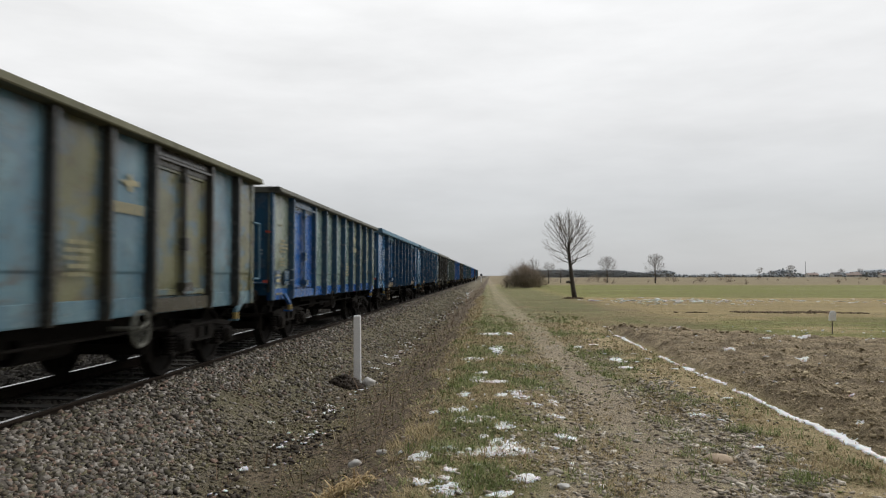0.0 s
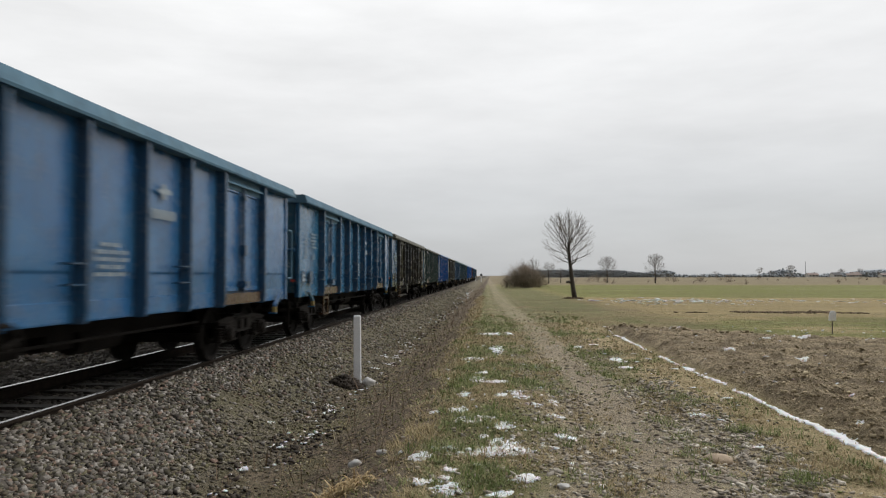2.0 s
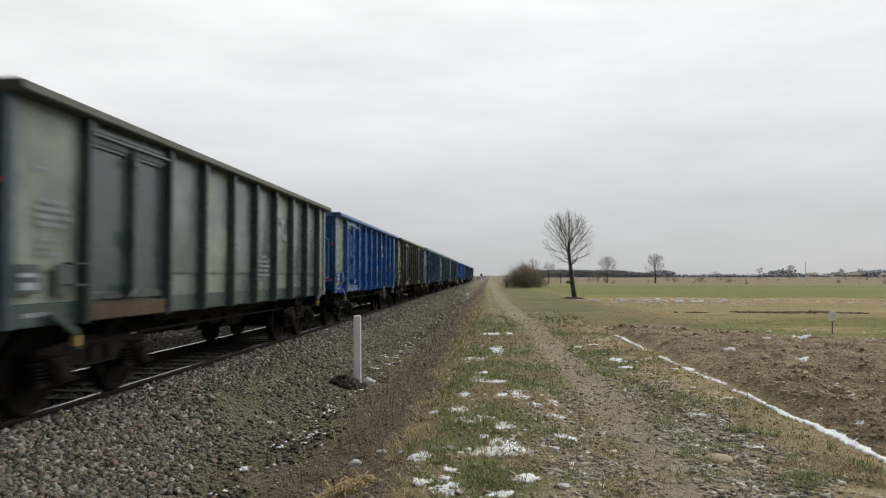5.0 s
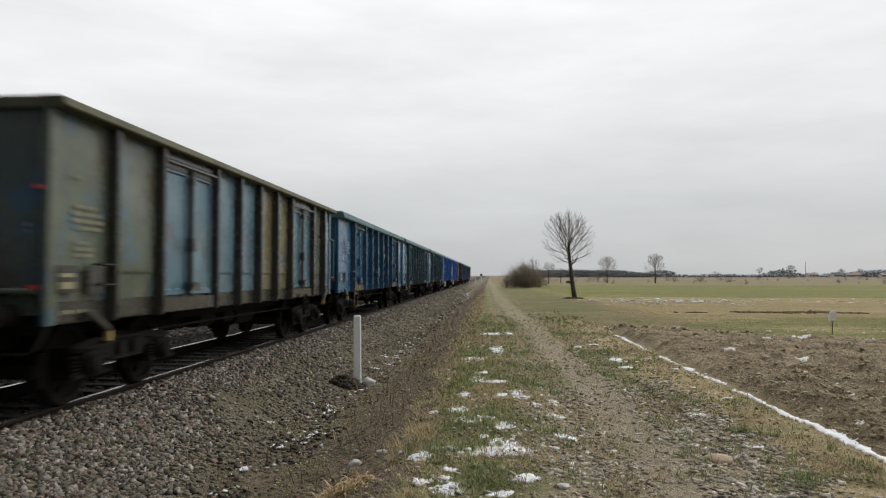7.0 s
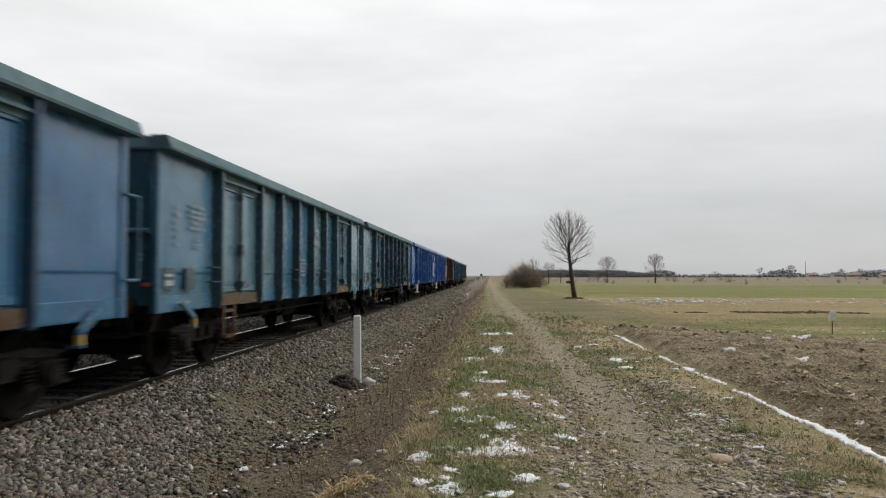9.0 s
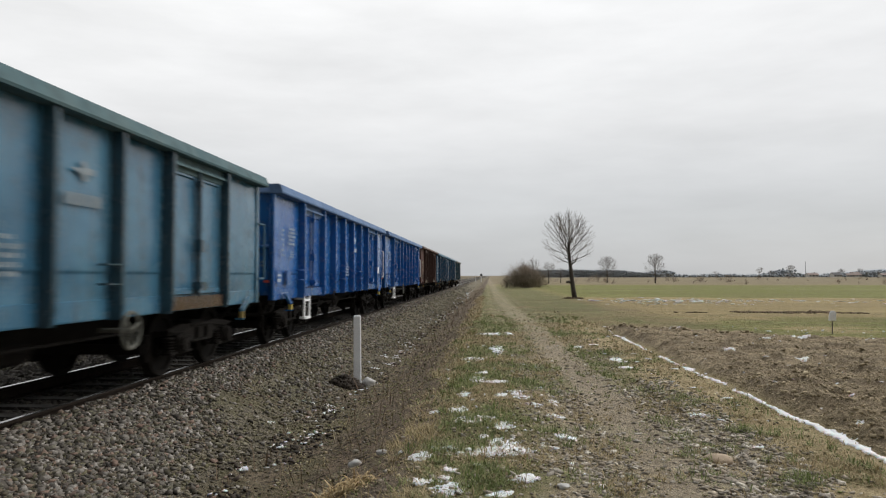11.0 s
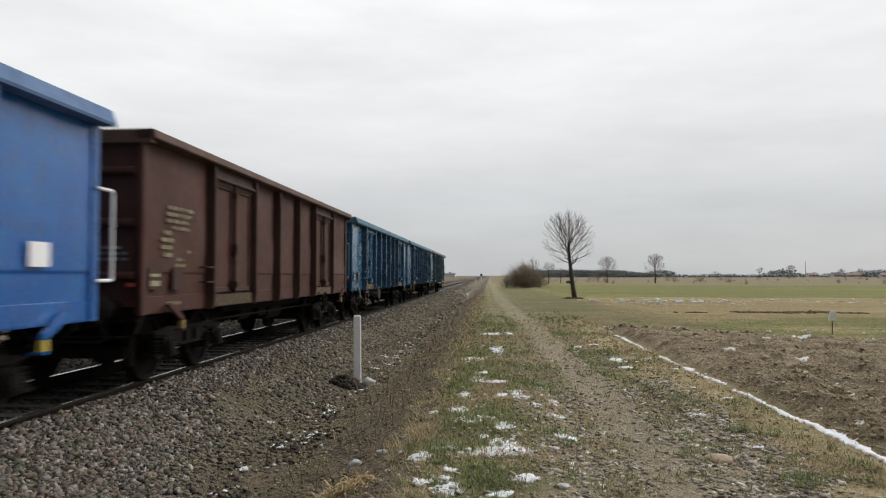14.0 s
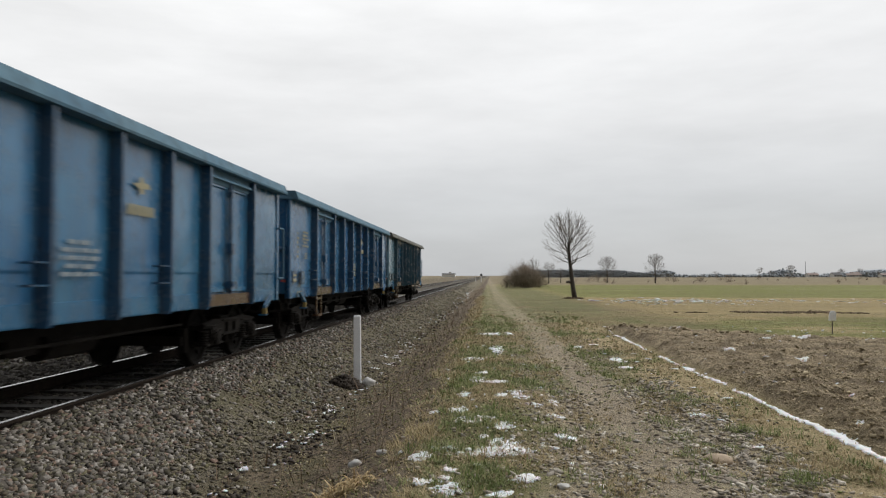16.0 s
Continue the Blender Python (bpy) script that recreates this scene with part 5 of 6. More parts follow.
# ---- trees and bushes ----
class Sprout:
    """A crown grown limb by limb out to a rounded outline."""

    def __init__(self, seed, centre, radii, tip):
        self.rnd, self.c, self.r, self.tip, self.s, self.wood = random.Random(seed), Vector(centre), radii, tip, Shape(), Shape()

    def reach(self, p, d):
        """How far it is from p along d to the crown's outline."""
        q = Vector([(p[k] - self.c[k]) / self.r[k] for k in range(3)])
        e = Vector([d[k] / self.r[k] for k in range(3)])
        a, b, c = e.dot(e), q.dot(e), q.dot(q) - 1
        return (-b + math.sqrt(max(0.0, b * b - a * c))) / a

    def limb(self, p, d, length, r, depth, spacing):
        rnd, n = self.rnd, max(3, int(length / 0.16 / max(1, self.r[0] / 2)))
        bend = Vector((rnd.gauss(0, 0.10), rnd.gauss(0, 0.10), 0.16))
        pts, way = [p.copy()], d.normalized()
        for k in range(n):
            way = (way + bend / n + Vector((rnd.gauss(0, 0.05), rnd.gauss(0, 0.05), rnd.gauss(0, 0.04)))).normalized()
            pts.append(pts[-1] + way * (length / n))
        (self.wood if r > 4 * self.tip else self.s).tube(pts, r, 3 if r < 4 * self.tip else 6, self.tip)
        if depth == 0:
            return
        at, side = spacing * rnd.uniform(0.6, 1.4), rnd.uniform(0, 6.28)
        while at < length * 0.97:
            k = min(n - 1, int(at / length * n))
            f = at / length * n - k
            q, along = pts[k].lerp(pts[k + 1], f), (pts[k + 1] - pts[k]).normalized()
            across = along.orthogonal().normalized()
            across = Matrix.Rotation(side, 3, along) @ across
            way = (along + across * rnd.uniform(0.45, 0.85) + Vector((0, 0, 0.16))).normalized()
            room = self.reach(q, way) * rnd.uniform(0.8, 1.08)
            size = min(room, (length - at) * 0.75 + length * 0.28) * rnd.uniform(0.75, 1.1)
            if size > 0.08 * self.r[0]:
                self.limb(q, way, size, max(self.tip * 1.2, r * (1 - 0.75 * at / length) * 0.62), depth - 1, spacing * 0.72)
            side += 2.4 + rnd.uniform(-0.5, 0.5)
            at += spacing * rnd.uniform(0.7, 1.3)


def build_tree(x, y, height, trunk_pts, trunk_r, centre, radii, limbs, tip, seed, label, group="", depth=2, spacing=0.26, crowd=0.85, rise=18, twig=None):
    tree = tagged(new("bare_tree"), label, "tree", group)
    tree.location = (x, y, gz(x, y) - 0.05)
    t = Shape()
    t.tube(trunk_pts, trunk_r, 10, trunk_r * 0.42)
    part("trunk", t.mesh("trunk", None, True), M_BARK, tree)
    grow = Sprout(seed, centre, radii, tip)
    rnd = grow.rnd
    line = [Vector(p) for p in trunk_pts]
    low = centre[2] - radii[2] * 0.92
    for k in range(limbs):
        f = k / (limbs - 1)
        z = low + (line[-1].z - low) * f ** crowd
        i = max(j for j in range(len(line) - 1) if line[j].z <= z + 1e-6)
        p = line[i].lerp(line[i + 1], (z - line[i].z) / (line[i + 1].z - line[i].z))
        a, el = 2.4 * k + seed + rnd.uniform(-0.3, 0.3), radians(rise + (68 - rise) * f + rnd.uniform(-8, 8))
        d = Vector((math.cos(a) * math.cos(el), math.sin(a) * math.cos(el), math.sin(el)))
        grow.limb(p, d, grow.reach(p, d) * rnd.uniform(0.86, 1.06), trunk_r * (0.26 - 0.08 * f) * rnd.uniform(0.6, 1.1), depth, spacing)
    part("limbs", grow.wood.mesh("limbs"), M_BARK, tree)
    part("crown", grow.s.mesh("crown"), twig or M_TWIG, tree)
    return tree


lone = build_tree(5.70, 51.6, 6.2, [(0.12, 0, 0), (0.04, 0, 0.5), (-0.08, 0, 1.4), (-0.15, 0, 2.1), (-0.22, 0, 2.7), (-0.27, 0.03, 3.4), (-0.25, 0.0, 4.1)], 0.185, (-0.36, 0, 4.20), (1.98, 1.95, 2.02), 20, 0.0050, 5, "lone bare tree with rounded crown at the field's edge", "", 2, 0.30, 1.1, 12)
part("stub", Shape().tube([(-0.05, 0, 1.15), (-0.32, -0.02, 1.22), (-0.48, -0.02, 1.18)], 0.12, 7, 0.07).mesh("stub"), M_BARK, lone, "broken branch stub")

for x, y, h, w, seed in ((26.6, 171, 6.2, 2.6, 11), (35.0, 160, 6.4, 2.5, 12), (8.2, 140, 5.4, 1.3, 13), (11.7, 150, 4.6, 1.6, 14), (15.5, 165, 3.4, 1.4, 15)):
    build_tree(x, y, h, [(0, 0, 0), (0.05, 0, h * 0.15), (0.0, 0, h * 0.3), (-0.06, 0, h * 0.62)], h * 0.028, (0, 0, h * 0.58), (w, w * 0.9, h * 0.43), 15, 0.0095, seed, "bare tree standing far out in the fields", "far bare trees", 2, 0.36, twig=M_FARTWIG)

bush = tagged(new("thorn_bush"), "dense brown leafless thorn bush beside the track", "bush")
bush.location = (4.4, 95.0, gz(4.4, 95.0))
rnd = random.Random(9)
stems = []
for k in range(18):
    a = rnd.uniform(-2.5, 2.4)
    b = rnd.uniform(-1.2, 1.2)
    stems.append([(a, b, 0), (a + rnd.uniform(-0.3, 0.3), b, 0.5), (a + rnd.uniform(-0.5, 0.5), b, 1.1)])
def sticks(p, q, r):
    """Many straight three-sided twigs from p to q."""
    d = q - p
    d = d / np.linalg.norm(d, axis=1)[:, None]
    u = np.cross(d, np.array([0.31, 0.87, 0.38]))
    u = u / np.linalg.norm(u, axis=1)[:, None]
    w = np.cross(d, u)
    v = []
    for end, k in ((p, 1.0), (q, 0.45)):
        for a in (0, 2.094, 4.189):
            v.append(end + (u * math.cos(a) + w * math.sin(a)) * (r * k)[:, None])
    f = np.array([(0, 1, 4, 3), (1, 2, 5, 4), (2, 0, 3, 5)])[None] + (np.arange(len(p)) * 6)[:, None, None]
    return np.stack(v, 1).reshape(-1, 3), f.reshape(-1, 4)


def thicket(seed, n, radii, length, r):
    """Twigs that fan up and outward through a dome of uneven outline."""
    rs = np.random.RandomState(seed)
    a, e, k = rs.uniform(0, 2 * np.pi, n), rs.uniform(0, 1, n) ** 0.8 * np.pi / 2, rs.uniform(0.0, 1, n) ** 0.55
    edge = 0.78 + 0.42 * fbm(3 + 1.2 * np.cos(a) * np.cos(e), 5 + 1.2 * np.sin(a) + 1.5 * np.sin(e), 1.6, seed)
    d = np.stack([np.cos(a) * np.cos(e), np.sin(a) * np.cos(e), np.sin(e)], 1)
    p = d * np.array(radii) * (k * edge)[:, None]
    way = d * 0.6 + np.array([0, 0, 0.55]) + rs.normal(0, 0.42, (n, 3))
    q = p + way * rs.uniform(0.5, 1.0, n)[:, None] * length
    p[:, 2], q[:, 2] = np.maximum(p[:, 2], 0.0), np.maximum(q[:, 2], 0.04)
    return sticks(p, q, np.full(n, r))


for line in stems:
    part("stem", Shape().tube(line, 0.035, 5, 0.02).mesh("stem"), M_BARK, bush)
part("twig_mass", raw_mesh("twig_mass", *thicket(21, 5000, (2.7, 1.9, 2.3), 0.9, 0.008), M_BRUSH), None, bush)
part("undergrowth", raw_mesh("undergrowth", *thicket(22, 3600, (2.9, 2.0, 1.6), 0.7, 0.011), M_SCRUB), None, bush, "tangled brown undergrowth")


# ---- scattered pieces ----
ICO = bmesh.new()
bmesh.ops.create_icosphere(ICO, subdivisions=1, radius=1.0)
ICO_V = np.array([v.co[:] for v in ICO.verts])
ICO_F = np.array([[v.index for v in f.verts] for f in ICO.faces])
ICO.free()
CUBE_V = np.array([(a, b, c) for c in (-1, 1) for a, b in ((-1, -1), (1, -1), (1, 1), (-1, 1))], float) * 0.72
CUBE_F = np.array([(0, 2, 1), (0, 3, 2), (4, 5, 6), (4, 6, 7), (0, 1, 5), (0, 5, 4), (1, 2, 6), (1, 6, 5), (2, 3, 7), (2, 7, 6), (3, 0, 4), (3, 4, 7)])


def lumps(x, y, size, seed, coarse=False, flat=0.75, sink=0.25, jitter=0.42, tilt=0.6):
    """Vertices and triangles of many knocked-about stones lying on the ground."""
    rs = np.random.RandomState(seed)
    base, faces = (CUBE_V, CUBE_F) if coarse else (ICO_V, ICO_F)
    n, k = len(x), len(base)
    v = base[None] * (1 + rs.uniform(-jitter, jitter, (n, k, 1)))
    v = v * np.stack([rs.uniform(0.75, 1.35, n), rs.uniform(0.7, 1.15, n), rs.uniform(0.6, 1.1, n) * flat], 1)[:, None]
    a, b = rs.uniform(0, 2 * np.pi, n), rs.uniform(-tilt, tilt, n)
    ca, sa, cb, sb = np.cos(a)[:, None], np.sin(a)[:, None], np.cos(b)[:, None], np.sin(b)[:, None]
    vx, vz = v[..., 0] * cb + v[..., 2] * sb, -v[..., 0] * sb + v[..., 2] * cb
    vx, vy = vx * ca - v[..., 1] * sa, vx * sa + v[..., 1] * ca
    z = ground_z(x, y)
    out = np.stack([vx * size[:, None] + x[:, None], vy * size[:, None] + y[:, None], vz * size[:, None] + (z + size * sink)[:, None]], 2)
    f = faces[None] + (np.arange(n) * k)[:, None, None]
    return out.reshape(-1, 3), f.reshape(-1, 3)


def scatter(rs, n, x0, x1, y0, y1, even=False):
    """Random places; y thins out with distance unless even."""
    x = rs.uniform(x0, x1, n)
    u = rs.uniform(0, 1, n)
    y = y0 + (y1 - y0) * u if even else y0 * (y1 / y0) ** u
    return x, y


def join(*groups):
    v, f, k = [], [], 0
    for gv, gf in groups:
        v.append(gv)
        f.append(gf + k)
        k += len(gv)
    return np.concatenate(v), np.concatenate(f)


def build_ballast():
    bed = tagged(new("ballast_bed"), "grey and brown crushed stone ballast beside the rails", "ballast", kind="structure")
    rs = np.random.RandomState(3)
    groups = []
    def rolled(x, y):
        """The chance of a clean stone at a place."""
        k = smooth(0.30, -0.40, x - ballast_edge(y) + 1.1 * (fbm(x, y, 0.9, 5) - 0.5))
        return np.maximum(k, 0.22 * smooth(0.52, 0.64, fbm(x, y, 0.7, 93)) * smooth(-2.4, -3.0, x)) * 0.97 + 0.03

    x, y = scatter(rs, 34000, -4.78, -2.55, 4.6, 17.0)
    keep = rs.rand(len(x)) < rolled(x, y)
    x, y = x[keep], y[keep]
    half = rs.rand(len(x)) < 0.9
    groups.append(lumps(x[half], y[half], 0.012 + 0.032 * rs.rand(half.sum()) ** 1.8, 4, True, 0.62, jitter=0.5, tilt=0.9))
    groups.append(lumps(x[~half], y[~half], 0.013 + 0.026 * rs.rand((~half).sum()) ** 1.5, 9, False, 0.62, tilt=0.9))
    x, y = scatter(rs, 24000, -4.72, -2.75, 17.0, 170.0)
    keep = rs.rand(len(x)) < rolled(x, y) * smooth(170, 70, y)
    groups.append(lumps(x[keep], y[keep], rs.uniform(0.020, 0.042, keep.sum()) * (1 + y[keep] / 110), 5, True, 0.55, 0.1))
    x, y = scatter(rs, 9000, -4.72, -2.6, -6.0, 4.6, True)
    keep = rs.rand(len(x)) < np.maximum(smooth(-3.6, -4.3, x), 0.6 * smooth(-2.4, -3.1, x) * smooth(0.45, 0.58, fbm(x, y, 0.5, 93)))
    groups.append(lumps(x[keep], y[keep], rs.uniform(0.018, 0.038, keep.sum()), 24, True, 0.65))
    # between the rails the stones get the colour with shade painted in
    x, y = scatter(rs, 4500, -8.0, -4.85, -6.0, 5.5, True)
    shaded = [lumps(x, y, rs.uniform(0.024, 0.045, len(x)), 25, True, sink=0.0)]
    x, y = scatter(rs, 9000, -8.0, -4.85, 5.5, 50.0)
    shaded.append(lumps(x, y, rs.uniform(0.024, 0.045, len(x)), 6, True, sink=0.0))
    tagged(part("oily_stones", raw_mesh("oily_stones", *join(*shaded), M_BED_SHADE), None, bed), kind="stuff")
    x, y = scatter(rs, 9000, -12.6, -8.0, 8.0, 60.0)
    groups.append(lumps(x, y, rs.uniform(0.03, 0.055, len(x)), 7, True))
    x, y = scatter(rs, 9000, -3.6, -1.3, 5.0, 30.0)
    keep = rs.rand(len(x)) < 0.15 + 0.85 * smooth(0.45, 0.6, fbm(x, y, 1.3, 96))
    dirty = [lumps(x[keep], y[keep], 0.006 + 0.026 * rs.rand(keep.sum()) ** 2.5, 8, True, 0.5, 0.1)]
    x, y = scatter(rs, 24000, -4.2, -2.3, 4.8, 80.0)
    keep = rs.rand(len(x)) < (0.25 + 0.75 * smooth(0.34, 0.52, fbm(x, y, 0.8, 97))) * (1 - 0.6 * smooth(-3.1, -2.7, x) * smooth(12, 8, y))
    dirty.append(lumps(x[keep], y[keep], (0.007 + 0.020 * rs.rand(keep.sum()) ** 1.5) * (1 + y[keep] / 60), 19, True, 0.55, 0.2))
    tagged(part("mossy_stones", raw_mesh("mossy_stones", *join(*dirty), M_MOSSY), None, bed), kind="stuff")
    v, f = join(*groups)
    tagged(part("loose_stones", raw_mesh("loose_stones", v, f, M_STONE), None, bed), kind="stuff")
    variants = []
    for k in range(6):
        v, f = lumps(np.zeros(1), np.zeros(1), np.ones(1), 30 + k)
        variants.append(raw_mesh("stone", v - v.mean(0), f, M_STONE))
    x, y = scatter(rs, 300, -4.5, -3.3, 6.2, 9.5)
    for k in range(300):
        r = rs.uniform(0.020, 0.036)
        part("stone", variants[k % 6], None, bed, m=pose(x[k], y[k], gz(x[k], y[k]) + 0.6 * r, rs.uniform(-25, 25), rs.uniform(-25, 25), rs.uniform(0, 360)) @ Matrix.Scale(r, 4))


build_ballast()


def stuff(name, v, f, mat, label, category):
    return tagged(new(name, raw_mesh(name, v, f, mat)), label, category, kind="stuff")


def build_loose_ground():
    rs = np.random.RandomState(12)
    x, y = scatter(rs, 36000, 3.7, 16.0, 5.0, 25.0)
    keep = zones(x, y)["plough"] > 0.6
    x, y = x[keep], y[keep]
    groups = [lumps(x, y, rs.uniform(0.007, 0.022, len(x)) * (0.6 + 1.3 * rs.rand(len(x)) ** 3), 13, True, 0.65, -0.1)]
    x, y = scatter(rs, 9000, 3.88, 9.0, -6.0, 5.0, True)
    groups.append(lumps(x, y, 0.008 + 0.036 * rs.rand(len(x)) ** 3, 26, True, 0.4, 0.0))
    x, y = scatter(rs, 16000, 3.74, 6.5, 4.8, 13.0)
    groups.append(lumps(x, y, 0.005 + 0.026 * rs.rand(len(x)) ** 4, 23, True, 0.65, 0.0))
    x, y = scatter(rs, 4200, 3.95, 15.0, 6.0, 24.0)
    keep = rs.rand(len(x)) < zones(x, y)["plough"] * smooth(0.4, 0.6, fbm(x * 0.5, y, 1.2, 78))
    groups.append(lumps(x[keep], y[keep], 0.020 + 0.045 * rs.rand(keep.sum()) ** 2.5, 20, False, 0.6, 0.0))
    x, y = scatter(rs, 6500, 8.0, 24.0, 32.6, 34.6, True)
    keep = (fbm(x, y, 0.7, 77) > 0.42 + 0.10 * np.abs(x - 13.4) / 4) & (np.abs(y - 33.6) < 0.2 + 0.8 * fbm(x, y, 0.8, 79)) & (rs.rand(6500) < 0.6)
    stuff("spoil_ridge", *lumps(x[keep], y[keep], rs.uniform(0.02, 0.07, keep.sum()), 14, True, 0.7, 0.2), M_WEED, "low ridge of dark upturned soil across the stubble", "soil")
    x, y = scatter(rs, 900, 3.6, 12.0, 20.3, 24.0, True)
    keep = np.abs(y - field_edge(x) + 0.6) < 0.5
    groups.append(lumps(x[keep], y[keep], rs.uniform(0.03, 0.08, keep.sum()), 15, True, 0.6, 0.3))
    x, y = scatter(rs, 1600, -3.2, -2.2, 13.5, 14.5, True)
    far = np.hypot((x + 2.74) * 0.85, y - 14.08) / 0.27
    x, y, far = x[far < 1], y[far < 1], far[far < 1]
    v, f = lumps(x, y, rs.uniform(0.02, 0.05, len(x)), 16, True, 0.9, 0.4)
    v[:, 2] += np.repeat(0.16 * (1 - far ** 2) * rs.uniform(0.3, 1.0, len(x)), len(CUBE_V))
    groups.append((v, f))
    heap = groups.pop()
    x, y = scatter(rs, 5200, -3.0, -1.9, 6.5, 60.0)
    keep = rs.rand(len(x)) < smooth(0.48, 0.62, fbm(x, y, 1.4, 99)) * smooth(0.55, 0.1, np.abs(x + 2.45 + 0.3 * (fbm(x, y, 0.5, 45) - 0.5)))
    heap = join(heap, lumps(x[keep], y[keep], (0.008 + 0.028 * rs.rand(keep.sum()) ** 2) * (1 + y[keep] / 60), 27, True, 0.5, 0.2))
    stuff("dark_soil", *heap, M_DARKSOIL, "dark wet crumbled soil round the post and along the ditch", "soil")
    stuff("soil_clods", *join(*groups), M_CLOD, "brown clods of ploughed earth", "soil")
    x, y = scatter(rs, 52000, 0.2, 3.1, 4.8, 24.0)
    keep = rs.rand(len(x)) < 0.55 * (0.25 + smooth(0.35, 0.62, fbm(x, y, 0.7, 90))) * smooth(24, 7, y) * smooth(1.5, 0.7, np.abs(x - path_x(y) - 0.1) + 0.5 * (fbm(x, y, 1.1, 95) - 0.5)) * (0.25 + 0.75 * smooth(0.18, 0.42, np.abs(x - path_x(y) - 0.05)))
    x, y = x[keep], y[keep]
    groups = [lumps(x, y, 0.003 + 0.032 * rs.rand(len(x)) ** 4, 17, True, 0.4, 0.15)]
    x, y = scatter(rs, 700, -0.9, 0.6, 4.8, 9.0)
    groups.append(lumps(x, y, 0.006 + 0.026 * rs.rand(len(x)) ** 3, 18, True, 0.5, 0.2))
    x, y = scatter(rs, 5200, 0.9, 2.75, 5.0, 12.0)
    keep = rs.rand(len(x)) < smooth(0.36, 0.52, fbm(x, y, 1.3, 94)) * smooth(0.15, 0.5, np.abs(x - path_x(y) + 0.1))
    groups.append(lumps(x[keep], y[keep], 0.008 + 0.030 * rs.rand(keep.sum()) ** 2.2, 28, True, 0.42, 0.15))
    x, y = scatter(rs, 2500, 0.4, 3.0, -6.0, 4.8, True)
    groups.append(lumps(x, y, 0.004 + 0.026 * rs.rand(len(x)) ** 3, 22, True, 0.4, 0.15))
    x, y = scatter(rs, 40000, -2.3, 3.6, 4.7, 40.0)
    w = zones(x, y)
    keep = rs.rand(len(x)) < smooth(40, 14, y) * (0.25 + 0.75 * smooth(0.4, 0.58, fbm(x, y, 1.7, 98))) * (1 - 0.75 * w["bare"]) * (1 - w["plough"])
    x, y = x[keep], y[keep]
    stuff("plant_litter", *lumps(x, y, (0.004 + 0.010 * rs.rand(len(x)) ** 2) * (1 + y / 16), 21, True, 0.35, 0.4, tilt=1.0), M_LITTER, "brown and green trampled plant litter", "litter")
    x, y = scatter(rs, 420, -3.0, -0.9, 5.6, 26.0)
    a, r = rs.uniform(0, 2 * np.pi, 420), rs.uniform(0.05, 0.22, 420)
    p, q = np.c_[x, y, ground_z(x, y) + 0.01], np.c_[x + r * np.cos(a), y + r * np.sin(a), ground_z(x + r * np.cos(a), y + r * np.sin(a)) + 0.012 + 0.3 * r * rs.rand(420) ** 3]
    stuff("fallen_twigs", *sticks(p, q, rs.uniform(0.002, 0.006, 420)), M_BARK, "thin dead twigs lying along the ditch", "twigs")
    stuff("track_pebbles", *join(*groups), M_PEBBLE, "grey and beige stones strewn over the dirt track", "pebbles")


build_loose_ground()


def blades(x, y, height, width, seed, lean=0.9, wild=0.5):
    """Bent blades of grass, two faces each."""
    rs = np.random.RandomState(seed)
    n = len(x)
    a = rs.uniform(0, 2 * np.pi, n)
    ln = lean * rs.uniform(1 - wild, 1 + wild, n)
    z = ground_z(x, y) - 0.006
    dx, dy = np.cos(a), np.sin(a)
    px, py = -dy * width, dx * width
    h1, h2 = height * 0.6 / np.sqrt(1 + ln ** 2), height * 0.35 / np.sqrt(1 + (2.2 * ln) ** 2)
    o1, o2 = h1 * ln, h1 * ln + h2 * 2.2 * ln
    v = np.stack([np.stack([x - px, y - py, z], 1), np.stack([x + px, y + py, z], 1), np.stack([x + px * 0.8 + dx * o1, y + py * 0.8 + dy * o1, z + h1], 1), np.stack([x - px * 0.8 + dx * o1, y - py * 0.8 + dy * o1, z + h1], 1), np.stack([x + px * 0.2 + dx * o2, y + py * 0.2 + dy * o2, z + h1 + h2], 1), np.stack([x - px * 0.2 + dx * o2, y - py * 0.2 + dy * o2, z + h1 + h2], 1)], 1)
    f = np.array([(0, 1, 2, 3), (3, 2, 4, 5)])[None] + (np.arange(n) * 6)[:, None, None]
    return v.reshape(-1, 3), f.reshape(-1, 4)


def tufted(rs, n, per, x0, x1, y0, y1, spread, keep):
    """Tufts of several blades, where keep(x, y) gives their chance."""
    x, y = scatter(rs, n, x0, x1, y0, y1)
    k = rs.rand(n) < keep(x, y)
    x, y = np.repeat(x[k], per), np.repeat(y[k], per)
    s = spread * (1 + y / 25)
    return x + rs.normal(0, 1, len(x)) * s, y + rs.normal(0, 1, len(y)) * s


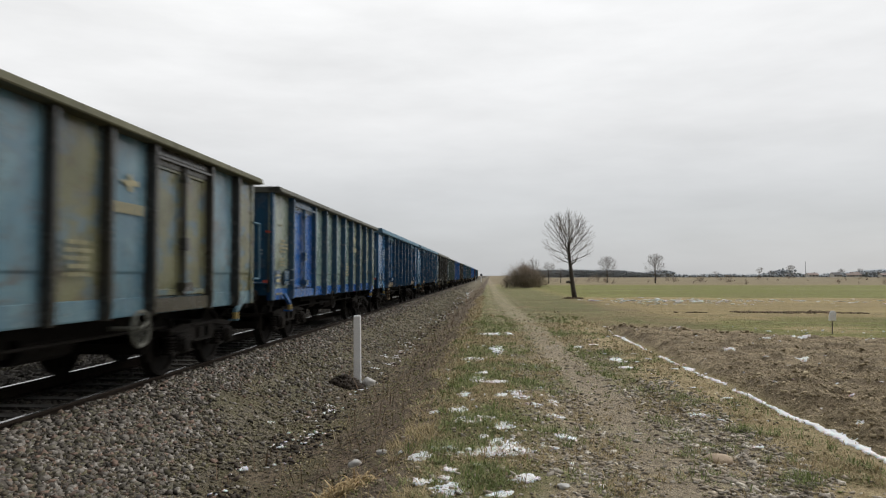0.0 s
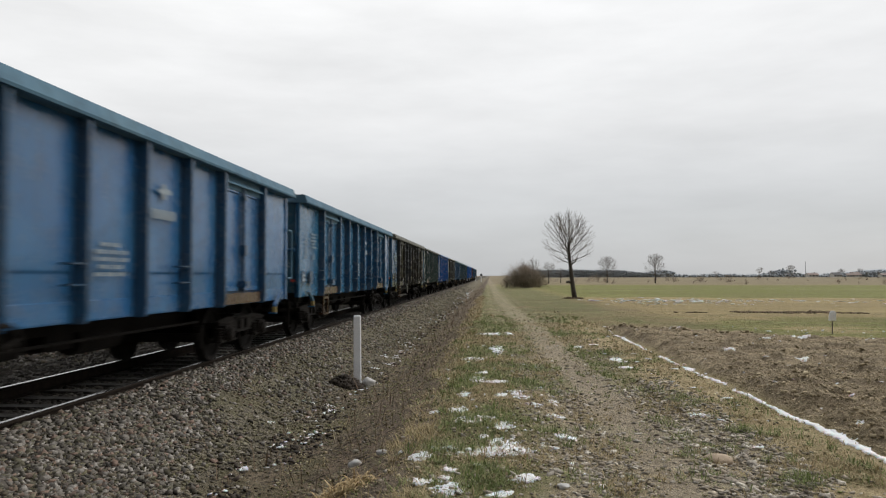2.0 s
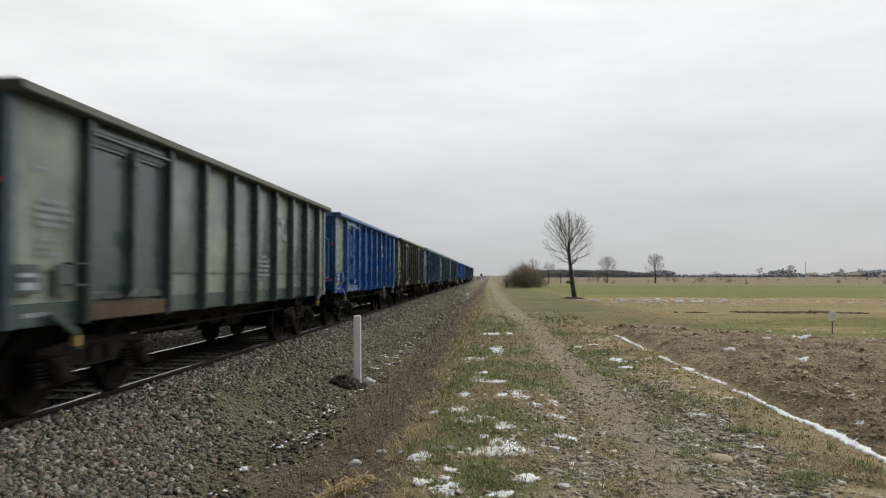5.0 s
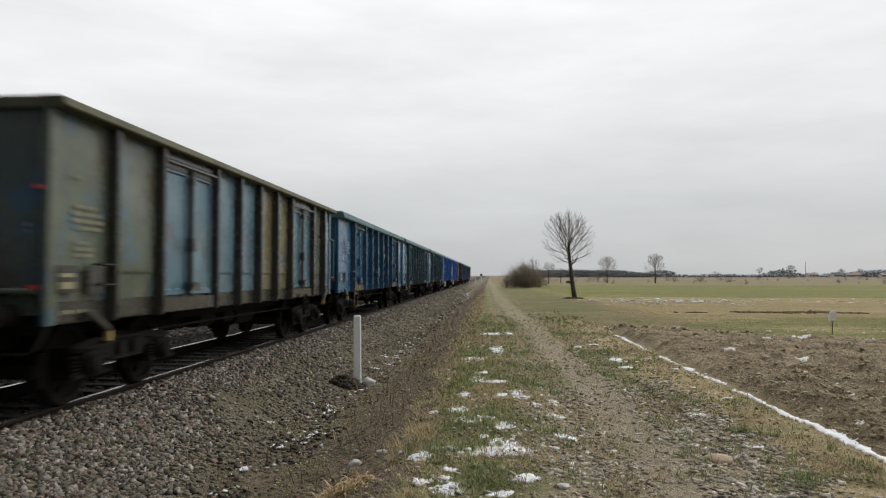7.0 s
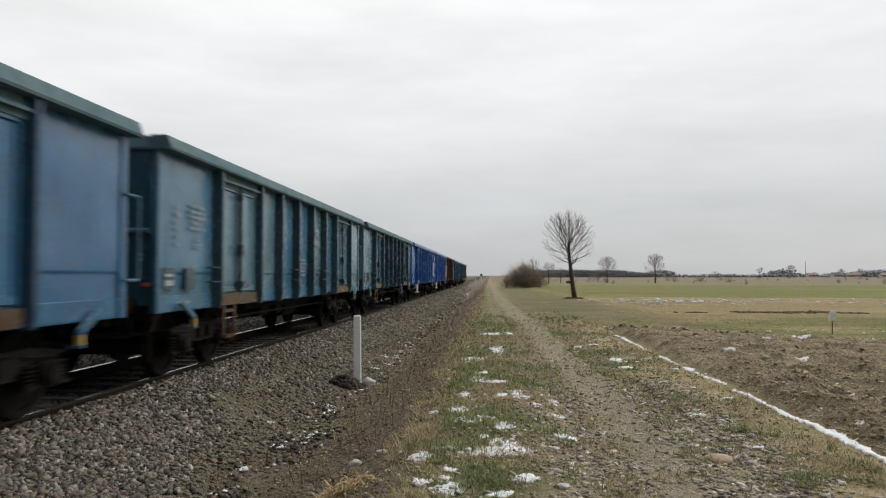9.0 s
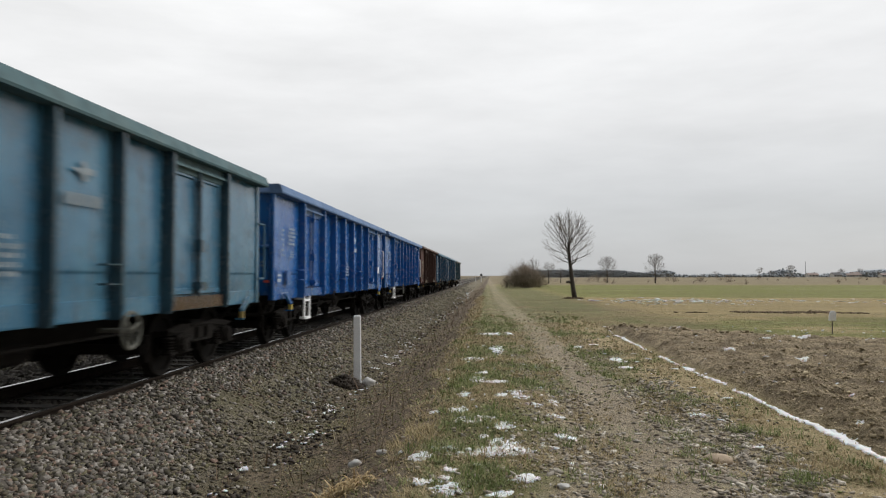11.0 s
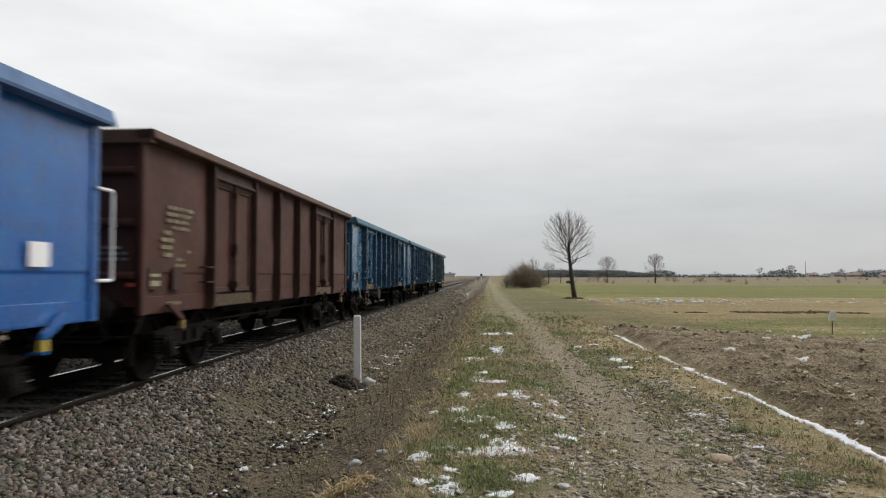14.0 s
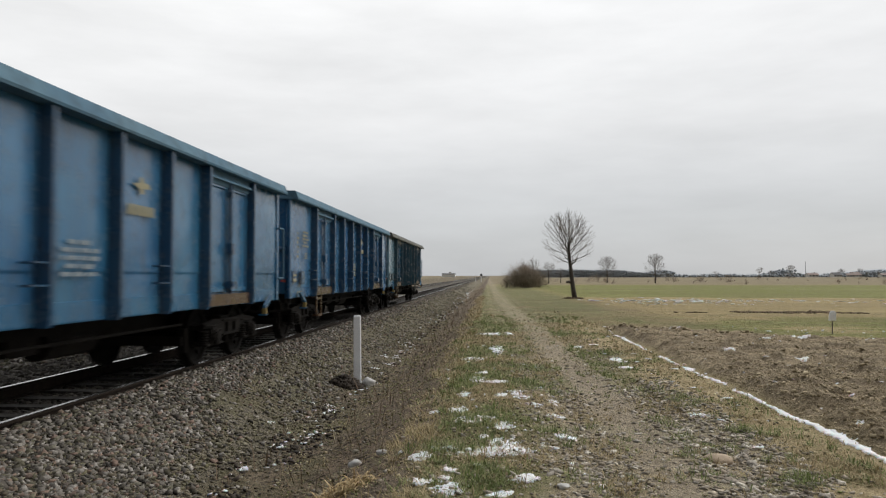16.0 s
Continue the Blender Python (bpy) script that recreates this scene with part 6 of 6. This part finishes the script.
def build_grass():
    rs = np.random.RandomState(40)

    def green(x, y):
        w = zones(x, y)
        return np.clip(w["green"] * 1.1 + 0.08, 0, 1) * (0.25 + 0.9 * smooth(0.38, 0.6, fbm(x, y, 2.6, 33))) * (1 - 0.92 * w["bare"]) * (1 - w["plough"]) * (1 - 0.85 * w["ditch"])

    def dry(x, y):
        w = zones(x, y)
        return np.clip(1.05 - w["green"], 0.15, 1) * (1 - 0.94 * w["bare"]) * (1 - w["plough"]) * (1 - 0.93 * w["ditch"])

    g = []
    x, y = tufted(rs, 5200, 16, -1.0, 3.3, 4.6, 30.0, 0.016, lambda a, b: green(a, b) * smooth(0.45, 0.6, fbm(a, b, 3.1, 38)))
    g.append(blades(x, y, rs.uniform(0.05, 0.14, len(x)), 0.0026 * (1 + y / 14), 55, 1.2, 0.9))
    x, y = tufted(rs, 22000, 10, -1.05, 3.5, 4.6, 26.0, 0.032, green)
    g.append(blades(x, y, rs.uniform(0.025, 0.07, len(x)) * (0.35 + 1.4 * smooth(0.3, 0.7, fbm(x, y, 2.6, 33))), 0.0022 * (1 + y / 11), 41, 2.4 + 0.12 * y, 1.0))
    x, y = tufted(rs, 15000, 7, -1.0, 6.0, 22.0, 150.0, 0.06, lambda a, b: np.maximum(green(a, b), 0.3 * (1 - zones(a, b)["bare"])) * smooth(150, 60, b) * 0.8)
    g.append(blades(x, y, rs.uniform(0.02, 0.055, len(x)), 0.0035 * (1 + y / 16), 42, 4.5))
    x, y = scatter(rs, 9000, -1.0, 3.3, -6.0, 4.6, True)
    k = rs.rand(len(x)) < green(x, y)
    x, y = np.repeat(x[k], 6) + rs.normal(0, 0.04, 6 * k.sum()), np.repeat(y[k], 6) + rs.normal(0, 0.04, 6 * k.sum())
    g.append(blades(x, y, rs.uniform(0.025, 0.07, len(x)), 0.004, 51, 2.0, 0.8))
    x, y = tufted(rs, 11000, 6, 3.6, 24.0, 18.5, 33.0, 0.06, lambda a, b: smooth(-0.2, 0.5, b - field_edge(a)) * (0.15 + 0.85 * smooth(0.40, 0.58, fbm(a * 0.5, b, 0.7, 57))))
    g.append(blades(x, y, rs.uniform(0.03, 0.08, len(x)), 0.009, 58, 4.0))
    stuff("green_grass", *join(*g), M_GRASS, "short green winter grass on the verge", "grass")
    g = []
    x, y = tufted(rs, 3200, 14, -0.92, 3.3, 4.6, 30.0, 0.018, lambda a, b: dry(a, b) * smooth(0.45, 0.6, fbm(a, b, 2.7, 39)))
    g.append(blades(x, y, rs.uniform(0.05, 0.14, len(x)), 0.0022 * (1 + y / 12), 56, 1.8, 0.9))
    x, y = tufted(rs, 17000, 8, -0.95, 3.55, 4.6, 26.0, 0.042, dry)
    g.append(blades(x, y, rs.uniform(0.03, 0.11, len(x)), 0.0022 * (1 + y / 9), 43, 3.4, 0.8))
    x, y = tufted(rs, 11000, 6, -1.2, 9.0, 22.0, 150.0, 0.08, lambda a, b: dry(a, b) * smooth(150, 60, b) * 0.8)
    g.append(blades(x, y, rs.uniform(0.03, 0.07, len(x)), 0.0035 * (1 + y / 16), 44, 5.0))
    x, y = tufted(rs, 3200, 6, 3.3, 22.0, 20.5, 34.0, 0.06, lambda a, b: smooth(-0.3, 0.4, b - field_edge(a)) * 0.9)
    g.append(blades(x, y, rs.uniform(0.04, 0.09, len(x)), 0.008, 45, 5.0))
    x, y = tufted(rs, 700, 16, -0.95, -0.45, 5.0, 60.0, 0.03, lambda a, b: 0.25 + 0.7 * smooth(0.4, 0.6, fbm(a, b, 1.5, 36)))
    g.append(blades(x, y, rs.uniform(0.06, 0.22, len(x)), 0.0022 * (1 + y / 10), 50, 2.0, 0.8))
    x, y = tufted(rs, 1800, 3, 3.6, 14.0, 6.0, 24.0, 0.06, lambda a, b: zones(a, b)["plough"])
    g.append(blades(x, y, rs.uniform(0.05, 0.14, len(x)), 0.0022 * (1 + y / 10), 49, 4.0))
    x, y = scatter(rs, 8000, -1.2, 3.3, -6.0, 4.6, True)
    k = rs.rand(len(x)) < dry(x, y)
    x, y = np.repeat(x[k], 5) + rs.normal(0, 0.05, 5 * k.sum()), np.repeat(y[k], 5) + rs.normal(0, 0.05, 5 * k.sum())
    g.append(blades(x, y, rs.uniform(0.03, 0.11, len(x)), 0.003, 52, 3.4, 0.8))
    x, y = tufted(rs, 4000, 4, 6.0, 26.0, 24.5, 54.0, 0.05, lambda a, b: smooth(0.3, 0.6, fbm(a, b, 0.6, 34)))
    g.append(blades(x, y, rs.uniform(0.04, 0.09, len(x)), 0.011, 53, 7.0))
    stuff("dead_grass", *join(*g), M_STRAW, "pale flattened dead grass and stubble", "grass")
    g = []
    x, y = tufted(rs, 11000, 6, -2.9, -0.7, 5.0, 110.0, 0.04, lambda a, b: 0.8 * smooth(-2.6, -1.6, a + 1.2 * (fbm(a, b, 0.7, 91) - 0.5)) * smooth(-0.6, -1.0, a))
    g.append(blades(x, y, rs.uniform(0.03, 0.10, len(x)), 0.0030 * (1 + y / 9), 46, 5.0))
    x, y = tufted(rs, 170, 4, -2.8, -1.1, 6.0, 70.0, 0.05, lambda a, b: 0.7 + 0 * a)
    g.append(blades(x, y, rs.uniform(0.12, 0.42, len(x)), 0.0026 * (1 + y / 12), 47, 0.45))
    x, y = tufted(rs, 160, 8, 5.3, 6.1, 51.0, 51.8, 0.05, lambda a, b: 0.9 + 0 * a)
    g.append(blades(x, y, rs.uniform(0.08, 0.2, len(x)), 0.012, 48, 0.7))
    x, y = tufted(rs, 4200, 3, -4.1, -2.5, 5.0, 60.0, 0.04, lambda a, b: smooth(0.42, 0.6, fbm(a, b, 1.1, 37)))
    g.append(blades(x, y, rs.uniform(0.03, 0.11, len(x)), 0.0024 * (1 + y / 10), 54, 2.6, 0.9))
    stuff("brown_weeds", *join(*g), M_WEED, "matted brown weeds on the ditch bank", "weeds")


build_grass()


def build_straw_tuft(x, y, seed):
    """A crumpled heap of broad dead leaves, each a bent and folded strip."""
    rs = np.random.RandomState(seed)
    v, f = [], []
    for k in range(230):
        a, out = rs.uniform(0, 2 * np.pi), 0.24 * math.sqrt(rs.rand())
        px, py = x + 1.2 * out * math.cos(a), y + 0.8 * out * math.sin(a)
        pz = gz(px, py) + (0.10 - 0.3 * out) * rs.rand()
        head, rise = rs.uniform(0, 2 * np.pi), rs.uniform(0.1, 1.3)
        width, step = rs.uniform(0.004, 0.013), rs.uniform(0.022, 0.05)
        for i in range(5):
            w = width * (1 - 0.18 * i)
            v += [(px - math.sin(head) * w, py + math.cos(head) * w, pz), (px, py, pz + 0.4 * w), (px + math.sin(head) * w, py - math.cos(head) * w, pz)]
            if i < 4:
                n = len(v) - 3
                f += [(n, n + 1, n + 4, n + 3), (n + 1, n + 2, n + 5, n + 4)]
            px, py, pz = px + step * math.cos(head) * math.cos(rise), py + step * math.sin(head) * math.cos(rise), pz + step * math.sin(rise)
            pz = max(pz, gz(px, py) + 0.004)
            head, rise = head + rs.uniform(-0.5, 0.5), rise - rs.uniform(0.1, 0.9)
    return tagged(new("straw_tuft", raw_mesh("straw_tuft", np.array(v), np.array(f), M_TUFT)), "golden crumpled dead leaves at the ditch edge", "grass tuft")


build_straw_tuft(-1.25, 6.16, 70)


# ---- old snow ----
def snow_mesh(x0, x1, y0, y1, mask, cell, thick):
    """A ragged sheet of snow lying on the ground wherever mask is above zero."""
    nx, ny = max(4, int((x1 - x0) / cell)), max(4, int((y1 - y0) / cell))
    gx, gy = np.meshgrid(np.linspace(x0, x1, nx), np.linspace(y0, y1, ny))
    gx, gy = gx.ravel(), gy.ravel()
    m = mask(gx, gy)
    z = ground_z(gx, gy) + np.where(m > 0, 0.006 + thick * np.clip(m * 3, 0, 1) ** 0.6 * (0.6 + 0.8 * fbm(gx, gy, 14, 7)), -0.03)
    i = (np.arange(ny - 1)[:, None] * nx + np.arange(nx - 1)[None, :]).ravel()
    f = np.c_[i, i + 1, i + nx + 1, i + nx]
    f = f[(m[f] > 0).any(1)]
    used = np.unique(f)
    remap = np.zeros(len(gx), int)
    remap[used] = np.arange(len(used))
    return raw_mesh("snow_patch", np.c_[gx, gy, z][used], remap[f], M_SNOW, True)


def snow_patch(x, y, rx, ry, seed, loose=0.0):
    def mask(gx, gy):
        d = ((gx - x) / rx) ** 2 + ((gy - y) / ry) ** 2
        return 0.46 * (1 - d) + 1.1 * (fbm(gx * 1.3 + seed * 3.1, gy * 0.8, 10.0, seed, 3) - 0.5) + 1.0 * (fbm(gx * 1.5, gy * 0.8, 48.0, seed + 3, 2) - 0.5) - 0.10 - loose
    me = snow_mesh(x - 1.5 * rx, x + 1.5 * rx, y - 1.5 * ry, y + 1.5 * ry, mask, 0.009 if y < 12 else 0.018, 0.007)
    if len(me.polygons) > 3:
        tagged(new("snow_patch", me), "small ragged patch of melting snow on the ground", "snow patch", "melting snow patches")


VERGE_SNOW = [(0.02, 6.82, 0.36, 0.17), (0.14, 7.15, 0.14, 0.17), (-0.46, 6.95, 0.15, 0.08), (-0.63, 6.7, 0.11, 0.13), (-0.34, 6.2, 0.07, 0.07), (-0.55, 5.9, 0.10, 0.13)]
VERGE_SNOW += [(-0.32, 5.68, 0.14, 0.15), (-0.37, 5.9, 0.07, 0.08), (0.27, 5.91, 0.11, 0.09), (0.07, 5.57, 0.10, 0.08), (-0.24, 8.24, 0.16, 0.17), (-0.06, 8.39, 0.11, 0.09)]
VERGE_SNOW += [(0.15, 7.94, 0.11, 0.19), (0.74, 8.67, 0.11, 0.11), (0.78, 9.77, 0.11, 0.13), (-0.66, 8.82, 0.07, 0.11), (0.76, 7.59, 0.10, 0.12), (-0.07, 7.41, 0.06, 0.09)]
VERGE_SNOW += [(-0.38, 8.9, 0.11, 0.2), (0.54, 9.28, 0.09, 0.13), (0.36, 10.25, 0.13, 0.22), (0.45, 9.9, 0.11, 0.18), (0.13, 10.0, 0.09, 0.18), (-0.35, 10.16, 0.10, 0.14)]
VERGE_SNOW += [(0.06, 11.34, 0.18, 0.16), (-0.2, 11.62, 0.12, 0.27), (-0.14, 12.42, 0.10, 0.27), (-0.31, 14.65, 0.22, 0.32), (0.12, 16.3, 0.14, 0.7), (0.03, 20.6, 0.3, 0.3)]
for k, (x, y, rx, ry) in enumerate(VERGE_SNOW):
    snow_patch(x, y, rx, ry, k + 1)
EDGE_SNOW = [(1.99, 17.4, 0.16, 0.3), (2.41, 17.6, 0.12, 0.25), (2.41, 14.47, 0.11, 0.3), (2.4, 13.25, 0.13, 0.2), (2.41, 8.87, 0.10, 0.16), (2.52, 7.32, 0.08, 0.07), (-2.64, 9.1, 0.10, 0.09), (-2.59, 11.97, 0.10, 0.12)]
EDGE_SNOW += [(-2.97, 11.97, 0.12, 0.08), (-2.69, 7.97, 0.07, 0.07), (-3.04, 10.19, 0.07, 0.08), (-2.62, 16.9, 0.15, 0.10), (-2.77, 19.3, 0.12, 0.14), (-2.61, 23.2, 0.11, 0.2), (-2.44, 25.1, 0.12, 0.3), (0.5, 20.7, 0.13, 0.25)]
for k, (x, y, rx, ry) in enumerate(EDGE_SNOW):
    snow_patch(x, y, rx, ry, k + 51, 0.06)
FIELD_SNOW = [(5.26, 21.9, 0.34, 0.4), (6.75, 18.7, 0.15, 0.2), (7.81, 19.3, 0.25, 0.2), (5.71, 14.0, 0.12, 0.12), (4.15, 8.43, 0.16, 0.08), (8.6, 18.8, 0.15, 0.2), (4.86, 15.5, 0.12, 0.14)]
for k, (x, y, rx, ry) in enumerate(FIELD_SNOW):
    snow_patch(x, y, rx, ry, k + 91, 0.05)


def furrow_snow(gx, gy):
    wide = 0.053 + 0.10 * (fbm(gx * 0, gy, 1.6, 5) - 0.5)
    broken = smooth(0.43, 0.50, fbm(gx * 0, gy, 0.95, 15) + 0.16 * smooth(13, 8.5, gy))
    line = np.interp(gy, [7, 9, 10.5, 13, 16, 20, 24], [3.65, 3.66, 3.61, 3.55, 3.54, 3.57, 3.64])
    wobble = 0.11 * (fbm(gx * 0, gy, 1.1, 25) - 0.5)
    return (wide * broken - np.abs(gx - line - wobble)) * 6 + 0.8 * (fbm(gx, gy, 13, 35) - 0.53)


def ditch_snow(gx, gy):
    wobble = 0.30 * (fbm(gx * 0, gy, 0.45, 45) - 0.5) + 0.0015 * (30 - gy)
    gaps = smooth(0.42, 0.56, fbm(gx * 0, gy, 0.55, 46))
    return (0.07 * gaps - 0.13) + 0.05 * (smooth(120, 60, gy) - 1) - np.abs(gx + 2.50 - wobble) * 0.5 + 0.75 * (fbm(gx, gy * 1.4, 7.5, 47, 3) - 0.585)


for near, end, cell in ((9.0, 30.0, 0.025), (30.0, 120.0, 0.05)):
    tagged(new("snow_strip", snow_mesh(-3.0, -2.1, near, end, ditch_snow, cell, 0.02)), "broken scraps of snow along the ditch bottom", "snow", kind="stuff")

tagged(new("snow_furrow", snow_mesh(3.3, 3.9, 5.2, 24.0, furrow_snow, 0.014, 0.012)), "broken white line of snow lying in the furrow", "snow", kind="stuff")

rs = np.random.RandomState(80)
x1, y1 = scatter(rs, 130, -2.9, -2.1, 6.0, 90.0)
x2, y2 = scatter(rs, 70, -0.9, 1.0, 5.0, 18.0)
x3, y3 = scatter(rs, 240, 3.6, 16.0, 7.0, 24.0)
x4, y4 = scatter(rs, 420, 6.0, 26.0, 41.0, 53.0, True)
x4 = np.where(rs.rand(420) < 0.6, rs.normal(11.0, 2.0, 420), x4)
y4 = np.where(rs.rand(420) < 0.7, rs.normal(47.5, 1.1, 420), y4)
xs, ys = np.concatenate([x1, x2, x3]), np.concatenate([y1, y2, y3])
x5, y5 = scatter(rs, 45, 1.9, 3.1, 8.0, 24.0)
x6, y6 = scatter(rs, 130, 3.8, 17.0, 9.0, 24.0)
x5, y5 = np.concatenate([x5, x6]), np.concatenate([y5, y6])
crumbs = lumps(xs, ys, rs.uniform(0.008, 0.03, len(xs)) * (1 + ys / 40), 81, False, 0.4, 0.4)
scraps = lumps(x5, y5, 0.015 + 0.06 * rs.rand(len(x5)) ** 2.5, 83, False, 0.16, 0.3, tilt=0.15, jitter=0.6)
stuff("snow_crumbs", *join(crumbs, scraps), M_SNOW, "crumbs of old snow scattered over the ground", "snow")


stuff("field_snow", *lumps(x4, y4, 0.03 + 0.22 * rs.rand(420) ** 2, 82, False, 0.10, 0.25, tilt=0.05), M_SNOW, "thin scraps of snow lying on the stubble", "snow")


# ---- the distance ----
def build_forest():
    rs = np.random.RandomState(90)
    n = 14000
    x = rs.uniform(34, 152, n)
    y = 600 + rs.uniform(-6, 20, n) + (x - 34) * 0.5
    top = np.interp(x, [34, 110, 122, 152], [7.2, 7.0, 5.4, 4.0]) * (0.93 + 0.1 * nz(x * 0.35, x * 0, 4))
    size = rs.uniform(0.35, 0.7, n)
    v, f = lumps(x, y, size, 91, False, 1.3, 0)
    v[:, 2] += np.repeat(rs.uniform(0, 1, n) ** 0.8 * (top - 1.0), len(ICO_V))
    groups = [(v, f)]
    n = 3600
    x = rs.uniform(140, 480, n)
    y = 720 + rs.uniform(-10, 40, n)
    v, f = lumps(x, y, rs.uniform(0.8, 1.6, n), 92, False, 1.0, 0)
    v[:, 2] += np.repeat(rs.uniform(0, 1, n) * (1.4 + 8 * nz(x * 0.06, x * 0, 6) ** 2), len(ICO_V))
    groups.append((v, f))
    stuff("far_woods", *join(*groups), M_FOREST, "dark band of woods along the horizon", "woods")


build_forest()

for x, y, h, w, seed in ((248, 700, 9.5, 5.0, 31), (276, 700, 11.5, 6.5, 32), (262, 710, 6.5, 5.0, 33), (330, 720, 8.0, 6.0, 34), (352, 730, 8.5, 5.5, 35), (205, 690, 6.0, 4.5, 36)):
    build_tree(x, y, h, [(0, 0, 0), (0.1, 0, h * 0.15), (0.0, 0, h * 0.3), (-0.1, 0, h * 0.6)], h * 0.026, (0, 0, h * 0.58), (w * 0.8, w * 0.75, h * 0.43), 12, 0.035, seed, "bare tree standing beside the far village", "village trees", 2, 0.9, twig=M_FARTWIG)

M_PLASTER = plain("pale_house_plaster", (0.72, 0.71, 0.68), (0.82, 0.81, 0.78), 0.4, 0.9)
# tile colour lightened a little for the haze before the village
M_ROOF = plain("hazed_weathered_roof_tiles", (0.27, 0.215, 0.195), (0.34, 0.275, 0.25), 0.5, 0.9)
M_DARKROOF = plain("dark_roof_sheet", (0.09, 0.09, 0.095), (0.14, 0.14, 0.145), 0.5, 0.8)
M_GLASS = plain("dark_window_glass", (0.03, 0.035, 0.04), (0.06, 0.065, 0.07), 1.0, 0.15)


def build_house(x, y, w, d, eaves, ridge, turn, roof):
    house = tagged(new("village_house"), "far plastered village house with pitched roof", "house", "village houses")
    house.matrix_basis = pose(x, y, gz(x, y), 0, 0, turn)
    part("wall", Shape().prism([(-d / 2, 0), (d / 2, 0), (d / 2, eaves), (0, ridge - 0.2), (-d / 2, eaves)], "x", -w / 2, w / 2).mesh("wall"), M_PLASTER, house)
    s = Shape()
    for sgn in (-1, 1):
        s.prism([(sgn * (d / 2 + 0.5), eaves - 0.25), (sgn * (d / 2 + 0.5), eaves), (0, ridge + 0.15), (0, ridge - 0.15)], "x", -w / 2 - 0.4, w / 2 + 0.4)
    r = part("roof", s.mesh("roof"), roof, house)
    part("chimney", Shape().box(w * 0.2, w * 0.2 + 0.6, -0.3, 0.3, ridge - 0.6, ridge + 0.9).mesh("chimney"), M_ROOF, r)
    for k in range(3):
        part("window", shared("house_window", lambda: Shape().box(-0.6, 0.6, -0.06, 0.04, 0, 1.3).mesh("window")), M_GLASS, house, m=pose(-w / 2 + w * (k + 0.5) / 3, -d / 2, 1.0))


for k, x in enumerate((283, 291, 306, 314, 327, 339, 347, 358, 366, 377, 391)):
    rr = random.Random(k)
    build_house(x, 700 + rr.uniform(-15, 30), rr.uniform(6, 9), 7, rr.uniform(1.6, 2.4), rr.uniform(3.4, 4.8), rr.uniform(-25, 25), M_ROOF if k % 3 else M_DARKROOF)

barn = tagged(new("farm_building"), "low pale farm building far beyond the railway", "building")
barn.location = (-50.5, 900, gz(-50.5, 900) + 0.2)
part("hall", Shape().box(-8, 8, -5, 5, 0, 3.4).mesh("hall"), M_PLASTER, barn)
part("roof", Shape().prism([(-5.4, 3.4), (5.4, 3.4), (0, 4.9)], "x", -8.4, 8.4).mesh("roof"), M_DARKROOF, barn)
part("tower", Shape().box(0.5, 3.0, -2, 2, 3.41, 6.4).mesh("tower"), M_PLASTER, barn)

# pale blue stands for haze over far things, painted into the colour
M_HILL = plain("haze_blue_distance", (0.38, 0.43, 0.48), (0.44, 0.49, 0.53), 0.004, 1.0)


def build_hills():
    xs = np.linspace(1300, 5200, 140)
    top = 62 * smooth(1300, 2700, xs) * (0.75 + 0.5 * nz(xs * 0.0035, xs * 0, 3)) - 4
    v = np.concatenate([np.c_[xs, 0 * xs + 3900, 0 * xs - 5], np.c_[xs, 0 * xs + 4050, top], np.c_[xs, 0 * xs + 4200, 0 * xs - 5]])
    n = len(xs)
    i = np.arange(n - 1)
    f = np.concatenate([np.c_[i, i + 1, i + n + 1, i + n], np.c_[i + n, i + n + 1, i + 2 * n + 1, i + 2 * n]])
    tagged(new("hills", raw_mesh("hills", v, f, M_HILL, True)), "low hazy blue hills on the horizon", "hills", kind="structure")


build_hills()


def build_field_shrubs():
    """Low bare shrubs and tall dead weeds, sparse over the fallow land."""
    rs = np.random.RandomState(95)
    groups = []
    for k in range(70):
        far = 128 * (420 / 128) ** rs.rand()
        side = rs.uniform(0.03, 0.56) * far
        size = rs.uniform(0.25, 0.8) * (1.0 if rs.rand() < 0.75 else 1.8)
        v, f = thicket(100 + k, 70, (1.3, 1.3, 1.0), 0.8, 0.02)
        groups.append((v * size + np.array([side, far, gz(side, far)]), f))
    stuff("field_shrubs", *join(*groups), M_BRUSH, "low brown shrubs and weeds dotting the fallow field", "shrubs")


build_field_shrubs()


def build_track_sign(x, y):
    sign = tagged(new("track_sign"), "small dark sign on a white post by rails", "sign")
    sign.location = (x, y, gz(x, y) - 0.1)
    part("post", Shape().tube([(0, 0, 0), (0, 0, 2.2)], 0.09, 8).mesh("post"), M_POST, sign)
    part("board", Shape().lathe([(-0.03, 0.42), (0.03, 0.42)], "y", 16, (0, -0.1, 2.3)).mesh("board"), M_DARKROOF, sign, "round dark board")


stack = tagged(new("factory_chimney"), "tall thin grey chimney far beyond the village", "chimney")
stack.location = (1239, 3000, -2)
# the chimney takes the hills' haze colour
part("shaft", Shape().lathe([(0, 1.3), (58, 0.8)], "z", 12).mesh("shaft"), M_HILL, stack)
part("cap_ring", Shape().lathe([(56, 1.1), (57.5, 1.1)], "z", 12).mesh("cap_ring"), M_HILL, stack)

build_track_sign(-2.9, 240)
build_post(-4.2, 215)

motions()
